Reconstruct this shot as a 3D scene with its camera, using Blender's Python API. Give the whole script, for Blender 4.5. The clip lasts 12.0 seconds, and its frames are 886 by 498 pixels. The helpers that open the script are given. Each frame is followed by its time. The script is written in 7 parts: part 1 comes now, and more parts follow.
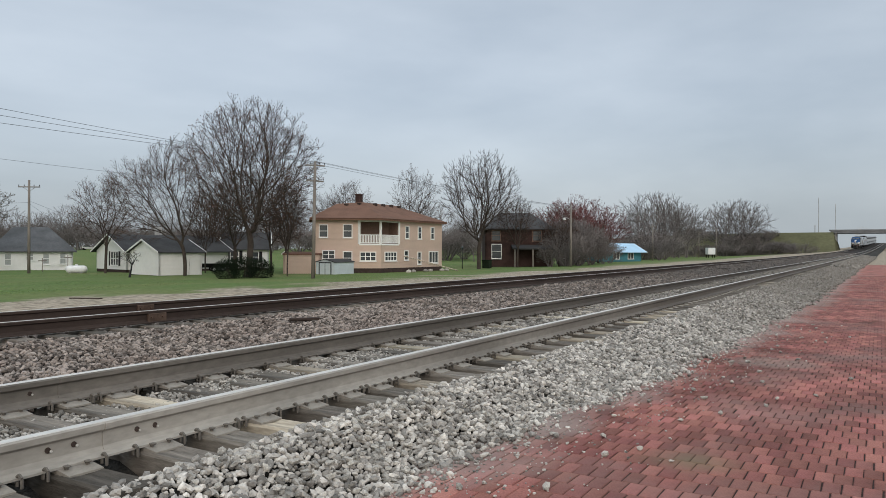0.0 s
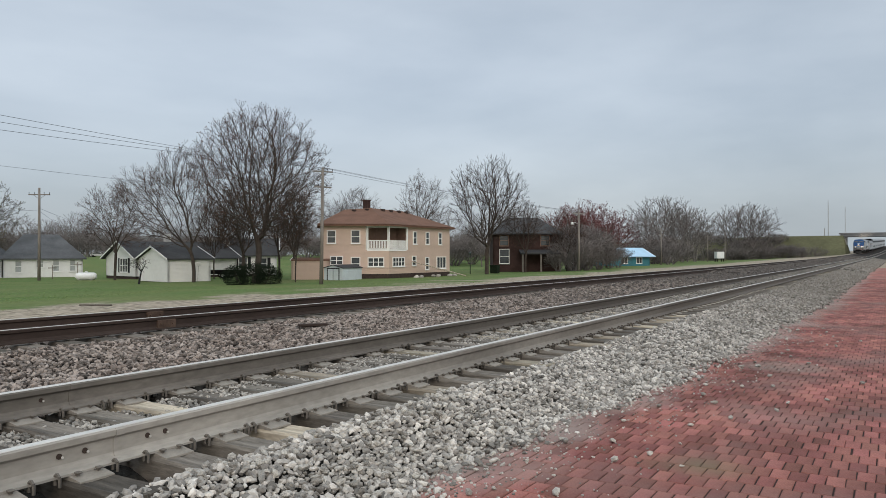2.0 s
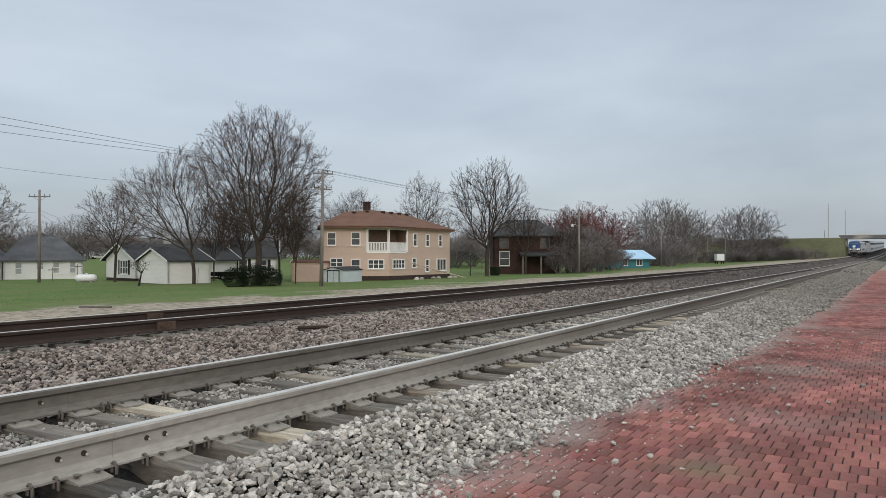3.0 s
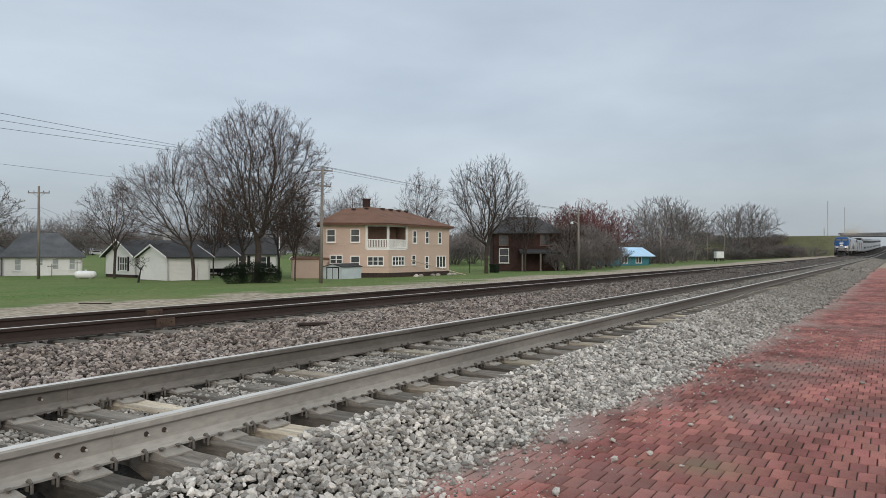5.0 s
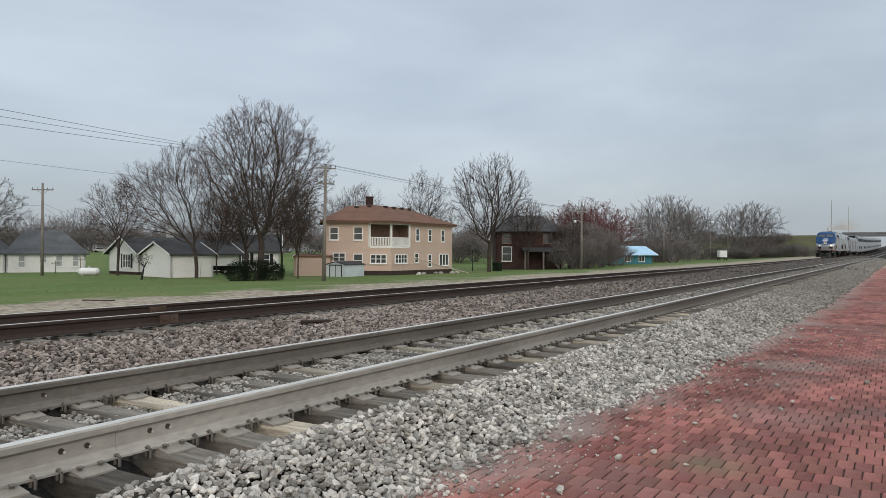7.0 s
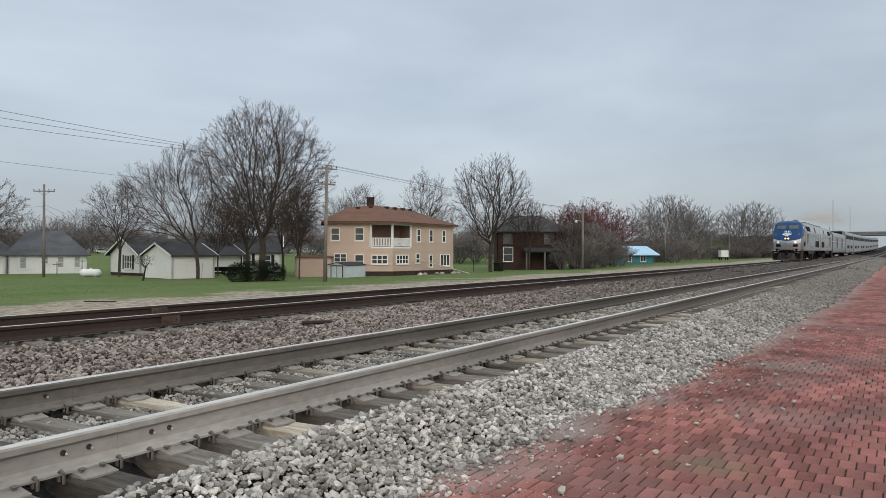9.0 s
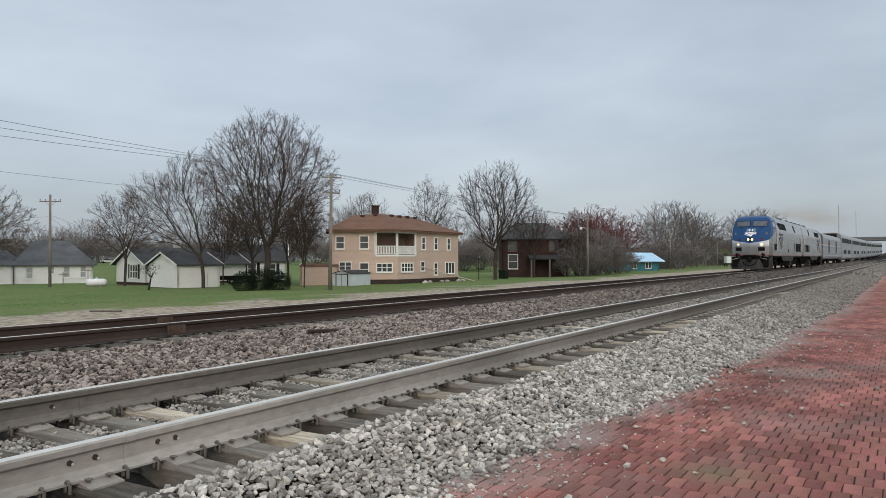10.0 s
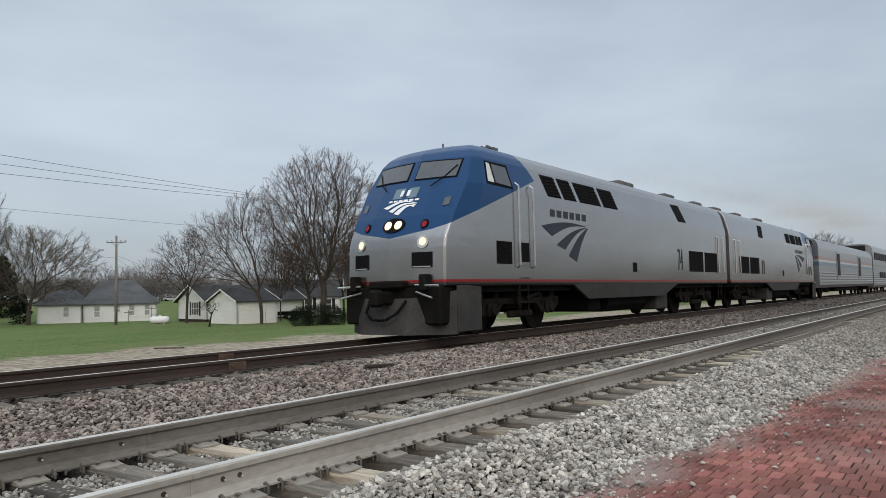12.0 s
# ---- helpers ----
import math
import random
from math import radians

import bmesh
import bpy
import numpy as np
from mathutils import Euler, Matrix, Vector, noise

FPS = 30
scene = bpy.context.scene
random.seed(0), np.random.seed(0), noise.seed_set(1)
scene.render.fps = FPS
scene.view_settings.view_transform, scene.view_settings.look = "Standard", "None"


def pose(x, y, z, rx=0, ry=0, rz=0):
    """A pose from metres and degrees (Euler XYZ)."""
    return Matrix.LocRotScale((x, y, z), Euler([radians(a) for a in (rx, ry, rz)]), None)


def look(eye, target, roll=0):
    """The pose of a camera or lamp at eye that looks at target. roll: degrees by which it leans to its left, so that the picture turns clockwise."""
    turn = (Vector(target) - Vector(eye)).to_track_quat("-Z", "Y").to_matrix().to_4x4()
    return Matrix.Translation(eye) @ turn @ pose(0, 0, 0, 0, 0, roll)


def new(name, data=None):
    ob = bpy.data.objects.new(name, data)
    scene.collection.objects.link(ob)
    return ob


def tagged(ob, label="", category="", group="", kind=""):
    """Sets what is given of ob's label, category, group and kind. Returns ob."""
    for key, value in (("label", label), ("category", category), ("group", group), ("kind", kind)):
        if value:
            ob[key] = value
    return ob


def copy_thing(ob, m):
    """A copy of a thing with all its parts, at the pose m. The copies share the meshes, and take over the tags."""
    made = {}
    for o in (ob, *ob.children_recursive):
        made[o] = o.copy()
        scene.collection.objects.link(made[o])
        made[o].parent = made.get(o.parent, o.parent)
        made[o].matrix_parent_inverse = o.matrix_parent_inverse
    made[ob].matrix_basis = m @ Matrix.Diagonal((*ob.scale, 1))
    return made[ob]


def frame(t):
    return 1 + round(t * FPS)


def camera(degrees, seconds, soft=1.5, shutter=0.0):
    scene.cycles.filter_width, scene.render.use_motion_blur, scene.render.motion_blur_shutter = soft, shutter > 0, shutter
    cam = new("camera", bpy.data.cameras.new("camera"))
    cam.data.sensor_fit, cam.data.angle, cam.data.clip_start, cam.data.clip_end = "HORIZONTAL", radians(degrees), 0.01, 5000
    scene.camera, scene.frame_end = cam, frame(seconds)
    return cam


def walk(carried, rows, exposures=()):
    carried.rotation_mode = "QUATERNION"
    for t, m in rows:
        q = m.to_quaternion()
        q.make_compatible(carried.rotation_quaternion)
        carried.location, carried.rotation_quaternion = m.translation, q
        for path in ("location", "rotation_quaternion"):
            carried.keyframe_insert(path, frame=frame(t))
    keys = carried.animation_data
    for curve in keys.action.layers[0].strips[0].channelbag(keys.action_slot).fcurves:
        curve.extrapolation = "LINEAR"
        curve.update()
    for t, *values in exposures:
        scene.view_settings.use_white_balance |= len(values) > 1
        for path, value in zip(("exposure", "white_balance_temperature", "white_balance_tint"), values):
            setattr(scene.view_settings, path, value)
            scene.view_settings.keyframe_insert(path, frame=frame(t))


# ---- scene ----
# World axes: x along the tracks into the distance, y away from the platform across the tracks, z up.
# ---------------------------------------------------------------- camera
cam = camera(62.0, 12.0, soft=0.6)


def aim(x, y, z, yaw, pitch, roll):
    return pose(x, y, z, 0, 0, yaw) @ pose(0, 0, 0, pitch) @ pose(0, 0, 0, 0, roll, 0) @ pose(0, 0, 0, 90)


PATH = [
    (0.0, 0.005, -0.001, 1.502, -59.325, 0.006, -0.247),
    (0.5, 0.013, 0.009, 1.495, -58.789, 0.228, -0.139),
    (1.0, 0.009, 0.007, 1.496, -58.629, 0.097, -0.093),
    (1.5, 0.000, 0.000, 1.500, -58.650, 0.180, -0.000),
    (2.0, -0.001, -0.001, 1.502, -58.720, 0.416, 0.037),
    (2.5, 0.004, 0.002, 1.503, -58.754, 0.573, 0.031),
    (3.0, 0.006, 0.003, 1.503, -58.712, 0.576, 0.012),
    (5.0, 0.008, 0.008, 1.501, -58.752, 0.351, -0.089),
    (5.5, 0.012, 0.014, 1.498, -58.802, 0.330, -0.190),
    (6.0, 0.011, 0.018, 1.496, -58.792, 0.265, -0.260),
    (6.5, 0.013, 0.015, 1.496, -58.625, 0.216, -0.228),
    (7.0, 0.015, 0.023, 1.495, -58.533, 0.205, -0.275),
    (9.0, 0.014, 0.022, 1.497, -58.439, 0.238, -0.146),
    (9.5, 0.013, 0.020, 1.501, -58.274, 0.448, 0.003),
    (10.0, 0.012, 0.022, 1.501, -58.068, 0.837, 0.179),
    (10.5, 0.012, 0.026, 1.507, -57.646, 1.556, 0.381),
    (11.0, 0.007, 0.024, 1.515, -56.995, 2.315, 0.635),
    (11.5, 0.007, 0.031, 1.516, -55.916, 2.815, 0.932),
    (12.0, -0.011, 0.032, 1.518, -53.961, 3.404, 1.192),
]
walk(cam, [(t, aim(*row)) for t, *row in PATH])

# ---------------------------------------------------------------- world and light: an overcast spring day
world = bpy.data.worlds.new("overcast")
scene.world = world
world.use_nodes = True
wn, wl = world.node_tree.nodes, world.node_tree.links
wn.clear()
w_out = wn.new("ShaderNodeOutputWorld")
w_bg = wn.new("ShaderNodeBackground")
w_sky = wn.new("ShaderNodeTexSky")
w_sky.sky_type, w_sky.sun_disc = "NISHITA", False
w_sky.sun_elevation, w_sky.sun_rotation = radians(33), radians(229)
w_sky.dust_density, w_sky.air_density = 6.0, 0.7
w_skybg = wn.new("ShaderNodeBackground")
w_skybg.inputs[1].default_value = 0.05
w_coord = wn.new("ShaderNodeTexCoord")
w_sep = wn.new("ShaderNodeSeparateXYZ")
w_flat = wn.new("ShaderNodeMapping")
w_flat.inputs["Scale"].default_value = (1.3, 1.9, 5.5)
w_flat.inputs["Rotation"].default_value = (0.0, 0.0, 0.4)
w_noise = wn.new("ShaderNodeTexNoise")
w_noise.inputs["Scale"].default_value, w_noise.inputs["Detail"].default_value = 1.3, 5.0
w_noise.inputs["Roughness"].default_value = 0.5
w_ramp = wn.new("ShaderNodeValToRGB")
w_ramp.color_ramp.elements[0].position, w_ramp.color_ramp.elements[0].color = 0.30, (0.44, 0.50, 0.545, 1)
w_ramp.color_ramp.elements[1].position, w_ramp.color_ramp.elements[1].color = 0.70, (0.655, 0.715, 0.755, 1)
# an overcast deck: even near the horizon, much lighter overhead
w_up = wn.new("ShaderNodeMapRange")
w_up.inputs["From Min"].default_value, w_up.inputs["From Max"].default_value = 0.40, 1.0
w_up.inputs["To Min"].default_value, w_up.inputs["To Max"].default_value = 1.0, 2.8
w_mul = wn.new("ShaderNodeVectorMath")
w_mul.operation = "SCALE"
w_add = wn.new("ShaderNodeAddShader")
wl.new(w_coord.outputs["Generated"], w_flat.inputs["Vector"])
wl.new(w_coord.outputs["Generated"], w_sep.inputs[0])
wl.new(w_flat.outputs[0], w_noise.inputs["Vector"])
wl.new(w_noise.outputs[0], w_ramp.inputs[0])
wl.new(w_sep.outputs[2], w_up.inputs[0])
wl.new(w_ramp.outputs[0], w_mul.inputs[0])
wl.new(w_up.outputs[0], w_mul.inputs["Scale"])
wl.new(w_mul.outputs[0], w_bg.inputs[0])
w_bg.inputs[1].default_value = 0.66
wl.new(w_sky.outputs[0], w_skybg.inputs[0])
wl.new(w_bg.outputs[0], w_add.inputs[0])
wl.new(w_skybg.outputs[0], w_add.inputs[1])
wl.new(w_add.outputs[0], w_out.inputs[0])

sun = new("sun", bpy.data.lights.new("sun", "SUN"))
sun.data.energy, sun.data.angle, sun.data.color = 0.3, radians(30), (1.0, 0.95, 0.88)
sun.matrix_world = look((-44, -38, 37), (0, 0, 0))
scene.view_settings.exposure = 0.25

# ---------------------------------------------------------------- materials


def mat(name, color, rough=0.8, metal=0.0, vary=0.25, scale=3.0, fine=40.0, bump=0.0, tint=None, rand=0.0, island=0.0, spec=0.15, stretch=(1, 1, 1), emit=None, alpha=None):
    """A surface of one base colour, broken up at two scales: stains and grain; rand varies it from piece to piece."""
    m = bpy.data.materials.new(name)
    m.use_nodes = True
    n, l = m.node_tree.nodes, m.node_tree.links
    b = n["Principled BSDF"]
    b.inputs["Roughness"].default_value, b.inputs["Metallic"].default_value = rough, metal
    b.inputs["Specular IOR Level"].default_value = spec
    co = n.new("ShaderNodeTexCoord")
    mp = n.new("ShaderNodeMapping")
    mp.inputs["Scale"].default_value = stretch
    l.new(co.outputs["Object"], mp.inputs[0])
    big, small = n.new("ShaderNodeTexNoise"), n.new("ShaderNodeTexNoise")
    big.inputs["Scale"].default_value, big.inputs["Detail"].default_value = scale, 4
    small.inputs["Scale"].default_value, small.inputs["Detail"].default_value = fine, 3
    l.new(mp.outputs[0], big.inputs["Vector"])
    l.new(mp.outputs[0], small.inputs["Vector"])
    mix = n.new("ShaderNodeMix")
    mix.data_type = "RGBA"
    other = tint or tuple(c * (1 - vary) for c in color)
    mix.inputs["A"].default_value = (*color, 1)
    mix.inputs["B"].default_value = (*other, 1)
    rng = n.new("ShaderNodeMapRange")
    rng.inputs["From Min"].default_value, rng.inputs["From Max"].default_value = 0.35, 0.65
    l.new(big.outputs[0], rng.inputs[0])
    l.new(rng.outputs[0], mix.inputs["Factor"])
    val = n.new("ShaderNodeMapRange")
    val.inputs["To Min"].default_value, val.inputs["To Max"].default_value = 1 - vary, 1 + vary
    l.new(small.outputs[0], val.inputs[0])
    hsv = n.new("ShaderNodeHueSaturation")
    l.new(mix.outputs["Result"], hsv.inputs["Color"])
    value = val.outputs[0]
    if rand or island:
        src = n.new("ShaderNodeObjectInfo").outputs["Random"] if rand else n.new("ShaderNodeNewGeometry").outputs["Random Per Island"]
        k = rand or island
        r2 = n.new("ShaderNodeMapRange")
        r2.inputs["To Min"].default_value, r2.inputs["To Max"].default_value = 1 - k, 1 + k
        l.new(src, r2.inputs[0])
        mm = n.new("ShaderNodeMath")
        mm.operation = "MULTIPLY"
        l.new(r2.outputs[0], mm.inputs[0])
        l.new(value, mm.inputs[1])
        value = mm.outputs[0]
        r3 = n.new("ShaderNodeMapRange")
        r3.inputs["To Min"].default_value, r3.inputs["To Max"].default_value = 0.494, 0.506
        wn3 = n.new("ShaderNodeTexWhiteNoise")
        wn3.noise_dimensions = "1D"
        l.new(src, wn3.inputs["W"])
        l.new(wn3.outputs["Value"], r3.inputs[0])
        l.new(r3.outputs[0], hsv.inputs["Hue"])
    l.new(value, hsv.inputs["Value"])
    l.new(hsv.outputs[0], b.inputs["Base Color"])
    if bump:
        bp = n.new("ShaderNodeBump")
        bp.inputs["Strength"].default_value, bp.inputs["Distance"].default_value = 1.0, bump
        l.new(small.outputs[0], bp.inputs["Height"])
        l.new(bp.outputs[0], b.inputs["Normal"])
    if emit:
        b.inputs["Emission Color"].default_value = (*emit[:3], 1)
        b.inputs["Emission Strength"].default_value = emit[3]
    return m


def node_of(m, kind):
    return next(x for x in m.node_tree.nodes if x.bl_idname == kind)


def yz_bands(m, rows, soft=0.0):
    """Paint colours laid over a material where the object's own z lies between two heights: rows of (z0, z1, colour)."""
    n, l = m.node_tree.nodes, m.node_tree.links
    b = n["Principled BSDF"]
    sep = n.new("ShaderNodeSeparateXYZ")
    l.new(n.new("ShaderNodeTexCoord").outputs["Object"], sep.inputs[0])
    src = b.inputs["Base Color"].links[0].from_socket
    for z0, z1, c in rows:
        lo, hi, both = (n.new("ShaderNodeMath") for _ in range(3))
        lo.operation, hi.operation, both.operation = "GREATER_THAN", "LESS_THAN", "MULTIPLY"
        lo.inputs[1].default_value, hi.inputs[1].default_value = z0, z1
        l.new(sep.outputs[2], lo.inputs[0])
        l.new(sep.outputs[2], hi.inputs[0])
        l.new(lo.outputs[0], both.inputs[0])
        l.new(hi.outputs[0], both.inputs[1])
        mx = n.new("ShaderNodeMix")
        mx.data_type = "RGBA"
        l.new(both.outputs[0], mx.inputs["Factor"])
        l.new(src, mx.inputs["A"])
        mx.inputs["B"].default_value = (*c, 1)
        src = mx.outputs["Result"]
    l.new(src, b.inputs["Base Color"])
    return m


M_STONE = mat("limestone_ballast", (0.405, 0.386, 0.355), 0.9, vary=0.4, scale=5, fine=60, island=0.6, bump=0.004)
M_STONEC = mat("dirty_crib_stone", (0.29, 0.275, 0.25), 0.9, vary=0.35, scale=4, fine=60, island=0.55, bump=0.004)
M_STONE1 = mat("limestone_piece", (0.44, 0.42, 0.38), 0.9, vary=0.3, scale=8, fine=60, rand=0.4, bump=0.004)
M_STONEB = mat("brown_ballast", (0.22, 0.193, 0.174), 0.9, vary=0.4, scale=2, fine=60, island=0.75, bump=0.004, tint=(0.16, 0.132, 0.115))
# both beds near black: shade between the stones is put into the colour
M_BED = mat("gap_shade_bed", (0.045, 0.043, 0.039), 0.95, vary=0.5, scale=1.2, fine=22, bump=0.05)
M_BEDB = mat("brown_gap_shade_bed", (0.03, 0.025, 0.022), 0.95, vary=0.5, scale=1.2, fine=22, bump=0.05)
M_RAIL = mat("dusty_rail_steel", (0.33, 0.312, 0.28), 0.62, metal=0.0, vary=0.3, scale=1.5, fine=30, stretch=(0.4, 1, 1), bump=0.001)
# the rail steel darkened: shade on the second rail is put into its colour
M_RAILS = mat("shaded_rail_steel", (0.165, 0.15, 0.132), 0.62, vary=0.35, scale=1.5, fine=30, stretch=(0.4, 1, 1), bump=0.001)
M_RAILD = mat("dark_rusted_rail", (0.055, 0.040, 0.034), 0.7, metal=0.1, vary=0.3, scale=1.5, fine=30, stretch=(0.4, 1, 1), bump=0.001)
M_RUN = mat("worn_running_steel", (0.62, 0.60, 0.56), 0.4, metal=0.4, vary=0.15, scale=2, fine=20)
M_TIE = mat("weathered_tie", (0.17, 0.153, 0.132), 0.9, vary=0.6, scale=3, fine=25, rand=0.45, bump=0.012, stretch=(3, 0.35, 1))
M_TIEL = mat("bleached_tie", (0.42, 0.37, 0.29), 0.9, vary=0.5, scale=3, fine=25, rand=0.3, bump=0.012, stretch=(3, 0.35, 1))
M_PLATE = mat("dusty_plate", (0.26, 0.24, 0.21), 0.75, metal=0.0, vary=0.2, scale=8, fine=60)
M_BRICK = mat("red_paver", (0.292, 0.12, 0.102), 0.9, vary=0.5, scale=1.1, fine=75, rand=0.3, bump=0.006)
M_BRICKS = mat("red_pavers", (0.292, 0.12, 0.102), 0.9, vary=0.5, scale=1.1, fine=75, island=0.3, bump=0.006)
M_SAND = mat("sandy_joint", (0.05, 0.034, 0.03), 0.95, vary=0.4, scale=0.8, fine=30)


def brick_stains(m):
    """Grey dust and moss that lie in patches over the pavers, in world space."""
    n, l = m.node_tree.nodes, m.node_tree.links
    b = n["Principled BSDF"]
    geo = n.new("ShaderNodeNewGeometry")
    no = n.new("ShaderNodeTexNoise")
    no.inputs["Scale"].default_value, no.inputs["Detail"].default_value = 0.75, 5
    l.new(geo.outputs["Position"], no.inputs["Vector"])
    r = n.new("ShaderNodeMapRange")
    r.inputs["From Min"].default_value, r.inputs["From Max"].default_value = 0.48, 0.72
    r.inputs["To Max"].default_value = 0.75
    l.new(no.outputs[0], r.inputs[0])
    mx = n.new("ShaderNodeMix")
    mx.data_type = "RGBA"
    l.new(r.outputs[0], mx.inputs["Factor"])
    l.new(b.inputs["Base Color"].links[0].from_socket, mx.inputs["A"])
    mx.inputs["B"].default_value = (0.20, 0.14, 0.125, 1)
    src = mx.outputs["Result"]
    for cx, cy, r0, colour in ((5.15, 1.1, 0.30, (0.15, 0.135, 0.085, 1)), (10.2, 1.1, 0.55, (0.21, 0.17, 0.15, 1))):
        far = n.new("ShaderNodeVectorMath")
        far.operation = "DISTANCE"
        l.new(geo.outputs["Position"], far.inputs[0])
        far.inputs[1].default_value = (cx, cy, 0.08)
        wob = n.new("ShaderNodeMath")
        wob.operation = "MULTIPLY_ADD"
        wob.inputs[1].default_value = 0.9
        l.new(no.outputs[0], wob.inputs[0])
        l.new(far.outputs["Value"], wob.inputs[2])
        rr = n.new("ShaderNodeMapRange")
        rr.inputs["From Min"].default_value, rr.inputs["From Max"].default_value = r0 + 0.2, r0 + 0.5
        rr.inputs["To Min"].default_value, rr.inputs["To Max"].default_value = 0.6, 0.0
        l.new(wob.outputs[0], rr.inputs[0])
        m2 = n.new("ShaderNodeMix")
        m2.data_type = "RGBA"
        l.new(rr.outputs[0], m2.inputs["Factor"])
        l.new(src, m2.inputs["A"])
        m2.inputs["B"].default_value = colour
        src = m2.outputs["Result"]
    # stone dust trodden out from the edge of the ballast
    sep = n.new("ShaderNodeSeparateXYZ")
    l.new(geo.outputs["Position"], sep.inputs[0])
    off = n.new("ShaderNodeMapRange")
    off.inputs["From Min"].default_value, off.inputs["From Max"].default_value = 5, 24
    off.inputs["To Min"].default_value, off.inputs["To Max"].default_value = 0.0, 0.9
    l.new(sep.outputs["X"], off.inputs[0])
    add = n.new("ShaderNodeMath")
    add.operation = "ADD"
    l.new(sep.outputs["Y"], add.inputs[0])
    l.new(off.outputs[0], add.inputs[1])
    wav = n.new("ShaderNodeMath")
    wav.operation = "MULTIPLY_ADD"
    wav.inputs[1].default_value = 1.6
    l.new(no.outputs[0], wav.inputs[0])
    l.new(add.outputs[0], wav.inputs[2])
    dust = n.new("ShaderNodeMapRange")
    dust.inputs["From Min"].default_value, dust.inputs["From Max"].default_value = 2.65, 3.3
    dust.inputs["To Max"].default_value = 0.75
    l.new(wav.outputs[0], dust.inputs[0])
    m3 = n.new("ShaderNodeMix")
    m3.data_type = "RGBA"
    l.new(dust.outputs[0], m3.inputs["Factor"])
    l.new(src, m3.inputs["A"])
    m3.inputs["B"].default_value = (0.30, 0.25, 0.225, 1)
    src = m3.outputs["Result"]
    l.new(src, b.inputs["Base Color"])


brick_stains(M_BRICK)
brick_stains(M_BRICKS)


def line_darkening(m, x0, x1, colour, most):
    """Mixes in a darker colour that thickens along the line into the distance, in blotches."""
    n, l = m.node_tree.nodes, m.node_tree.links
    b = n["Principled BSDF"]
    geo, sep, no = n.new("ShaderNodeNewGeometry"), n.new("ShaderNodeSeparateXYZ"), n.new("ShaderNodeTexNoise")
    no.inputs["Scale"].default_value, no.inputs["Detail"].default_value = 0.35, 4
    l.new(geo.outputs["Position"], sep.inputs[0])
    l.new(geo.outputs["Position"], no.inputs["Vector"])
    wav = n.new("ShaderNodeMath")
    wav.operation = "MULTIPLY_ADD"
    wav.inputs[1].default_value = (x1 - x0) * 0.8
    l.new(no.outputs[0], wav.inputs[0])
    l.new(sep.outputs["X"], wav.inputs[2])
    r = n.new("ShaderNodeMapRange")
    off = (x1 - x0) * 0.4
    r.inputs["From Min"].default_value, r.inputs["From Max"].default_value, r.inputs["To Max"].default_value = x0 + off, x1 + off, most
    l.new(wav.outputs[0], r.inputs[0])
    mx = n.new("ShaderNodeMix")
    mx.data_type = "RGBA"
    l.new(r.outputs[0], mx.inputs["Factor"])
    l.new(b.inputs["Base Color"].links[0].from_socket, mx.inputs["A"])
    mx.inputs["B"].default_value = (*colour, 1)
    l.new(mx.outputs["Result"], b.inputs["Base Color"])


line_darkening(M_STONE, 6, 28, (0.155, 0.142, 0.124), 0.8)
line_darkening(M_STONEB, 10, 36, (0.078, 0.072, 0.067), 0.85)
line_darkening(M_STONEC, 8, 30, (0.13, 0.12, 0.105), 0.8)
line_darkening(M_RAIL, 3.5, 13, (0.075, 0.063, 0.053), 0.85)
line_darkening(M_RAILS, 4, 15, (0.065, 0.055, 0.047), 0.8)
line_darkening(M_TIE, 5, 20, (0.10, 0.09, 0.078), 0.6)


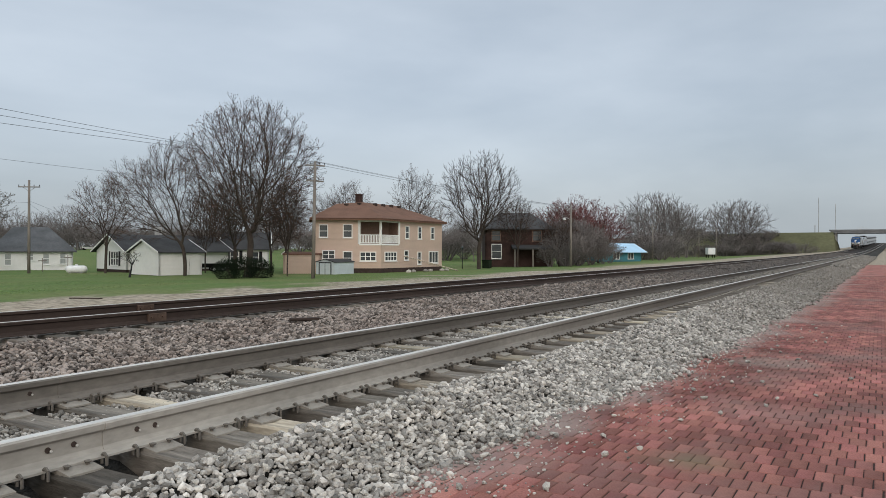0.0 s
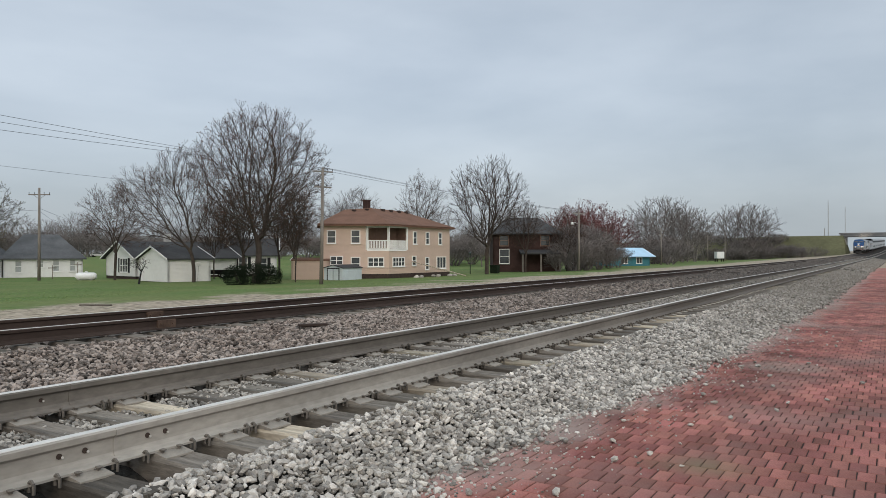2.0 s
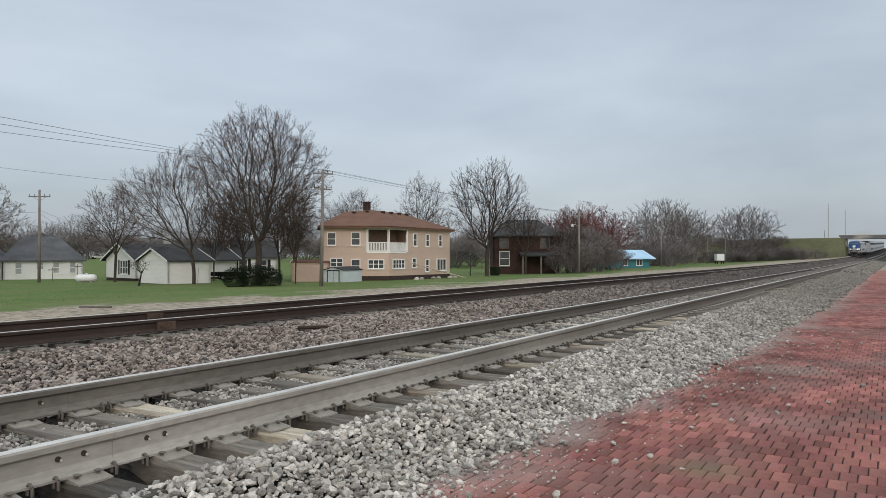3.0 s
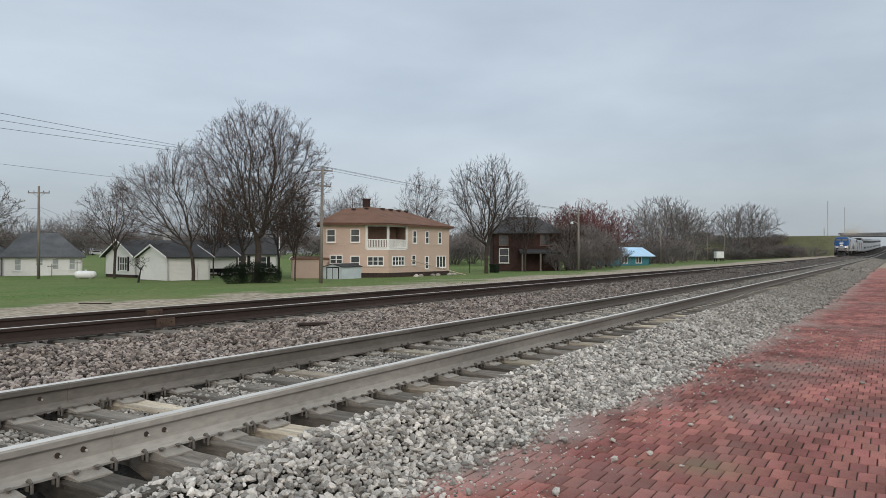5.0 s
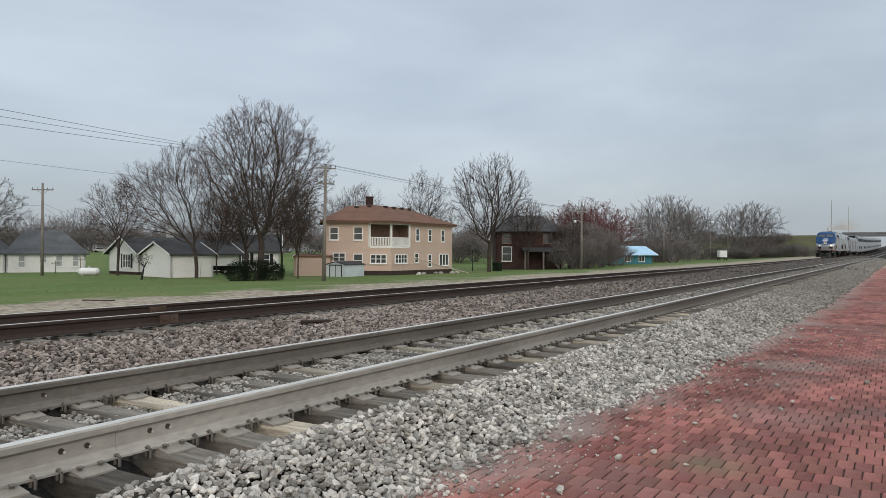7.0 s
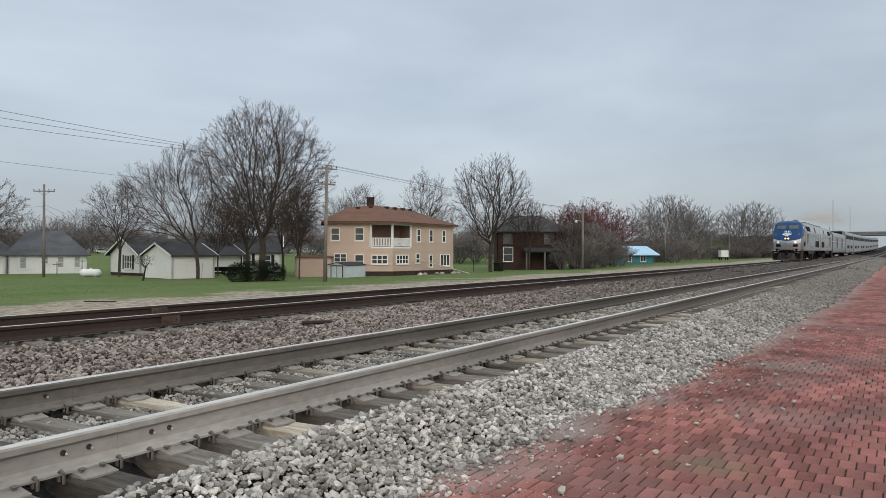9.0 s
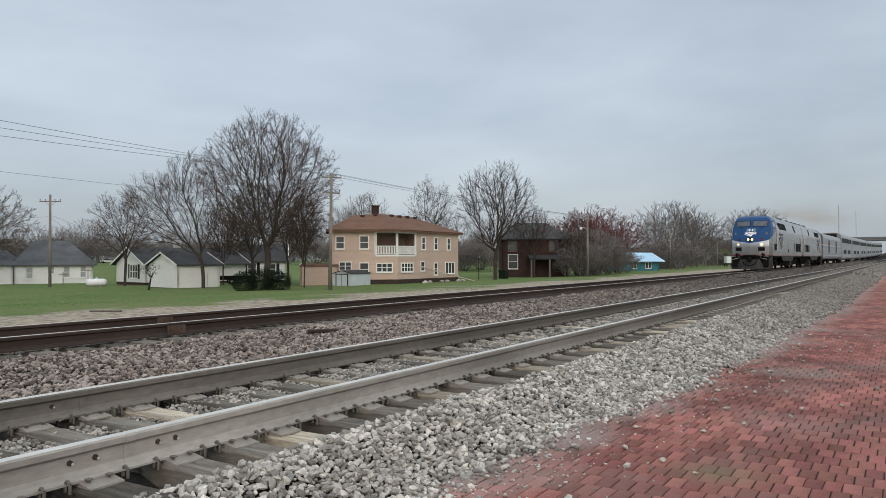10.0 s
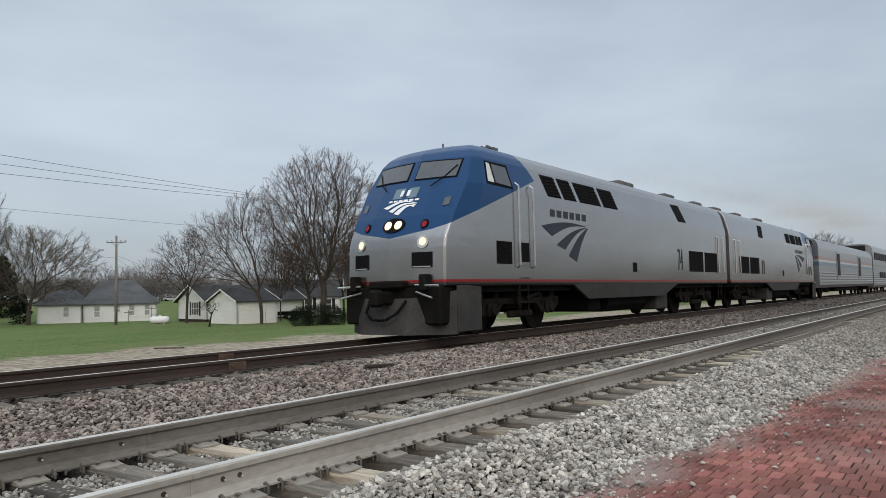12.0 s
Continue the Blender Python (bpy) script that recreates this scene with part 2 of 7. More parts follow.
def ground_material():
    """Grass, with the pale gravel of a track road beside the railway."""
    m = mat("grass_and_gravel", (0.078, 0.128, 0.036), 0.95, vary=0.6, scale=0.13, fine=3.2, bump=0.12, tint=(0.115, 0.14, 0.05))
    n, l = m.node_tree.nodes, m.node_tree.links
    b = n["Principled BSDF"]
    geo = n.new("ShaderNodeNewGeometry")
    sep = n.new("ShaderNodeSeparateXYZ")
    l.new(geo.outputs["Position"], sep.inputs[0])
    no = n.new("ShaderNodeTexNoise")
    no.inputs["Scale"].default_value, no.inputs["Detail"].default_value = 0.22, 6
    l.new(geo.outputs["Position"], no.inputs["Vector"])
    add = n.new("ShaderNodeMath")
    add.operation = "MULTIPLY_ADD"
    add.inputs[1].default_value = 22.0
    l.new(no.outputs[0], add.inputs[0])
    l.new(sep.outputs[1], add.inputs[2])
    r = n.new("ShaderNodeMapRange")
    r.inputs["From Min"].default_value, r.inputs["From Max"].default_value = 40.5, 44.0
    r.inputs["To Min"].default_value, r.inputs["To Max"].default_value = 1.0, 0.0
    l.new(add.outputs[0], r.inputs[0])
    grit = n.new("ShaderNodeTexNoise")
    grit.inputs["Scale"].default_value, grit.inputs["Detail"].default_value = 3.5, 8
    l.new(geo.outputs["Position"], grit.inputs["Vector"])
    ramp = n.new("ShaderNodeValToRGB")
    ramp.color_ramp.elements[0].position, ramp.color_ramp.elements[0].color = 0.38, (0.15, 0.125, 0.09, 1)
    ramp.color_ramp.elements[1].position, ramp.color_ramp.elements[1].color = 0.62, (0.38, 0.33, 0.26, 1)
    l.new(grit.outputs[0], ramp.inputs[0])
    mx = n.new("ShaderNodeMix")
    mx.data_type = "RGBA"
    l.new(r.outputs[0], mx.inputs["Factor"])
    l.new(b.inputs["Base Color"].links[0].from_socket, mx.inputs["A"])
    l.new(ramp.outputs[0], mx.inputs["B"])
    l.new(mx.outputs["Result"], b.inputs["Base Color"])
    return m


M_GROUND = ground_material()

# ---------------------------------------------------------------- mesh helpers


def box(bm, x0, x1, y0, y1, z0, z1, bev=0.0):
    vs = [bm.verts.new((x, y, z)) for x in (x0, x1) for y in (y0, y1) for z in (z0, z1)]
    fs = [bm.faces.new([vs[i] for i in q]) for q in ((0, 1, 3, 2), (4, 6, 7, 5), (0, 4, 5, 1), (2, 3, 7, 6), (0, 2, 6, 4), (1, 5, 7, 3))]
    if bev:
        bmesh.ops.bevel(bm, geom=list({e for f in fs for e in f.edges}), offset=bev, segments=1, affect="EDGES")
    return vs


def obox(bm, a, b, width, z0, z1):
    """An upright slab from plan point a to b, of that thickness to the left of the way, between two heights."""
    a, b = Vector(a), Vector(b)
    d = (b - a).normalized()
    nrm = Vector((-d.y, d.x)) * width
    ring = [a, b, b + nrm, a + nrm]
    lo = [bm.verts.new((p.x, p.y, z0)) for p in ring]
    hi = [bm.verts.new((p.x, p.y, z1)) for p in ring]
    bm.faces.new(lo[::-1]), bm.faces.new(hi)
    for i in range(4):
        bm.faces.new((lo[i], lo[(i + 1) % 4], hi[(i + 1) % 4], hi[i]))


def tube(bm, p, q, r0, r1, sides=8, caps=True):
    p, q = Vector(p), Vector(q)
    d = (q - p).normalized()
    u = d.orthogonal().normalized()
    v = d.cross(u)
    a, b = [], []
    for i in range(sides):
        c = math.cos(2 * math.pi * i / sides) * u + math.sin(2 * math.pi * i / sides) * v
        a.append(bm.verts.new(p + c * r0)), b.append(bm.verts.new(q + c * r1))
    for i in range(sides):
        bm.faces.new((a[i], a[(i + 1) % sides], b[(i + 1) % sides], b[i])).smooth = sides > 6
    if caps:
        bm.faces.new(a[::-1]), bm.faces.new(b)


def bent(bm, pts, r, sides=6):
    for p, q in zip(pts, pts[1:]):
        tube(bm, p, q, r, r, sides)


def prism(bm, pts, axis, a, b):
    """A flat outline pushed along an axis from a to b. Outline points give the two other axes in x, y, z order."""
    def put(p, w):
        c = list(p)
        c.insert("xyz".index(axis), w)
        return bm.verts.new(c)
    lo, hi = [put(p, a) for p in pts], [put(p, b) for p in pts]
    bm.faces.new(lo[::-1]), bm.faces.new(hi)
    n = len(pts)
    for i in range(n):
        bm.faces.new((lo[i], lo[(i + 1) % n], hi[(i + 1) % n], hi[i]))


def mesh_of(name, bm, material):
    bmesh.ops.recalc_face_normals(bm, faces=bm.faces[:])
    me = bpy.data.meshes.new(name)
    bm.to_mesh(me)
    bm.free()
    for m in material if isinstance(material, (list, tuple)) else [material]:
        me.materials.append(m)
    return me


def part(name, bm, material=None, parent=None, label="", m=None):
    ob = new(name, mesh_of(name, bm, material) if isinstance(bm, bmesh.types.BMesh) else bm)
    ob.parent = parent
    if m is not None:
        ob.matrix_basis = m
    return tagged(ob, label)


def thing(name, m, label, category, group="", kind=""):
    ob = new(name)
    ob.empty_display_size = 0.2
    ob.matrix_basis = m
    return tagged(ob, label, category, group, kind)


def raw_mesh(name, verts, faces, material, smooth=False):
    """A mesh from arrays of places and of equally long faces."""
    me = bpy.data.meshes.new(name)
    verts, faces = np.asarray(verts, np.float32), np.asarray(faces, np.int32)
    k = faces.shape[1]
    me.vertices.add(len(verts))
    me.vertices.foreach_set("co", verts.ravel())
    me.loops.add(faces.size)
    me.loops.foreach_set("vertex_index", faces.ravel())
    me.polygons.add(len(faces))
    me.polygons.foreach_set("loop_start", np.arange(0, faces.size, k, dtype=np.int32))
    me.polygons.foreach_set("use_smooth", np.full(len(faces), smooth))
    me.update(calc_edges=True)
    me.materials.append(material)
    return me
# ---------------------------------------------------------------- ground and railway
RAIL_TOP = 0.567
TRACK_NEAR, TRACK_FAR = 4.375, 10.14
GAUGE = 0.7525                      # from a track's middle to the middle of a rail head


def drift(x):
    """Bends the tracks a hair towards the platform side in the distance, to fit the camera's view."""
    u = max(x, 0.0) / 310
    return -2.3 * u ** 2 if u < 1.1 else -2.3 * (1.21 + 2.2 * (u - 1.1))


def climb(x):
    """Lifts them gently towards the bridge, also to fit the camera's view."""
    u = max(x, 0.0) / 310
    return 1.75 * u ** 2.6 if u < 1.1 else 1.75 * (1.281 + 3.03 * (u - 1.1))


def ground_z(y):
    return float(np.interp(y, [-60, 2.2, 12.3, 16, 24, 45, 80, 98, 125, 150, 400], [0.02, 0.02, 0.12, -0.3, -0.6, -1.1, -1.35, -1.3, 0.2, 0.7, 1.0]))


def build_ground():
    ys = [-2500, -400, -60, -10, 0, 2.2, 6, 9, 12.3, 14, 16, 20, 24, 30, 36, 45, 60, 80, 98, 110, 125, 150, 250, 600, 2500]
    xs = [-2500, -600, -150, -60, -20, 0, 20, 40, 60, 80, 100, 130, 160, 200, 240, 280, 320, 380, 450, 600, 1000, 2800]
    bm = bmesh.new()
    grid = []
    for x in xs:
        row = []
        for y in ys:
            z = ground_z(y)
            near = max(0.0, 1 - abs(y - 7) / 60)
            z += climb(min(x, 450)) * near + 0.12 * noise.noise((x * 0.05, y * 0.06, 3)) * (1 if y > 18 else 0)
            row.append(bm.verts.new((x, y, z)))
        grid.append(row)
    for a, b in zip(grid, grid[1:]):
        for j in range(len(ys) - 1):
            bm.faces.new((a[j], b[j], b[j + 1], a[j + 1])).smooth = True
    tagged(part("ground", bm, M_GROUND), "spring grass and pale gravel ground beside the railway", "ground", kind="structure")


build_ground()

STATIONS = [-30, -10, 0, 10, 20, 30, 40, 60, 80, 90, 100, 110, 120, 130, 140, 150, 160, 170, 180, 200, 220, 240, 260, 280, 300, 330, 370, 420, 500, 620]


def swept(profile, mid, xs=STATIONS, closed=True):
    """A cross-section (y from the track's middle, z) carried along the track."""
    bm = bmesh.new()
    rings = [[bm.verts.new((x, mid + y + drift(x), z + climb(x))) for y, z in profile] for x in xs]
    n = len(profile)
    for a, b in zip(rings, rings[1:]):
        for i in range(n if closed else n - 1):
            bm.faces.new((a[i], a[(i + 1) % n], b[(i + 1) % n], b[i]))
    if closed:
        bm.faces.new(rings[0]), bm.faces.new(rings[-1][::-1])
    return bm


RAIL = [(-0.07, 0), (0.07, 0), (0.07, 0.012), (0.022, 0.03), (0.010, 0.05), (0.010, 0.125), (0.034, 0.142), (0.036, 0.172), (0.028, 0.181),
        (-0.028, 0.181), (-0.036, 0.172), (-0.034, 0.142), (-0.010, 0.125), (-0.010, 0.05), (-0.022, 0.03), (-0.07, 0.012)]


def tie_mesh(seed, material):
    """A weathered sleeper: a squared timber with split ends and a sagging top."""
    rnd = random.Random(seed)
    bm = bmesh.new()
    rows = []
    for i in range(7):
        y = -1.3 + 2.6 * i / 6
        top = -0.004 - rnd.random() * 0.008
        w = 0.112 + rnd.uniform(-0.005, 0.005)
        off = rnd.uniform(-0.005, 0.005)
        rows.append([bm.verts.new((px + off, y, pz)) for px, pz in ((-w, -0.17), (w, -0.17), (w, top - 0.012), (w - 0.012, top), (0.02, top - 0.008), (-w + 0.014, top), (-w, top - 0.016))])
    for a, b in zip(rows, rows[1:]):
        for i in range(7):
            bm.faces.new((a[i], a[(i + 1) % 7], b[(i + 1) % 7], b[i]))
    bm.faces.new(rows[0]), bm.faces.new(rows[-1][::-1])
    return mesh_of("tie", bm, material)


def build_track(mid, rail_material, label, fittings):
    track = thing("railway_track", pose(0, 0, 0), label, "railway track", "railway tracks")
    for s in (-1, 1):
        prof = [(s * GAUGE + y, RAIL_TOP - 0.185 + z) for y, z in RAIL]
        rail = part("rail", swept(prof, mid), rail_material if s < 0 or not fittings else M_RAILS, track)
        w_run = 0.028 if fittings else 0.020
        run = [(s * GAUGE + y, RAIL_TOP + z) for y, z in ((-w_run, -0.0035), (w_run, -0.0035), (w_run - 0.002, 0.0), (0.002 - w_run, 0.0))]
        part("running_surface", swept(run, mid), M_RUN, rail, "bright worn top of the rail")
    ties = [tie_mesh(k, M_TIE) for k in range(3)] + [tie_mesh(9, M_TIEL)]
    plate = bmesh.new()
    prism(plate, [(-0.17, -0.014), (0.17, -0.014), (0.17, -0.003), (0.08, 0.012), (-0.08, 0.012), (-0.17, -0.003)], "x", -0.095, 0.095)
    plate_me = mesh_of("tie_plate", plate, M_PLATE)
    spike = bmesh.new()
    box(spike, -0.008, 0.008, -0.008, 0.008, 0.0, 0.016)
    box(spike, -0.016, 0.016, -0.022, 0.012, 0.012, 0.022, 0.004)
    spike_me = mesh_of("spike", spike, M_RAILS)
    anchor = bmesh.new()
    bent(anchor, [(0, -0.1, -0.035), (0, -0.1, 0.012), (0, -0.078, 0.028), (0, -0.058, 0.012), (0, -0.06, -0.03)], 0.009, 5)
    anchor_me = mesh_of("rail_anchor", anchor, M_RAILS)
    rnd = random.Random(int(mid * 10))
    places = [-4.0 + 0.45 * k for k in range(14)] + [2.30, 2.81, 3.24, 3.62, 4.11, 4.56, 4.95, 5.37, 5.88] if fittings else [-2.0]
    while len(places) < (150 if fittings else 120):
        places.append(places[-1] + (0.455 if fittings else 0.485) + rnd.uniform(-0.03, 0.03))
    for x in places:
        kind = rnd.choice([0, 1, 2, 0, 1, 2, 3]) if fittings else rnd.choice([0, 1, 2])
        z = RAIL_TOP - 0.185 + climb(x)
        tie = part("tie", ties[kind], None, track, m=pose(x, mid + drift(x) + rnd.uniform(-0.04, 0.04), z - 0.016, 0, 0, rnd.uniform(-1.2, 1.2)))
        if not fittings or x > 26:
            continue
        for s in (-1, 1):
            y = mid + s * GAUGE
            part("tie_plate", plate_me, None, track, m=pose(x, y, z - 0.013))
            if x < 16:
                for dx, t in ((-0.06, -1), (0.055, -1), (0.0, 1)):
                    part("spike", spike_me, None, track, m=pose(x + dx, y + t * 0.092, z - 0.002, 0, 0, 0 if t < 0 else 180))
            if x < 13:
                for dx in (-0.16, 0.16):
                    part("rail_anchor", anchor_me, None, track, m=pose(x + dx, y, z, 0, 0, 0 if s < 0 or rnd.random() < 0.5 else 180))
    return track


def bolt_holes(track):
    """Old bolt holes in the webs beside a joint of the near track."""
    rails = [o for o in track.children if o.name.startswith("rail") and o.data and len(o.data.polygons) > 300]
    for mid_y, xs in ((TRACK_NEAR - GAUGE, (2.19, 2.33, 2.71, 2.83)), (TRACK_NEAR + GAUGE, (2.4, 2.97))):
        for x in xs:
            bm = bmesh.new()
            tube(bm, (x, mid_y - 0.016, RAIL_TOP - 0.09), (x, mid_y - 0.008, RAIL_TOP - 0.09), 0.015, 0.015, 12)
            part("bolt_hole", bm, M_RAILD, track)
            bm = bmesh.new()
            tube(bm, (x + 0.014, mid_y - 0.022, RAIL_TOP - 0.098), (x + 0.014, mid_y - 0.010, RAIL_TOP - 0.098), 0.007, 0.007, 8)
            part("bolt_end", bm, M_RUN, track)
    for mid_y, x in ((TRACK_NEAR - GAUGE, 2.52), (TRACK_NEAR + GAUGE, 3.2)):
        bm = bmesh.new()
        prof = [(y * 1.0 + (0.006 if y > 0 else -0.006), z) for y, z in RAIL[2:8] + RAIL[9:15]]
        prism(bm, [(mid_y + y, RAIL_TOP - 0.185 + z) for y, z in prof], "x", x - 0.025, x + 0.025)
        part("weld", bm, M_RAIL if mid_y < TRACK_NEAR else M_RAILS, track)


near_track = build_track(TRACK_NEAR, M_RAIL, "dusty grey steel rails on weathered timber ties", True)
bolt_holes(near_track)
far_track = build_track(TRACK_FAR, M_RAILD, "dark rusted steel rails on timber ties", False)


def bed(name, profile, mid, material, label):
    return tagged(part(name, swept(profile, mid, closed=False), material), label, "ballast", kind="structure")


def shoulder_y(x):
    """Where the spilt stone ends on the pavers."""
    return float(np.interp(x, [-10, 3, 5, 6.5, 8, 13, 22, 48, 120], [2.6, 2.53, 2.53, 2.42, 2.17, 2.0, 1.75, 1.6, 1.3])) + 0.10 * noise.noise((x * 1.1, 7, 0)) + 0.06 * noise.noise((x * 3.7, 2, 0))


def bed_z(x, y):
    """The height of the stone bed across both tracks."""
    e = shoulder_y(x)
    z = float(np.interp(y, [e, e + 0.4 * (3.15 - e), 3.0, 3.15, 3.34, 3.75, 5.8, 7.2, 8.6, 9.0, 11.3, 12.0, 13.2], [0.085, 0.20, 0.325, 0.352, 0.20, 0.335, 0.34, 0.30, 0.36, 0.31, 0.31, 0.30, -0.05]))
    return z + 0.025 * noise.noise((x * 0.9, y * 0.9, 0)) + climb(x)


def build_bed():
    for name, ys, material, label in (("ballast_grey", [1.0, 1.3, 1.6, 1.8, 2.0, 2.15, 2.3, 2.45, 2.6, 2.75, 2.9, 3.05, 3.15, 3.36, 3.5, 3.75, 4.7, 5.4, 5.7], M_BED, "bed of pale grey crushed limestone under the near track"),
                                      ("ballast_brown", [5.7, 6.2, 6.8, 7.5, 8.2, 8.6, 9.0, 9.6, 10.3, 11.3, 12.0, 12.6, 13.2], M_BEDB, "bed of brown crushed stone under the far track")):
        bm = bmesh.new()
        xs = list(np.arange(-12, 40, 0.4)) + [45, 52, 60, 70, 80, 100, 120, 130, 140, 150, 165, 180, 200, 230, 260, 300, 350, 420, 520, 620]
        grid = []
        for x in xs:
            row = []
            for y in ys:
                e = shoulder_y(x)
                yy = max(y, e - 0.04) if y < 2.9 else y
                row.append(bm.verts.new((x, yy + drift(x), bed_z(x, yy) - 0.055)))
            grid.append(row)
        for a, b in zip(grid, grid[1:]):
            for j in range(len(ys) - 1):
                bm.faces.new((a[j], b[j], b[j + 1], a[j + 1])).smooth = True
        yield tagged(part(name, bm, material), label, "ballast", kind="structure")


BED_GREY, BED_BROWN = build_bed()
# ---------------------------------------------------------------- the train: each vehicle's own x runs back from its leading end, z from the rail top
M_DARK = mat("underframe_black", (0.012, 0.0115, 0.011), 0.8, spec=0.04, vary=0.35, scale=2, fine=18, bump=0.002)
M_GRIME = mat("grimy_truck_steel", (0.017, 0.015, 0.0135), 0.85, spec=0.04, vary=0.4, scale=3, fine=25, bump=0.003)
M_GLASS = mat("dark_window_glass", (0.012, 0.014, 0.017), 0.12, vary=0.1, spec=0.35)
M_SHIELD = mat("tinted_windshield", (0.075, 0.085, 0.1), 0.15, vary=0.15, spec=0.45)
M_CARGLASS = mat("tinted_coach_glass", (0.010, 0.011, 0.013), 0.5, vary=0.15, spec=0.12)
M_GRILLE = mat("grille_black", (0.008, 0.008, 0.009), 0.7, spec=0.04, vary=0.2)
M_STEEL = mat("brushed_handrail", (0.5, 0.5, 0.49), 0.35, metal=0.9, vary=0.1)
M_NAVY = mat("navy_lettering", (0.03, 0.035, 0.05), 0.5, vary=0.1)
M_WHITE = mat("white_lettering", (0.75, 0.77, 0.8), 0.5, vary=0.05)
M_REDLENS = mat("red_lens", (0.25, 0.015, 0.02), 0.2, vary=0.1)
M_HEAD = mat("burning_headlight", (0.3, 0.24, 0.17), 0.2, vary=0.0, emit=(1.0, 0.68, 0.36, 1.9))
M_DITCH = mat("burning_ditch_light", (0.5, 0.42, 0.32), 0.2, vary=0.0, emit=(1.0, 0.72, 0.42, 1.0))
M_PLOW = mat("dusty_pilot_steel", (0.055, 0.054, 0.053), 0.85, spec=0.04, vary=0.35, scale=1.5, fine=20)
M_SKIRT = mat("grey_skirt", (0.038, 0.037, 0.035), 0.65, vary=0.25, scale=1.2, fine=15)
M_BOARD = mat("blue_grey_number_board", (0.13, 0.20, 0.25), 0.4, vary=0.1)
M_TANKW = mat("pale_mirror_housing", (0.55, 0.58, 0.57), 0.4, vary=0.1)
M_ROOFG = mat("grey_roof_gear", (0.12, 0.12, 0.12), 0.7, vary=0.3)


def livery():
    """Silver body, a blue nose cut off on a slant, a low band of dust and painted-in dark reflection, and a thin red
    line.
    """
    m = mat("locomotive_livery", (0.33, 0.337, 0.347), 0.24, metal=0.8, vary=0.07, scale=0.9, fine=9, stretch=(0.5, 1, 1))
    n, l = m.node_tree.nodes, m.node_tree.links
    b = n["Principled BSDF"]
    sep = n.new("ShaderNodeSeparateXYZ")
    l.new(n.new("ShaderNodeTexCoord").outputs["Object"], sep.inputs[0])

    def math2(op, a, c):
        q = n.new("ShaderNodeMath")
        q.operation = op
        for i, v in enumerate((a, c)):
            if isinstance(v, (int, float)):
                q.inputs[i].default_value = v
            else:
                l.new(v, q.inputs[i])
        return q.outputs[0]

    x, y, z = sep.outputs
    side = math2("MULTIPLY", math2("MAXIMUM", math2("SUBTRACT", x, 0.25), 0.0), 0.355)
    front = math2("MULTIPLY", math2("ABSOLUTE", y, 0), 0.16)
    line = math2("ADD", math2("ADD", side, front), 2.12)
    blue = math2("MULTIPLY", math2("GREATER_THAN", z, line), math2("LESS_THAN", math2("ADD", x, math2("MULTIPLY", z, 0.9)), 7.15))
    src = b.inputs["Base Color"].links[0].from_socket
    dust = n.new("ShaderNodeTexNoise")
    dust.inputs["Scale"].default_value = 2.2
    # brown dust, plus the lower flank's darker reflection put into the colour
    low = n.new("ShaderNodeMapRange")
    low.inputs["From Min"].default_value, low.inputs["From Max"].default_value = 2.3, 1.2
    l.new(z, low.inputs[0])
    for fac, colour in ((math2("MULTIPLY", low.outputs[0], math2("MULTIPLY", dust.outputs[0], 1.3)), (0.125, 0.113, 0.098)),
                        (math2("MULTIPLY", math2("GREATER_THAN", z, 1.17), math2("LESS_THAN", z, 1.225)), (0.30, 0.035, 0.035)),
                        (math2("LESS_THAN", z, 1.17), (0.05, 0.048, 0.046)),
                        (blue, (0.012, 0.050, 0.138))):
        mx = n.new("ShaderNodeMix")
        mx.data_type = "RGBA"
        l.new(fac, mx.inputs["Factor"])
        l.new(src, mx.inputs["A"])
        mx.inputs["B"].default_value = (*colour, 1)
        src = mx.outputs["Result"]
    l.new(src, b.inputs["Base Color"])
    inv = math2("SUBTRACT", 1.0, blue)
    l.new(math2("MULTIPLY", inv, 0.8), b.inputs["Metallic"])
    return m


M_LOCO = livery()
LZ = [1.08, 1.9, 2.12, 2.6, 3.12, 3.30, 3.92, 4.1, 4.24, 4.33, 4.38]
LXF = [0.0, 0.02, 0.06, 0.30, 0.62, 0.74, 1.12, 1.28, 1.5, 1.85, 2.5]
LWF = [1.34, 1.34, 1.34, 1.355, 1.39, 1.40, 1.27, 1.18, 1.05, 0.8, 0.42]
LXS = [1.20, 1.20, 1.20, 1.20, 1.38, 1.45, 1.68, 1.82, 2.05, 2.4, 3.0]
LW = [1.5, 1.5, 1.5, 1.5, 1.5, 1.49, 1.33, 1.24, 1.10, 0.84, 0.45]
LEN = 20.1


def front_x(y, z):
    u = min(abs(y) / float(np.interp(z, LZ, LWF)), 1.0)
    return float(np.interp(z, LZ, LXF)) + float(np.interp(u, [0, 0.5, 1], [0, 0.05, 0.2]))


def side_y(z):
    return float(np.interp(z, LZ, LW))


def on_front(bm, pts, off=0.012, depth=0.02):
    a = [bm.verts.new((front_x(y, z) - off, y, z)) for y, z in pts]
    b = [bm.verts.new((front_x(y, z) + depth, y, z)) for y, z in pts]
    bm.faces.new(a), bm.faces.new(b[::-1])
    for i in range(len(pts)):
        bm.faces.new((a[i], b[i], b[(i + 1) % len(pts)], a[(i + 1) % len(pts)]))


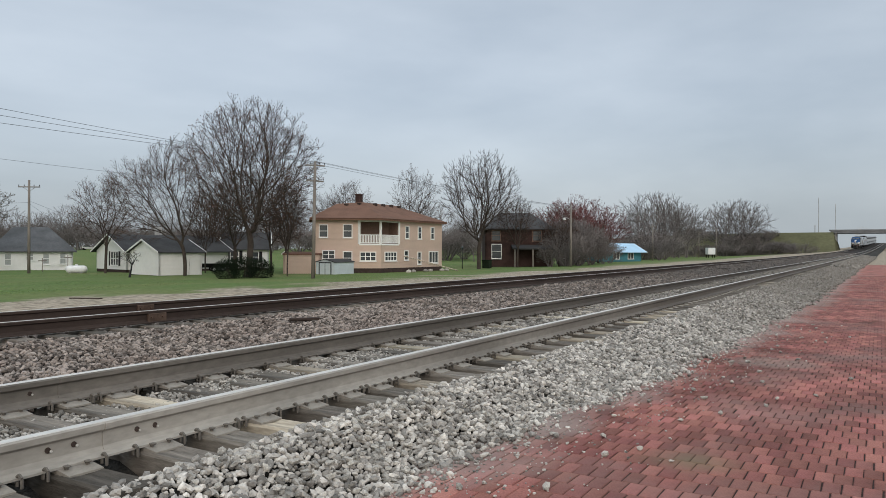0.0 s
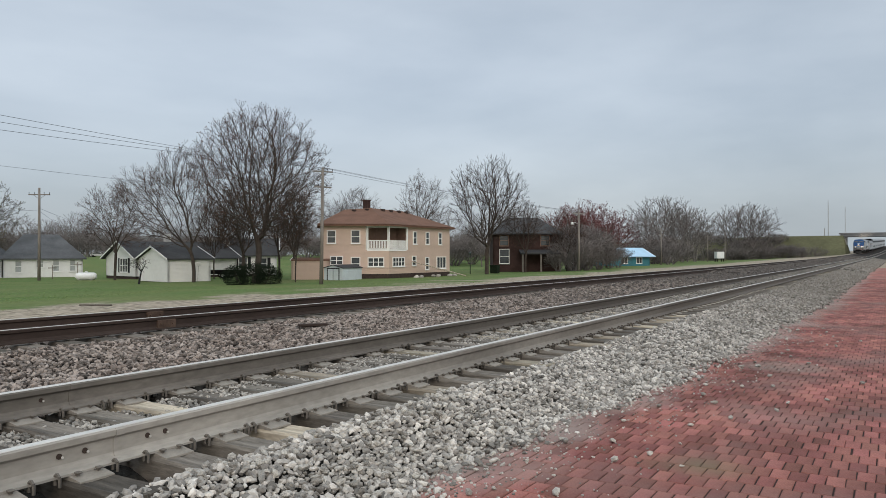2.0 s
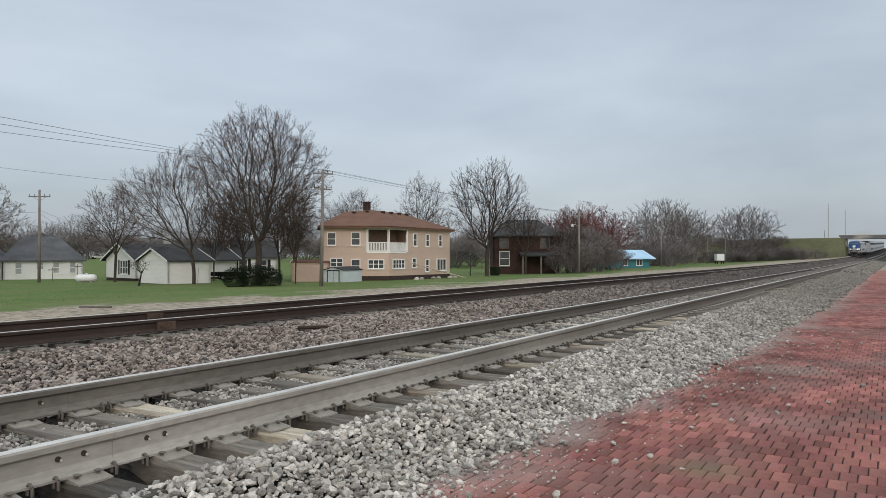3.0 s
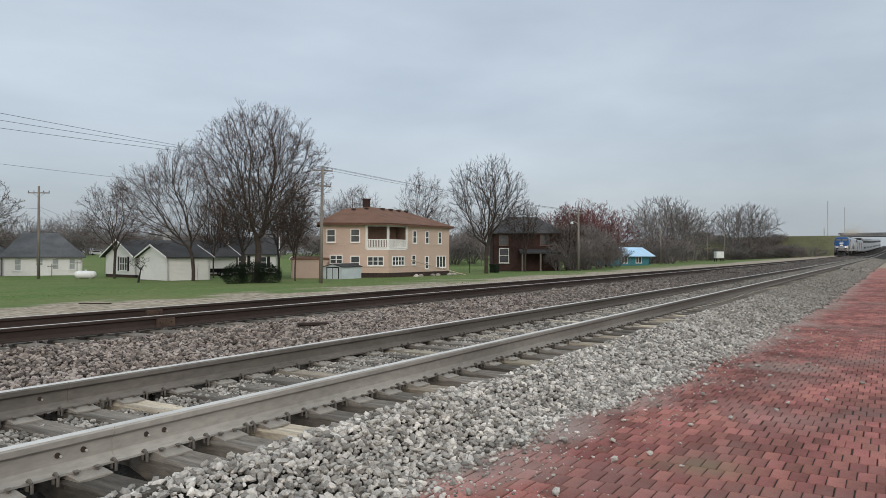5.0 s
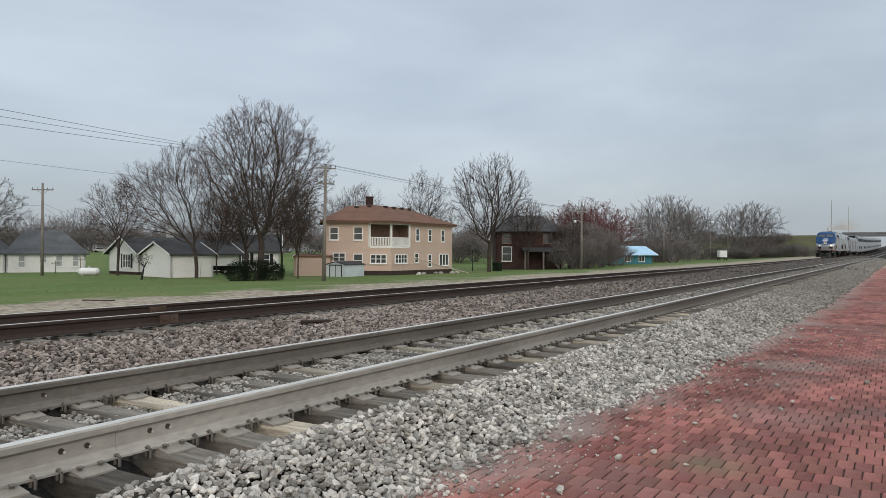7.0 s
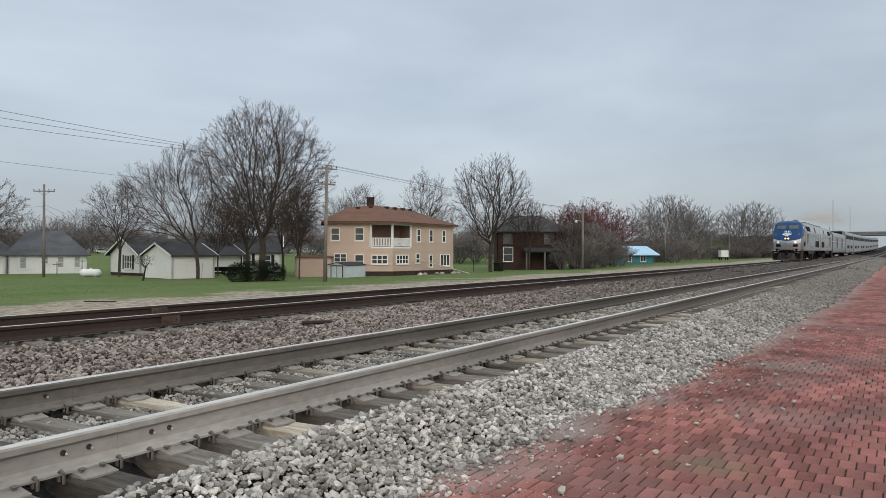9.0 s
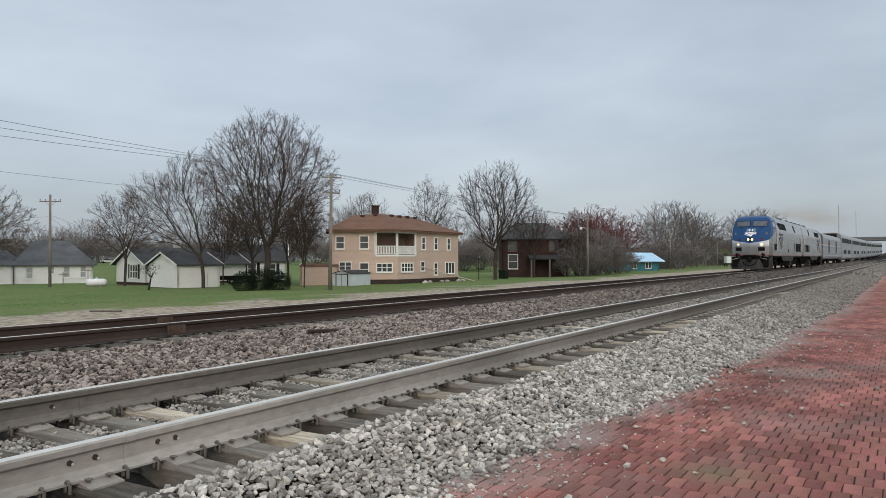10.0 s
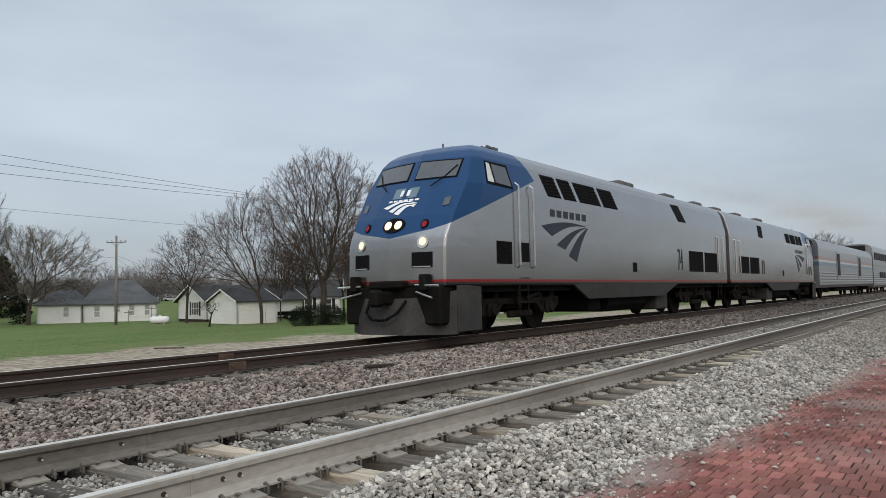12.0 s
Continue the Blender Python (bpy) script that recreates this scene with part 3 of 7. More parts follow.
def front_patch(bm, ya, yb, z0a, z0b, z1a, z1b, off, n=8):
    """A pane bent to the nose, between two sides with their own lower and upper heights."""
    cols = []
    for k in range(n + 1):
        f = k / n
        y, z0, z1 = ya + (yb - ya) * f, z0a + (z0b - z0a) * f, z1a + (z1b - z1a) * f
        cols.append([bm.verts.new((front_x(y, z) - o, y, z)) for z, o in ((z0, off), (z1, off), (z1, -0.03), (z0, -0.03))])
    for a, b in zip(cols, cols[1:]):
        for i in range(4):
            bm.faces.new((a[i], a[(i + 1) % 4], b[(i + 1) % 4], b[i]))
    bm.faces.new(cols[0]), bm.faces.new(cols[-1][::-1])


def on_side(bm, pts, s, off=0.012, depth=0.02):
    a = [bm.verts.new((x, s * (side_y(z) + off), z)) for x, z in pts]
    b = [bm.verts.new((x, s * (side_y(z) - depth), z)) for x, z in pts]
    bm.faces.new(a), bm.faces.new(b[::-1])
    for i in range(len(pts)):
        bm.faces.new((a[i], b[i], b[(i + 1) % len(pts)], a[(i + 1) % len(pts)]))


def rect(x0, x1, z0, z1):
    return [(x0, z0), (x1, z0), (x1, z1), (x0, z1)]


def rounded(cx, cz, rx, rz, n=14):
    return [(cx + rx * math.cos(2 * math.pi * i / n), cz + rz * math.sin(2 * math.pi * i / n)) for i in range(n)]


def loco_body():
    bm = bmesh.new()
    rows = []
    for z, xf, wf, w in zip(LZ, LXF, LWF, LW):
        xs = float(np.interp(z, LZ, LXS))
        half = [(xf + 0.05, wf * 0.5), (xf + 0.2, wf), (xs, w), (8.0, w), (14.0, w), (LEN, w)]
        rows.append([bm.verts.new((x, -y, z)) for x, y in half[::-1]] + [bm.verts.new((xf, 0, z))] + [bm.verts.new((x, y, z)) for x, y in half])
    for a, b in zip(rows, rows[1:]):
        for i in range(len(a) - 1):
            bm.faces.new((a[i], a[i + 1], b[i + 1], b[i]))
    bm.faces.new([r[0] for r in rows] + [r[-1] for r in rows[::-1]])
    top, low = rows[-1], rows[0]
    for r in (top, low):
        k = len(r)
        for i in range(k // 2 - 1):
            bm.faces.new((r[i], r[i + 1], r[k - 2 - i], r[k - 1 - i]))
        bm.faces.new((r[k // 2 - 1], r[k // 2], r[k // 2 + 1]))
    return bm


def wheel_mesh(r=0.5):
    bm = bmesh.new()
    for s in (-1, 1):
        y = s * GAUGE
        tube(bm, (0, y - 0.06, 0), (0, y + 0.06, 0), r, r * 0.985, 24)
        tube(bm, (0, y - s * 0.10, 0), (0, y - s * 0.05, 0), r + 0.025, r + 0.025, 24)
        tube(bm, (0, y + s * 0.05, 0), (0, y + s * 0.09, 0), r * 0.3, r * 0.26, 12)
        for k in range(4):
            a = k * math.pi / 2
            tube(bm, (r * 0.6 * math.cos(a), y + s * 0.05, r * 0.6 * math.sin(a)), (r * 0.6 * math.cos(a), y + s * 0.07, r * 0.6 * math.sin(a)), 0.05, 0.05, 8)
    tube(bm, (0, -GAUGE, 0), (0, GAUGE, 0), 0.09, 0.09, 10)
    return mesh_of("wheelset", bm, M_GRIME)


WHEELS = wheel_mesh()
WHEELSETS = []


def truck(parent, xa, xb, heavy=True):
    """A two-axle truck: side frames with dropped ends, springs, journal boxes, and its wheelsets."""
    bm = bmesh.new()
    mid = (xa + xb) / 2
    for s in (-1, 1):
        y0, y1 = sorted((s * 1.02, s * 1.18))
        prism(bm, [(xa - 0.6, 0.62), (xa - 0.3, 0.42), (xa + 0.3, 0.42), (xa + 0.55, 0.66), (xb - 0.55, 0.66), (xb - 0.3, 0.42), (xb + 0.3, 0.42), (xb + 0.6, 0.62), (xb + 0.6, 0.8), (xa - 0.6, 0.8)], "y", y0, y1)
        for x in (xa, xb):
            box(bm, x - 0.18, x + 0.18, *sorted((s * 1.18, s * 1.28)), 0.4, 0.68, 0.03)
            tube(bm, (x, s * 1.28, 0.54), (x, s * 1.33, 0.54), 0.12, 0.1, 10)
            for dx in (-0.32, 0.32):
                tube(bm, (x + dx, s * 1.12, 0.62), (x + dx, s * 1.12, 1.02), 0.075, 0.075, 8)
        if heavy:
            tube(bm, (mid - 0.25, s * 1.25, 0.55), (mid - 0.25, s * 1.25, 1.05), 0.05, 0.05, 8)
            tube(bm, (mid + 0.2, s * 1.22, 0.78), (mid + 0.85, s * 1.22, 0.9), 0.045, 0.045, 8)
            box(bm, mid - 0.55, mid + 0.5, *sorted((s * 1.1, s * 1.24)), 0.34, 0.5, 0.03)
    box(bm, mid - 0.4, mid + 0.4, -1.02, 1.02, 0.55, 0.95)
    tr = part("truck", bm, M_GRIME, parent, "dusty black truck frame")
    for x in (xa, xb):
        WHEELSETS.append(part("wheelset", WHEELS, None, tr, m=pose(x, 0, 0.5)))


def curved_wing(x0, x1, z0, z1, n=7):
    """One blade of the arrow-like mark: a band between two arcs; x0, x1: ends of its outer edge."""
    up = [(x0[0] + (x1[0] - x0[0]) * t, x0[1] + (x1[1] - x0[1]) * t + 0.10 * math.sin(math.pi * t)) for t in np.linspace(0, 1, n)]
    dn = [(z0[0] + (z1[0] - z0[0]) * t, z0[1] + (z1[1] - z0[1]) * t + 0.10 * math.sin(math.pi * t)) for t in np.linspace(1, 0, n)]
    return up + dn


def build_locomotive(label, number):
    lo = thing("locomotive", pose(0, 0, 0), label, "locomotive", "locomotives")
    body = part("body", loco_body(), M_LOCO, lo)
    bev = body.modifiers.new("worn_edges", "BEVEL")
    bev.width, bev.segments, bev.limit_method, bev.angle_limit = 0.05, 3, "ANGLE", radians(14)
    # nose
    for s in (-1, 1):
        bm = bmesh.new()
        front_patch(bm, s * 0.12, s * 1.12, 3.47, 3.46, 3.87, 3.84, 0.03)
        sh = part("windshield", bm, M_SHIELD, lo, "tinted windshield pane")
        bm = bmesh.new()
        front_patch(bm, s * 0.09, s * 1.15, 3.44, 3.43, 3.90, 3.87, 0.016)
        part("gasket", bm, M_GRILLE, sh)
        bm = bmesh.new()
        p, q = (s * 0.62, 3.26), (s * 0.84, 3.42)
        bent(bm, [(front_x(*p) - 0.05, *p), (front_x(*q) - 0.06, *q)], 0.012)
        q2 = (s * 1.08, 3.72)
        bent(bm, [(front_x(*q) - 0.05, *q), (front_x(*q2) - 0.05, *q2)], 0.011)
        part("wiper", bm, M_GRILLE, lo)
        bm = bmesh.new()
        on_front(bm, rounded(s * 0.79, 2.40, 0.085, 0.10), 0.025)
        cl = part("marker_light", bm, M_GRILLE, lo, "recessed red marker light")
        bm = bmesh.new()
        on_front(bm, rounded(s * 0.79, 2.40, 0.055, 0.065), 0.035)
        part("lens", bm, M_REDLENS, cl)
        bm = bmesh.new()
        on_front(bm, rounded(s * 0.85, 2.02, 0.125, 0.14), 0.03)
        di = part("ditch_light", bm, M_STEEL, lo, "lit round ditch light")
        bm = bmesh.new()
        on_front(bm, rounded(s * 0.85, 2.02, 0.075, 0.085), 0.04)
        part("lens", bm, M_DITCH, di)
        bm = bmesh.new()
        on_front(bm, [(s * 0.60, 1.48), (s * 1.06, 1.48), (s * 1.06, 1.80), (s * 0.60, 1.80)], 0.02)
        st = part("step_well", bm, M_GRILLE, lo, "dark square step well")
        bm = bmesh.new()
        on_front(bm, [(s * 0.63, 1.49), (s * 1.03, 1.49), (s * 1.03, 1.51), (s * 0.63, 1.51)], 0.035)
        part("step", bm, M_STEEL, st)
        bm = bmesh.new()
        on_front(bm, [(s * 1.06, 2.78), (s * 1.2, 2.8), (s * 1.2, 2.98), (s * 1.06, 2.96)], 0.02)
        part("number_panel", bm, M_SHIELD, lo)
        bm = bmesh.new()
        bent(bm, [(-0.05, s * 0.75, 1.12), (-0.10, s * 1.38, 1.10)], 0.022)
        bent(bm, [(-0.02, s * 0.75, 0.98), (-0.16, s * 1.25, 0.86)], 0.02)
        part("grab_iron", bm, M_STEEL, lo)
        bm = bmesh.new()
        box(bm, -0.1, 0.16, *sorted((s * 0.86, s * 1.04)), 1.0, 1.34, 0.03)
        part("buffer_post", bm, M_DARK, lo)
    bm = bmesh.new()
    on_front(bm, rounded(0, 2.41, 0.30, 0.16, 20), 0.03)
    hl = part("headlight", bm, M_GRILLE, lo, "pair of lit headlights in a dark oval")
    for s in (-1, 1):
        bm = bmesh.new()
        on_front(bm, rounded(s * 0.14, 2.41, 0.088, 0.092), 0.045)
        part("lens", bm, M_HEAD, hl)
    bm = bmesh.new()
    on_front(bm, [(-0.33, 3.03), (0.33, 3.03), (0.33, 3.27), (-0.33, 3.27)], 0.02)
    board = part("number_board", bm, M_BOARD, lo, "pale blue-grey number board")
    for dy in (-0.09, 0.09):
        bm = bmesh.new()
        on_front(bm, [(dy - 0.035, 3.08), (dy + 0.035, 3.08), (dy + 0.035, 3.22), (dy - 0.035, 3.22)], 0.03)
        part("bar", bm, M_WHITE, board)
    for k in range(6):
        bm = bmesh.new()
        y = -0.42 + k * 0.145
        on_front(bm, [(y, 2.955), (y + 0.10, 2.955), (y + 0.10, 2.995), (y, 2.995)], 0.016)
        part("lettering_bar", bm, M_WHITE, lo)
    for a, b, c, d in (((0.5, 2.84), (-0.42, 2.89), (0.36, 2.80), (-0.40, 2.875)), ((0.30, 2.75), (-0.40, 2.865), (0.17, 2.71), (-0.38, 2.84)), ((0.12, 2.68), (-0.38, 2.83), (-0.03, 2.64), (-0.36, 2.80))):
        bm = bmesh.new()
        on_front(bm, curved_wing(a, b, c, d, 6), 0.016)
        part("emblem_blade", bm, M_WHITE, lo)
    # pilot, coupler and hoses
    bm = bmesh.new()
    prism(bm, [(-0.22, 0.1), (0.02, 0.1), (0.1, 0.85), (-0.02, 0.85)], "y", -0.6, 0.6)
    for s in (-1, 1):
        va = [(-0.22, s * 0.6, 0.1), (0.45, s * 1.42, 0.1), (0.5, s * 1.42, 1.0), (-0.02, s * 0.6, 0.85)]
        vb = [(x + 0.06, y, z) for x, y, z in va]
        a, b = [bm.verts.new(p) for p in va], [bm.verts.new(p) for p in vb]
        bm.faces.new(a), bm.faces.new(b[::-1])
        for i in range(4):
            bm.faces.new((a[i], b[i], b[(i + 1) % 4], a[(i + 1) % 4]))
    part("pilot_plow", bm, M_PLOW, lo, "dusty grey snow plow pilot")
    bm = bmesh.new()
    box(bm, 0.05, 0.9, -1.3, 1.3, 0.3, 1.1, 0.04)
    part("pilot_beam", bm, M_DARK, lo)
    for s in (-1, 1):
        bm = bmesh.new()
        box(bm, 0.5, 1.35, *sorted((s * 1.38, s * 1.46)), 0.14, 1.1, 0.02)
        part("side_shield", bm, M_PLOW, lo)
    bm = bmesh.new()
    box(bm, -0.5, 0.2, -0.16, 0.16, 0.72, 1.0, 0.05)
    box(bm, -0.62, -0.35, -0.2, 0.05, 0.68, 1.04, 0.06)
    box(bm, -0.14, 0.06, -0.45, 0.45, 1.06, 1.22, 0.03)
    part("coupler", bm, M_DARK, lo)
    for s in (-1, 1):
        bm = bmesh.new()
        bent(bm, [(-0.05, s * 0.5, 0.8), (-0.25, s * 0.42, 0.55), (-0.32, s * 0.2, 0.42), (-0.3, s * 0.02, 0.4)], 0.03, 7)
        part("brake_hose", bm, M_GRILLE, lo)
    # sides
    for s in (-1, 1):
        bm = bmesh.new()
        on_side(bm, [(1.62, 3.33), (2.72, 3.30), (2.66, 3.86), (1.72, 3.86)], s, 0.012)
        wi = part("cab_window", bm, M_GRILLE, lo, "cab side window in a black frame")
        for q, ma in (([(1.99, 3.38), (2.64, 3.35), (2.57, 3.80), (1.96, 3.81)], M_SHIELD), ([(1.67, 3.38), (1.92, 3.375), (1.88, 3.81), (1.76, 3.82)], M_TANKW)):
            bm = bmesh.new()
            on_side(bm, q, s, 0.022)
            part("pane", bm, ma, wi)
        bm = bmesh.new()
        on_side(bm, rect(2.88, 3.46, 1.5, 3.28), s, 0.004)
        on_side(bm, rect(2.93, 3.42, 1.55, 3.22), s, 0.016)
        door = part("door", bm, M_LOCO, lo)
        bm = bmesh.new()
        on_side(bm, rect(2.93, 3.34, 1.63, 2.08), s, 0.03)
        part("kick_panel", bm, M_GRILLE, door)
        for x in (2.82, 3.50):
            bm = bmesh.new()
            bent(bm, [(x, s * 1.5, 1.5), (x, s * 1.58, 1.55), (x, s * 1.58, 3.38), (x, s * 1.48, 3.46)], 0.024)
            part("handrail", bm, M_STEEL, lo)
        bm = bmesh.new()
        for x in (2.95, 3.35):
            bent(bm, [(x, s * 1.46, 1.3), (x, s * 1.46, 0.35)], 0.02)
        for z in (0.4, 0.68, 0.96, 1.24):
            box(bm, 2.93, 3.37, *sorted((s * 1.40, s * 1.5)), z, z + 0.03)
        part("ladder", bm, M_GRIME, lo)
        for x0, x1, z0, z1, nb in ((1.93, 2.58, 1.57, 2.08, 9), (15.2, 16.85, 1.54, 2.30, 10), (17.08, 18.7, 1.54, 2.30, 10)):
            bm = bmesh.new()
            on_side(bm, rect(x0, x1, z0, z1), s, 0.006)
            gr = part("grille", bm, M_GRILLE, lo, "black louvred grille")
            for k in range(nb):
                z = z0 + (z1 - z0) * (k + 0.2) / nb
                bm = bmesh.new()
                on_side(bm, rect(x0 + 0.02, x1 - 0.02, z, z + (z1 - z0) / nb * 0.45), s, 0.022)
                part("slat", bm, M_DARK, gr)
        for x0, x1 in ((4.22, 4.92), (5.12, 5.80), (6.05, 6.72), (6.76, 7.36), (7.60, 8.55)):
            bm = bmesh.new()
            on_side(bm, [(x0 + 0.2, 3.30), (x1 + 0.22, 3.30), (x1, 3.84), (x0, 3.84)], s, 0.01)
            vg = part("roof_vent", bm, M_GRILLE, lo, "black louvred air intake")
            for k in range(6):
                bm = bmesh.new()
                z = 3.33 + k * 0.088
                dx = 0.2 - k * 0.03
                on_side(bm, rect(x0 + 0.03 + dx, x1 - 0.03 + dx, z, z + 0.03), s, 0.03)
                part("slat", bm, M_DARK, vg)
        bm = bmesh.new()
        on_side(bm, [(14.2, 3.30), (15.0, 3.32), (14.6, 3.92), (13.8, 3.90)], s, 0.012)
        part("roof_window", bm, M_GRILLE, lo)
        # the mark on the flank, three dark blades, and a row of bars over it
        for a, b, c, d in (((4.15, 2.60), (6.45, 2.62), (4.75, 2.28), (6.3, 2.60)), ((4.95, 2.16), (6.45, 2.60), (5.45, 1.96), (6.4, 2.56)), ((5.6, 1.9), (6.5, 2.58), (6.1, 1.66), (6.55, 2.56))):
            bm = bmesh.new()
            on_side(bm, curved_wing((a[0] - 0.15, a[1] - 0.06), (b[0] + 0.1, b[1] + 0.04), (c[0] - 0.2, c[1] + 0.03), (d[0] + 0.1, d[1] + 0.05)), s, 0.006)
            part("emblem_blade", bm, M_NAVY, lo)
        for k in range(6):
            bm = bmesh.new()
            x = 4.48 + k * 0.36
            on_side(bm, [(x, 2.80), (x + 0.25, 2.80), (x + 0.25, 2.98), (x, 2.98)], s, 0.006)
            part("lettering_bar", bm, M_NAVY, lo)
        if number:
            cu = bpy.data.curves.new("road_number", "FONT")
            cu.body, cu.size, cu.extrude, cu.align_x = number, 1.06, 0.004, "CENTER"
            tx = new("road_number", cu)
            me = bpy.data.meshes.new_from_object(tx)
            bpy.data.objects.remove(tx)
            me.materials.append(M_NAVY)
            ob = part("road_number", me, None, lo, m=pose(14.2, s * 1.508, 1.59, 90, 0, 0 if s < 0 else 180) @ Matrix.Diagonal((0.52, 1.0, 1.0, 1.0)))
        else:
            for x in (14.1, 14.45):
                bm = bmesh.new()
                on_side(bm, rect(x, x + 0.2, 1.55, 2.2), s, 0.006)
                part("number_bar", bm, M_SKIRT, lo)
        bm = bmesh.new()
        on_side(bm, rect(9.8, 10.1, 1.47, 1.76), s, 0.012)
        part("fuel_gauge", bm, M_GRILLE, lo)
        bm = bmesh.new()
        on_side(bm, [(5.65, 1.12), (13.9, 1.12), (12.45, 0.71), (6.6, 0.71)], s, 0.0, 0.1)
        part("skirt_panel", bm, M_SKIRT, lo, "dull grey skirt panel")
        for x in (18.75, 19.5):
            bm = bmesh.new()
            bent(bm, [(x, s * 1.5, 1.5), (x, s * 1.56, 1.55), (x, s * 1.56, 2.95), (x, s * 1.5, 3.0)], 0.02)
            part("handrail", bm, M_STEEL, lo)
        bm = bmesh.new()
        on_side(bm, rect(18.85, 19.4, 1.45, 3.05), s, 0.01)
        part("rear_door", bm, M_LOCO, lo)
        bm = bmesh.new()
        for x in (18.9, 19.3):
            bent(bm, [(x, s * 1.44, 1.25), (x, s * 1.44, 0.4)], 0.02)
        for z in (0.42, 0.7, 0.98):
            box(bm, 18.88, 19.32, *sorted((s * 1.38, s * 1.47)), z, z + 0.03)
        part("ladder", bm, M_GRIME, lo)
    bm = bmesh.new()
    prism(bm, [(-1.25, 0.75), (-1.25, 0.5), (-1.05, 0.3), (1.05, 0.3), (1.25, 0.5), (1.25, 0.75)], "x", 8.4, 11.6)
    part("fuel_tank", bm, M_DARK, lo)
    bm = bmesh.new()
    box(bm, 12.1, 13.15, -1.35, 1.35, 0.26, 0.9, 0.04)
    part("equipment_box", bm, M_SKIRT, lo)
    bm = bmesh.new()
    box(bm, 7.2, 8.0, -1.2, 1.2, 0.35, 0.9, 0.04)
    part("air_reservoir", bm, M_DARK, lo)
    bm = bmesh.new()
    box(bm, 1.0, LEN - 0.1, -1.3, 1.3, 0.95, 1.14)
    box(bm, LEN - 0.2, LEN + 0.55, -0.3, 0.3, 0.7, 1.0, 0.05)
    part("underframe", bm, M_DARK, lo)
    truck(lo, 2.1, 4.8)
    truck(lo, 15.5, 18.2)
    # roof gear
    for x, w, h in ((11.4, 0.6, 0.10), (15.6, 0.5, 0.08), (19.0, 0.5, 0.08)):
        bm = bmesh.new()
        box(bm, x - w, x + w, -0.75, 0.75, 4.2, 4.4 + h, 0.03)
        for k in range(4):
            box(bm, x - w + 0.1 + k * w * 0.46, x - w + 0.2 + k * w * 0.46, -0.7, 0.7, 4.4 + h, 4.42 + h)
        part("roof_hatch", bm, M_ROOFG, lo)
    bm = bmesh.new()
    for y in (-0.16, 0, 0.16):
        tube(bm, (2.95, y - 0.5, 4.43), (3.25, y - 0.5, 4.43), 0.055, 0.025, 8)
    box(bm, 3.1, 3.3, -0.75, -0.25, 4.2, 4.44)
    part("horn", bm, M_ROOFG, lo)
    for x, y in ((2.2, 0.1), (2.6, 0.62)):
        bm = bmesh.new()
        tube(bm, (x, y, 4.1), (x, y, 4.5), 0.03, 0.02, 6)
        part("antenna", bm, M_ROOFG, lo)
    bm = bmesh.new()
    bent(bm, [(3.4, -1.0, 4.14), (3.4, 1.0, 4.14)], 0.02)
    bent(bm, [(5.0, -1.09, 4.1), (LEN - 0.3, -1.09, 4.1)], 0.018)
    part("roof_rail", bm, M_STEEL, lo)
    return lo


def silver_car():
    m = mat("fluted_stainless", (0.30, 0.305, 0.315), 0.28, metal=0.8, vary=0.08, scale=1, fine=8, stretch=(0.4, 1, 1))
    return m


M_CAR = silver_car()
M_BAG = yz_bands(silver_car(), [(2.60, 2.84, (0.34, 0.19, 0.18)), (2.48, 2.62, (0.6, 0.6, 0.6)), (2.22, 2.48, (0.17, 0.21, 0.30))])
M_DIAPH = mat("black_diaphragm", (0.02, 0.02, 0.021), 0.85, vary=0.3)


def car_shell(length, height, material, parent, low=0.75):
    """A car body: tumblehome sides, a rolled roof edge, fluted flanks."""
    half = [(1.42, low), (1.5, low + 0.2)]
    z = low + 0.35
    while z < height * 0.42:
        half += [(1.5, z), (1.515, z + 0.03), (1.515, z + 0.09), (1.5, z + 0.12)]
        z += 0.2
    half += [(1.5, height - 0.75), (1.46, height - 0.45), (1.32, height - 0.2), (1.0, height - 0.06), (0.5, height)]
    ring = [(-y, zz) for y, zz in half] + [(y, zz) for y, zz in half[::-1]]
    bm = bmesh.new()
    prism(bm, ring, "x", 0.0, length)
    return part("body", bm, material, parent)


def build_baggage():
    car = thing("baggage_car", pose(0, 0, 0), "silver baggage car with faded red, white and blue stripes", "railway car")
    L = 28.6
    car_shell(L, 4.12, M_BAG, car)
    for s in (-1, 1):
        for x in (7.2, 18.6):
            bm = bmesh.new()
            box(bm, x, x + 1.6, *sorted((s * 1.5, s * 1.535)), 1.3, 3.35, 0.01)
            dr = part("sliding_door", bm, M_CAR, car, "tall sliding door with a dark window")
            bm = bmesh.new()
            box(bm, x + 0.3, x + 1.3, *sorted((s * 1.53, s * 1.56)), 1.6, 3.2)
            part("window", bm, M_CARGLASS, dr)
    for x in (-0.45, L + 0.02):
        bm = bmesh.new()
        box(bm, x, x + 0.43, -1.15, 1.15, 0.8, 3.9, 0.05)
        part("diaphragm", bm, M_DIAPH, car)
    bm = bmesh.new()
    box(bm, 8.5, 20.5, -1.2, 1.2, 0.45, 0.78, 0.04)
    part("underbody_box", bm, M_DARK, car)
    for x in (5, 11, 17):
        bm = bmesh.new()
        box(bm, x, x + 0.7, -0.4, 0.4, 4.1, 4.22, 0.03)
        part("roof_vent", bm, M_ROOFG, car)
    truck(car, 2.0, 4.4, False)
    truck(car, L - 4.4, L - 2.0, False)
    return car


CAR_L = 25.2


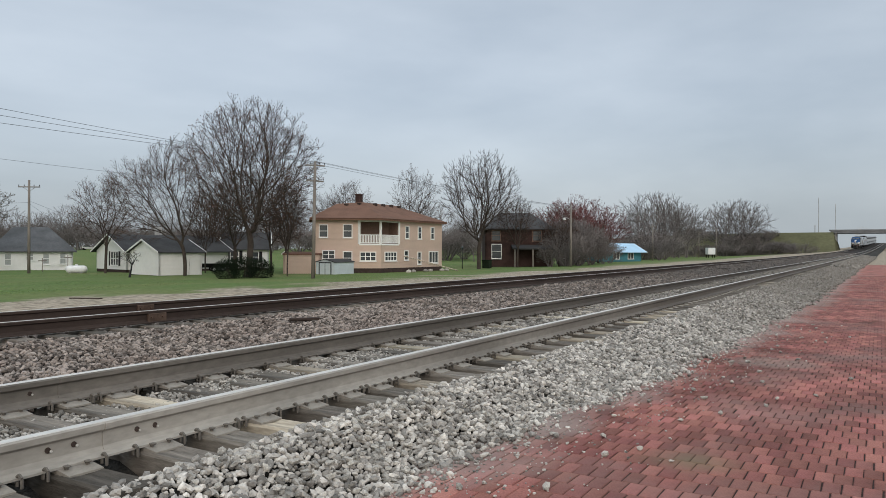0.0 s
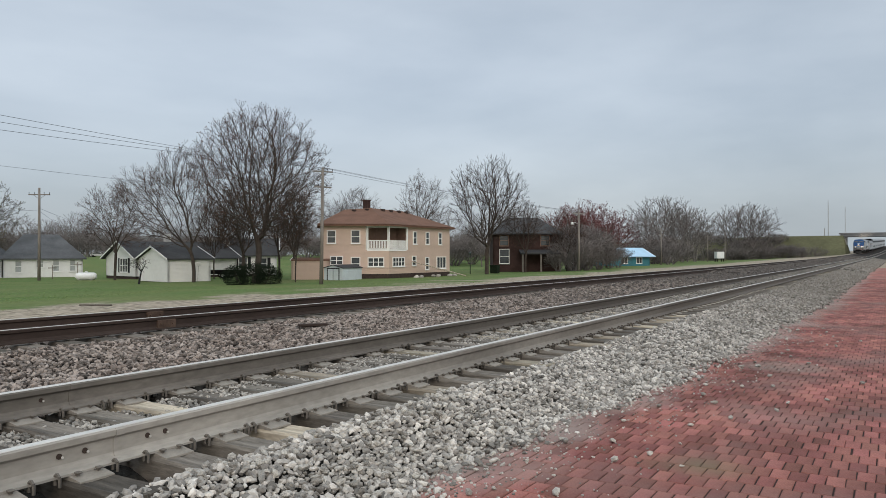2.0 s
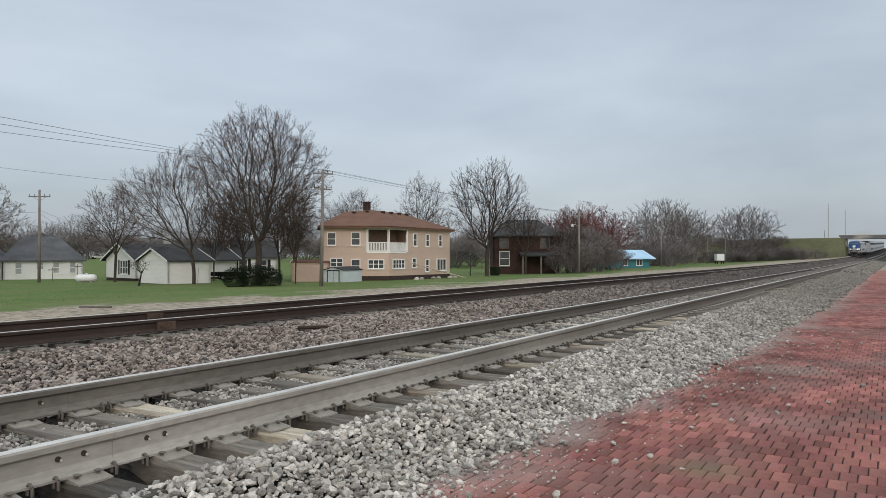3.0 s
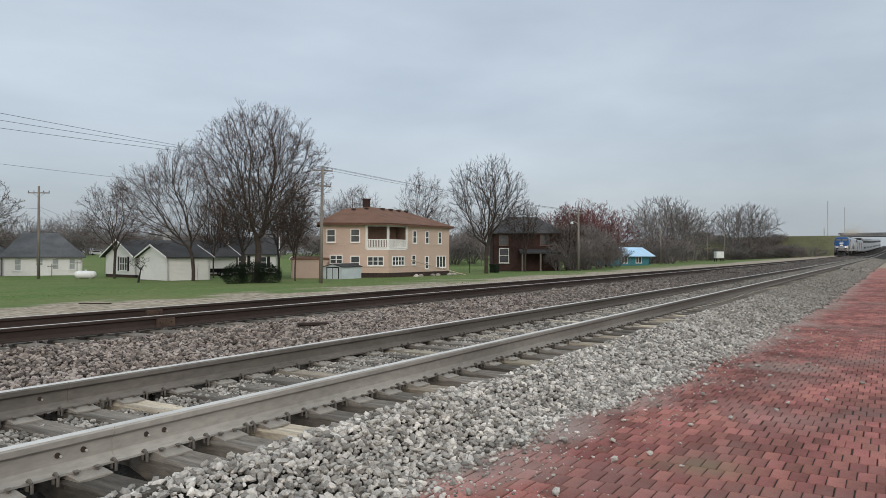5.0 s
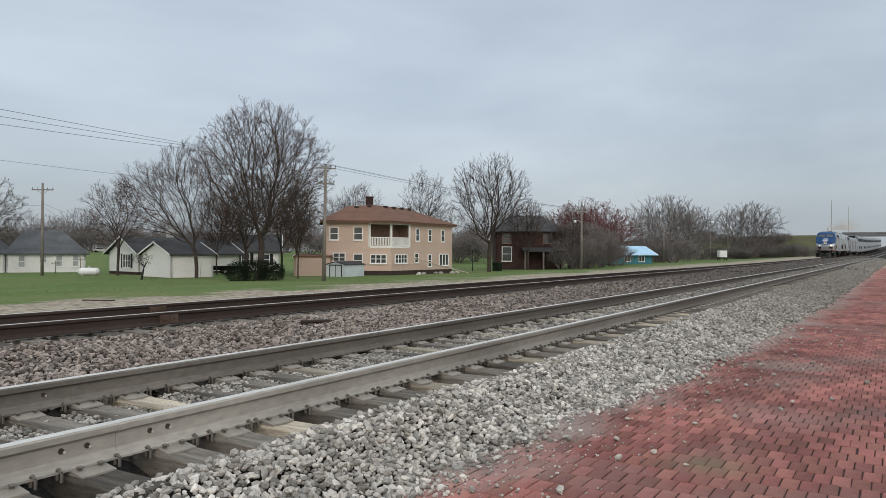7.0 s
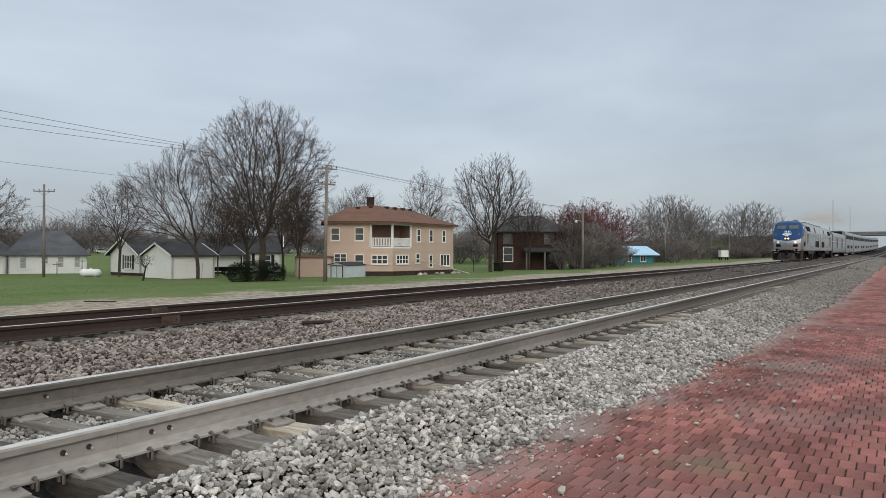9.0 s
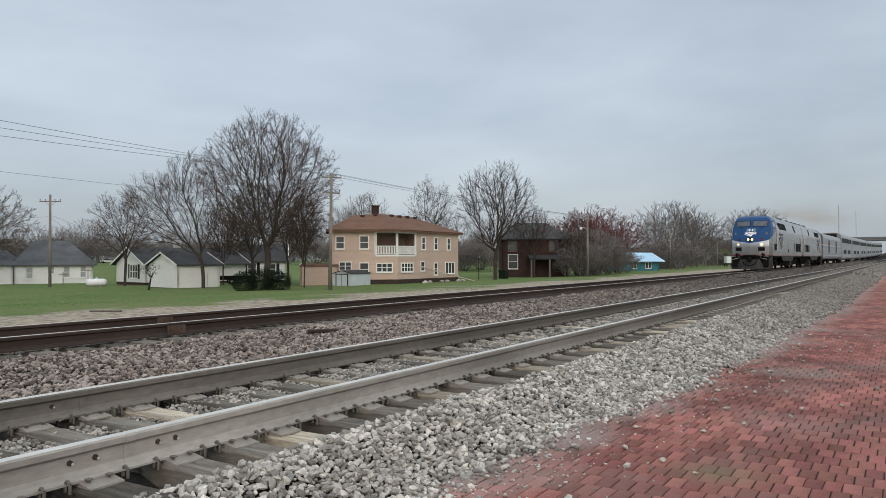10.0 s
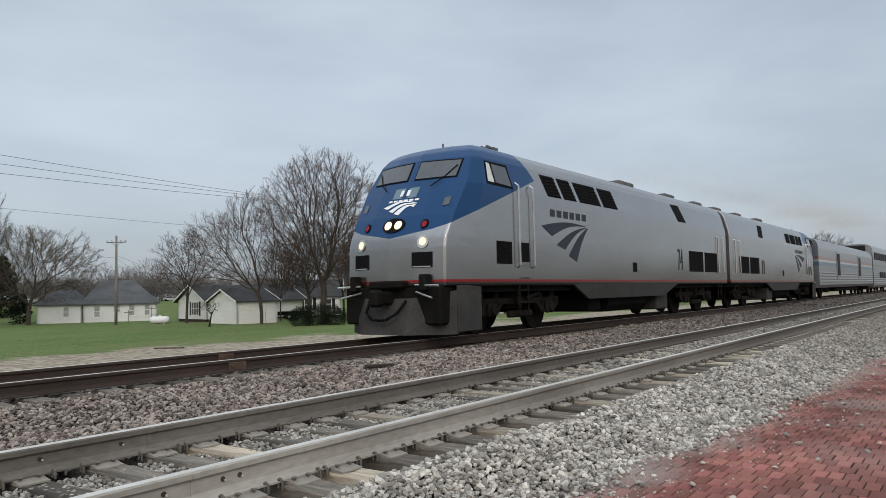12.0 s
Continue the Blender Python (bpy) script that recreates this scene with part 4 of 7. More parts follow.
def build_superliner():
    car = thing("bilevel_car", pose(0, 0, 0), "silver two-level passenger car with dark window bands", "railway car", "bilevel cars")
    car_shell(CAR_L, 4.85, M_CAR, car, 0.55)
    for s in (-1, 1):
        for x in np.arange(1.2, CAR_L - 2.0, 2.05):
            bm = bmesh.new()
            box(bm, x, x + 1.75, *sorted((s * 1.49, s * 1.54)), 3.3, 4.02, 0.008)
            part("upper_window", bm, M_CARGLASS, car)
        for x in (5.2, 7.0, 9.0, 15.4, 17.4, 19.2):
            bm = bmesh.new()
            box(bm, x, x + 1.25, *sorted((s * 1.5, s * 1.55)), 1.5, 2.1, 0.008)
            part("lower_window", bm, M_CARGLASS, car)
        bm = bmesh.new()
        box(bm, 12.0, 13.2, *sorted((s * 1.5, s * 1.535)), 0.75, 2.5, 0.01)
        part("door", bm, M_CAR, car)
        bm = bmesh.new()
        box(bm, 0.0, CAR_L, *sorted((s * 1.49, s * 1.525)), 2.72, 2.80, 0.01)
        part("belt_rail", bm, M_CAR, car)
    for x in (-0.36, CAR_L + 0.02):
        bm = bmesh.new()
        box(bm, x, x + 0.34, -0.9, 0.9, 2.6, 4.7, 0.05)
        part("diaphragm", bm, M_DIAPH, car)
    truck(car, 1.6, 4.2, False)
    truck(car, CAR_L - 4.2, CAR_L - 1.6, False)
    return car


loco_lead = build_locomotive("silver diesel locomotive with a blue nose and lit headlights", "74")
loco_lead.name = "locomotive"
loco_rear = build_locomotive("silver diesel locomotive with a blue nose coupled back to front", "")
baggage = build_baggage()
TURNING = list(WHEELSETS)
car_first = build_superliner()
CARS = [car_first] + [copy_thing(car_first, pose(0, 0, 0)) for _ in range(6)]


M_SMOKE = mat("brown_diesel_soot", (0.50, 0.44, 0.37), 1.0, vary=0.1)


def build_smoke():
    """The diesel haze that trails behind the stacks: a drift of very fine soot flakes."""
    sm = thing("exhaust_smoke", pose(0, 0, 0), "thin brown diesel haze trailing over the locomotives", "smoke")
    r = np.random.RandomState(19)
    n = 220000
    t = r.random_sample(n) ** 1.0
    swirl = 0.5 * np.sin(t * 23) * t
    c = np.stack([11.0 + 62 * t + r.normal(0, 0.8, n), r.normal(0, 0.35 + 1.5 * t), 4.75 + 1.5 * t ** 0.6 + swirl + np.abs(r.normal(0, 0.3 + 0.95 * t ** 0.7)) - 0.15], 1)
    size = 0.0045 + 0.008 * t
    v = c[:, None, :] + r.normal(0, 1, (n, 3, 3)) * size[:, None, None] * 0.62
    me = raw_mesh("haze", v.reshape(-1, 3), np.arange(n * 3).reshape(-1, 3), M_SMOKE)
    ob = tagged(part("haze", me, None, sm), kind="stuff")
    ob.visible_shadow = False
    return sm


smoke = build_smoke()
# each vehicle: how far its own start lies behind the leading nose, its length, and whether it faces back
CONSIST = [(loco_lead, 0.0, LEN, False), (smoke, 0.0, LEN, False), (loco_rear, 20.75, LEN, True), (baggage, 41.7, 28.6, False)] + [(c, 71.1 + i * (CAR_L + 0.75), CAR_L, False) for i, c in enumerate(CARS)]
# ---------------------------------------------------------------- materials of houses and plants


def siding(name, color, step=0.13):
    """Clapboards: fine lapped lines across a painted wall."""
    m = mat(name, color, 0.75, vary=0.06, scale=0.4, fine=3)
    n, l = m.node_tree.nodes, m.node_tree.links
    wv = n.new("ShaderNodeTexWave")
    wv.wave_type, wv.bands_direction, wv.wave_profile = "BANDS", "Z", "SAW"
    wv.inputs["Scale"].default_value = 0.314 / step
    l.new(n.new("ShaderNodeTexCoord").outputs["Object"], wv.inputs["Vector"])
    bp = n.new("ShaderNodeBump")
    bp.inputs["Distance"].default_value = 0.03
    l.new(wv.outputs[0], bp.inputs["Height"])
    l.new(bp.outputs[0], n["Principled BSDF"].inputs["Normal"])
    return m


M_PEACH = siding("peach_siding", (0.60, 0.46, 0.385))
M_WALLW = siding("white_siding", (0.85, 0.85, 0.845))
M_WALLP = siding("pale_siding", (0.79, 0.81, 0.815))
M_TEAL = siding("teal_siding", (0.06, 0.20, 0.25))
M_DARKBRICK = mat("dark_red_brick", (0.06, 0.036, 0.032), 0.9, vary=0.3, scale=1, fine=14)
M_SHINGLE = mat("brown_shingles", (0.155, 0.088, 0.063), 0.9, vary=0.2, scale=0.7, fine=7, bump=0.02)
M_SHINGLED = mat("charcoal_shingles", (0.055, 0.056, 0.058), 0.9, vary=0.25, scale=0.7, fine=7, bump=0.02)
M_SHINGLEG = mat("grey_shingles", (0.095, 0.10, 0.105), 0.9, vary=0.3, scale=0.5, fine=6, bump=0.02)
M_BLUEROOF = mat("pale_blue_metal_roof", (0.36, 0.55, 0.70), 0.4, metal=0.2, vary=0.08, scale=0.6, fine=5)
M_TRIM = mat("white_trim", (0.76, 0.76, 0.74), 0.6, vary=0.05)
M_PANE = mat("house_window_glass", (0.05, 0.06, 0.065), 0.08, vary=0.3, scale=1.5, spec=0.8)
M_BLIND = mat("curtained_glass", (0.33, 0.36, 0.36), 0.2, vary=0.2, scale=2, spec=0.5)
M_FOUND = mat("dark_foundation", (0.055, 0.04, 0.035), 0.9, vary=0.3)
M_SHUTTER = mat("black_shutters", (0.02, 0.02, 0.022), 0.7, vary=0.2)
M_PORCH = mat("porch_inside", (0.21, 0.14, 0.11), 0.85, vary=0.15)
M_POLE = mat("grey_weathered_pole", (0.20, 0.18, 0.16), 0.9, vary=0.3, scale=2, fine=14, stretch=(1, 1, 0.15))
M_WIRE = mat("dark_wire", (0.05, 0.05, 0.055), 0.6, vary=0.1)
M_BARK = mat("grey_bark", (0.065, 0.053, 0.045), 0.95, vary=0.35, scale=1.2, fine=12, bump=0.02)
M_TWIG = mat("budding_twigs", (0.055, 0.042, 0.036), 0.95, vary=0.3, scale=0.6, fine=5)
M_REDTWIG = mat("red_budding_twigs", (0.14, 0.056, 0.055), 0.95, vary=0.3, scale=0.6, fine=5)
# paled to put distance haze into the colour; the brown bushes share it
M_FARTWIG = mat("haze_paled_twigs", (0.15, 0.135, 0.13), 0.95, vary=0.25, scale=0.2, fine=2)
M_BUD = mat("brown_buds", (0.12, 0.065, 0.045), 0.9, vary=0.4, scale=0.4, fine=4)
M_LEAF = mat("young_olive_leaves", (0.115, 0.10, 0.055), 0.9, vary=0.35, scale=0.3, fine=3)
M_YEW = mat("dark_evergreen", (0.011, 0.019, 0.010), 0.9, vary=0.4, scale=0.8, fine=6)
M_SHED = mat("pale_metal_shed", (0.50, 0.56, 0.58), 0.5, metal=0.1, vary=0.12, scale=1, fine=8)
M_TANK = mat("white_tank_paint", (0.66, 0.68, 0.68), 0.45, vary=0.12, scale=1, fine=7)
M_CONC = mat("bridge_concrete", (0.36, 0.36, 0.35), 0.9, vary=0.2, scale=0.3, fine=3)
M_DECK = mat("weathered_bridge_deck", (0.17, 0.175, 0.18), 0.9, vary=0.2, scale=0.3, fine=3)
M_SLOPE = mat("embankment_grass", (0.115, 0.115, 0.062), 0.95, vary=0.35, scale=0.08, fine=0.9)


def at_wall(a, b, z=0.0):
    """A wall's frame: x along it from a to b, y inwards, z up; the outside lies to the right of the way."""
    d = (Vector(b) - Vector(a)).normalized()
    return Matrix(((d.x, -d.y, 0, a[0]), (d.y, d.x, 0, a[1]), (0, 0, 1, z), (0, 0, 0, 1)))


def window(house, w, s, z, width, height, cols=1, rows=2, trim=M_TRIM, shutters=None, glass=None):
    """A framed window on a wall: frame, panes parted by bars, and a sill."""
    bm = bmesh.new()
    t = 0.09
    rings = []
    for o, y in ((t, 0.03), (t, -0.07), (0.0, -0.07), (0.0, 0.03)):
        rings.append([bm.verts.new((px, y, pz)) for px, pz in ((s - o, z - o), (s + width + o, z - o), (s + width + o, z + height + o), (s - o, z + height + o))])
    for a, b in zip(rings, rings[1:] + rings[:1]):
        for i in range(4):
            bm.faces.new((a[i], a[(i + 1) % 4], b[(i + 1) % 4], b[i]))
    win = part("window", bm, trim, house, m=w)
    bm = bmesh.new()
    box(bm, s - t - 0.04, s + width + t + 0.04, -0.12, -0.002, z - t - 0.055, z - t - 0.003)
    part("sill", bm, trim, win)
    for i in range(1, cols):
        x = s + width * i / cols
        bm = bmesh.new()
        box(bm, x - 0.045, x + 0.045, -0.05, 0.03, z, z + height)
        part("mullion", bm, trim, win)
    for k in range(1, rows):
        zz = z + height * k / rows
        bm = bmesh.new()
        box(bm, s, s + width, -0.045, 0.03, zz - 0.03, zz + 0.03)
        part("glazing_bar", bm, trim, win)
    for i in range(cols):
        for k in range(rows):
            bm = bmesh.new()
            box(bm, s + width * i / cols + 0.02, s + width * (i + 1) / cols - 0.02, -0.02, 0.01, z + height * k / rows + 0.02, z + height * (k + 1) / rows - 0.02)
            part("pane", bm, glass or M_PANE, win)
    if shutters:
        for x in (s - t - 0.4, s + width + t):
            bm = bmesh.new()
            box(bm, x, x + 0.4, -0.05, 0.0, z - t, z + height + t)
            part("shutter", bm, shutters, win)
    return win


def wall_part(house, poly, z0, z1, material, name="wall", thick=0.2):
    """Walls with thickness round a closed plan outline whose outside lies to the right."""
    for a, b in zip(poly, poly[1:] + poly[:1]):
        bm = bmesh.new()
        obox(bm, a, b, thick, z0, z1)
        part(name, bm, material, house)


def slab_roof(bm, faces, thick=0.14):
    for f in faces:
        lo = [bm.verts.new((p[0], p[1], p[2] - thick)) for p in f]
        hi = [bm.verts.new(p) for p in f]
        bm.faces.new(hi), bm.faces.new(lo[::-1])
        for i in range(len(f)):
            bm.faces.new((lo[i], lo[(i + 1) % len(f)], hi[(i + 1) % len(f)], hi[i]))


def block_house(name, label, a, b, depth, base, eave, rise, kind, wall, roof, over=0.35, base_h=0.25):
    """A one-block house: front wall from a to b, a gable over the front ('front'), over the ends ('side') or a hip roof."""
    a, b = Vector(a), Vector(b)
    d = (b - a).normalized()
    nrm = Vector((-d.y, d.x))
    ho = thing(name, pose(0, 0, 0), label, "house", "houses by the railway")
    poly = [a, b, b + nrm * depth, a + nrm * depth]
    wall_part(ho, [tuple(p) for p in poly], base + base_h, eave, wall)
    bm = bmesh.new()
    lo = [p + (p - (poly[0] + poly[2]) / 2).normalized() * -0.05 for p in poly]
    for p, q in zip(lo, lo[1:] + lo[:1]):
        obox(bm, p, q, 0.2, base - 0.6, base + base_h)
    part("foundation", bm, M_FOUND, ho)
    L = (b - a).length
    e = [a - d * over - nrm * over, b + d * over - nrm * over, b + d * over + nrm * (depth + over), a - d * over + nrm * (depth + over)]
    drop = over * rise / (L / 2 if kind == "front" else depth / 2)
    e3 = [Vector((p.x, p.y, eave - drop + 0.12)) for p in e]
    top = eave + rise + 0.12
    bm = bmesh.new()
    gables = []
    if kind == "front":
        m0, m1 = a + d * L / 2 - nrm * over, a + d * L / 2 + nrm * (depth + over)
        r0, r1 = Vector((m0.x, m0.y, top)), Vector((m1.x, m1.y, top))
        slab_roof(bm, [(e3[0], r0, r1, e3[3]), (e3[1], e3[2], r1, r0)])
        gables = [(a, b), (poly[2], poly[3])]
    elif kind == "side":
        m0, m1 = a - d * over + nrm * depth / 2, b + d * over + nrm * depth / 2
        r0, r1 = Vector((m0.x, m0.y, top)), Vector((m1.x, m1.y, top))
        slab_roof(bm, [(e3[0], e3[1], r1, r0), (e3[2], e3[3], r0, r1)])
        gables = [(b, poly[2]), (poly[3], a)]
    else:
        k = L * 0.27
        m0, m1 = a + d * k + nrm * depth / 2, b - d * k + nrm * depth / 2
        r0, r1 = Vector((m0.x, m0.y, top)), Vector((m1.x, m1.y, top))
        slab_roof(bm, [(e3[0], e3[1], r1, r0), (e3[1], e3[2], r1), (e3[2], e3[3], r0, r1), (e3[3], e3[0], r0)])
    part("roof", bm, roof, ho)
    for p, q in gables:
        w = at_wall(tuple(p), tuple(q))
        ln = (q - p).length
        bm = bmesh.new()
        prism(bm, [(0, eave), (ln, eave), (ln / 2, eave + rise)], "y", 0.0, 0.2)
        part("gable", bm, wall, ho, m=w)
        bm = bmesh.new()
        for s in (0, 1):
            x0, x1 = (-over, ln / 2) if not s else (ln + over, ln / 2)
            prism(bm, [(x0, eave - drop - 0.02), (x1, top - 0.14), (x1, top + 0.02), (x0, eave - drop + 0.14)], "y", -over - 0.04, -over + 0.02)
        part("bargeboard", bm, M_TRIM, ho, m=w)
    return ho, at_wall(tuple(a), tuple(b)), at_wall(tuple(b), tuple(poly[2])), at_wall(tuple(poly[3]), tuple(a))


# ---------------------------------------------------------------- the peach two-storey house
def build_peach_house():
    ho = thing("house", pose(0, 0, 0), "two-storey peach clapboard house with a corner balcony and brown hip roof", "house", "houses by the railway")
    C, R, BR, BL, L = (64.84, 46.2), (77.2, 45.96), (77.3, 54.6), (66.2, 56.6), (60.5, 51.8)
    base, mid, eave = -1.15, 2.0, 4.72
    poly = [C, R, BR, BL, L]
    wall_part(ho, poly, base + 0.55, mid, M_PEACH)
    bm = bmesh.new()
    for a, b in zip(poly, poly[1:] + poly[:1]):
        obox(bm, a, b, 0.15, base - 0.4, base + 0.55)
    part("foundation", bm, M_FOUND, ho)
    wl_, wr_ = at_wall(L, C), at_wall(C, R)
    ll, lr = (Vector(C) - Vector(L)).length, (Vector(R) - Vector(C)).length
    left_jamb, right_jamb = 2.35, 3.3
    jl = Vector(C) + (Vector(L) - Vector(C)).normalized() * left_jamb
    jr = Vector(C) + (Vector(R) - Vector(C)).normalized() * right_jamb
    for a, b in ((tuple(jr), R), (R, BR), (BR, BL), (BL, L), (L, tuple(jl))):
        bm = bmesh.new()
        obox(bm, a, b, 0.2, mid, eave)
        part("wall", bm, M_PEACH, ho)
    # the balcony: back and side walls, floor, ceiling beam, posts, rail with balusters
    back = (Vector((0.25, 0.97))).normalized() * 1.7
    bl_, br_ = jl + back, jr + back
    for a, b in ((tuple(jl), tuple(bl_)), (tuple(bl_), tuple(br_)), (tuple(br_), tuple(jr))):
        bm = bmesh.new()
        obox(bm, a, b, -0.12, mid, eave)
        part("balcony_wall", bm, M_PORCH, ho)
    bw = at_wall(tuple(bl_), tuple(br_))
    for s, w_ in ((0.7, 0.75), (3.0, 0.85)):
        bm = bmesh.new()
        box(bm, s - 0.1, s + w_ + 0.1, -0.05, 0.02, mid + 0.15, mid + 2.2)
        dr = part("balcony_door", bm, M_TRIM, ho, m=bw)
        bm = bmesh.new()
        box(bm, s, s + w_, -0.07, -0.03, mid + 0.3, mid + 2.1)
        part("pane", bm, M_PANE, dr)
    for z0, z1, nm, ma in ((mid - 0.12, mid + 0.06, "balcony_floor", M_TRIM), (eave - 0.32, eave - 0.02, "balcony_beam", M_TRIM)):
        bm = bmesh.new()
        ring = [jl, Vector(C) + Vector((-0.02, -0.05)), jr, br_, bl_] if nm == "balcony_floor" else None
        if ring:
            lo = [bm.verts.new((p.x, p.y, z0)) for p in ring]
            hi = [bm.verts.new((p.x, p.y, z1)) for p in ring]
            bm.faces.new(lo[::-1]), bm.faces.new(hi)
            for i in range(5):
                bm.faces.new((lo[i], lo[(i + 1) % 5], hi[(i + 1) % 5], hi[i]))
        else:
            obox(bm, tuple(jl), C, 0.18, z0, z1)
            obox(bm, C, tuple(jr), 0.18, z0, z1)
        part(nm, bm, ma, ho)
    for p in (jl, Vector(C) + Vector((0.05, 0.1)), jr):
        bm = bmesh.new()
        box(bm, p.x - 0.1, p.x + 0.1, p.y - 0.1, p.y + 0.1, mid, eave)
        part("post", bm, M_TRIM, ho)
    for a, b in ((tuple(jl), C), (C, tuple(jr))):
        w = at_wall(a, b)
        n = (Vector(b) - Vector(a)).length
        bm = bmesh.new()
        box(bm, 0, n, -0.04, 0.06, mid + 0.95, mid + 1.03)
        box(bm, 0, n, -0.02, 0.04, mid + 0.12, mid + 0.18)
        rl = part("railing", bm, M_TRIM, ho, m=w)
        for k in range(int(n / 0.17)):
            bm = bmesh.new()
            x = 0.1 + k * 0.17
            box(bm, x, x + 0.09, -0.01, 0.03, mid + 0.15, mid + 0.97)
            part("baluster", bm, M_TRIM, rl)
    # windows
    window(ho, wl_, 0.55, 2.75, 0.8, 1.25)
    window(ho, wl_, ll - 4.0, 2.75, 0.85, 1.3)
    window(ho, wl_, 0.9, 0.45, 1.2, 0.8, 2, 2)
    window(ho, wl_, ll - 4.0, -0.15, 0.85, 1.3)
    window(ho, wl_, ll - 2.2, 0.25, 1.6, 0.85, 3, 2)
    window(ho, wr_, 0.7, 0.25, 2.1, 0.85, 4, 2)
    for s in (4.6, 7.15, 9.9):
        window(ho, wr_, s, 2.72, 0.6, 1.3)
    window(ho, wr_, 4.4, 0.3, 0.65, 0.95, 1, 2).data.materials[0] = M_TRIM
    window(ho, wr_, 7.1, -0.2, 0.6, 1.3)
    window(ho, wr_, 9.5, -0.1, 1.9, 1.25, 3, 1)
    # roof
    over = 0.55
    cen = Vector((69.5, 51.0))
    e = [Vector(p) + (Vector(p) - cen).normalized() * over * 1.3 for p in poly]
    ez = eave + 0.05
    e3 = [Vector((p.x, p.y, ez)) for p in e]
    A, B, D = Vector((65.2, 52.6, 6.55)), Vector((67.6, 50.8, 6.8)), Vector((73.3, 50.3, 6.7))
    bm = bmesh.new()
    slab_roof(bm, [(e3[0], e3[1], D, B), (e3[1], e3[2], D), (e3[2], e3[3], A, B, D), (e3[3], e3[4], A), (e3[4], e3[0], B, A)], 0.1)
    roof = part("roof", bm, M_SHINGLE, ho)
    bm = bmesh.new()
    for p, q in zip(e, e[1:] + e[:1]):
        obox(bm, tuple(p), tuple(q), 0.04, ez - 0.24, ez - 0.02)
    part("fascia", bm, M_SHINGLE, ho)
    bm = bmesh.new()
    box(bm, 67.3, 67.95, 51.0, 51.6, 6.4, 7.75, 0.02)
    box(bm, 67.24, 68.01, 50.94, 51.66, 7.62, 7.75)
    part("chimney", bm, M_DARKBRICK, roof)
    for k, (p, q, f) in enumerate(((B, D, 0.25), (B, D, 0.5), (B, D, 0.75), (B, D, 1.0), (A, B, 0.2), (A, B, 0.7))):
        c = p.lerp(q, f) + Vector((-0.1, -0.7, -0.22))
        bm = bmesh.new()
        box(bm, c.x - 0.2, c.x + 0.2, c.y - 0.2, c.y + 0.2, c.z - 0.1, c.z + 0.18, 0.03)
        part("roof_vent", bm, M_FOUND, roof)


build_peach_house()


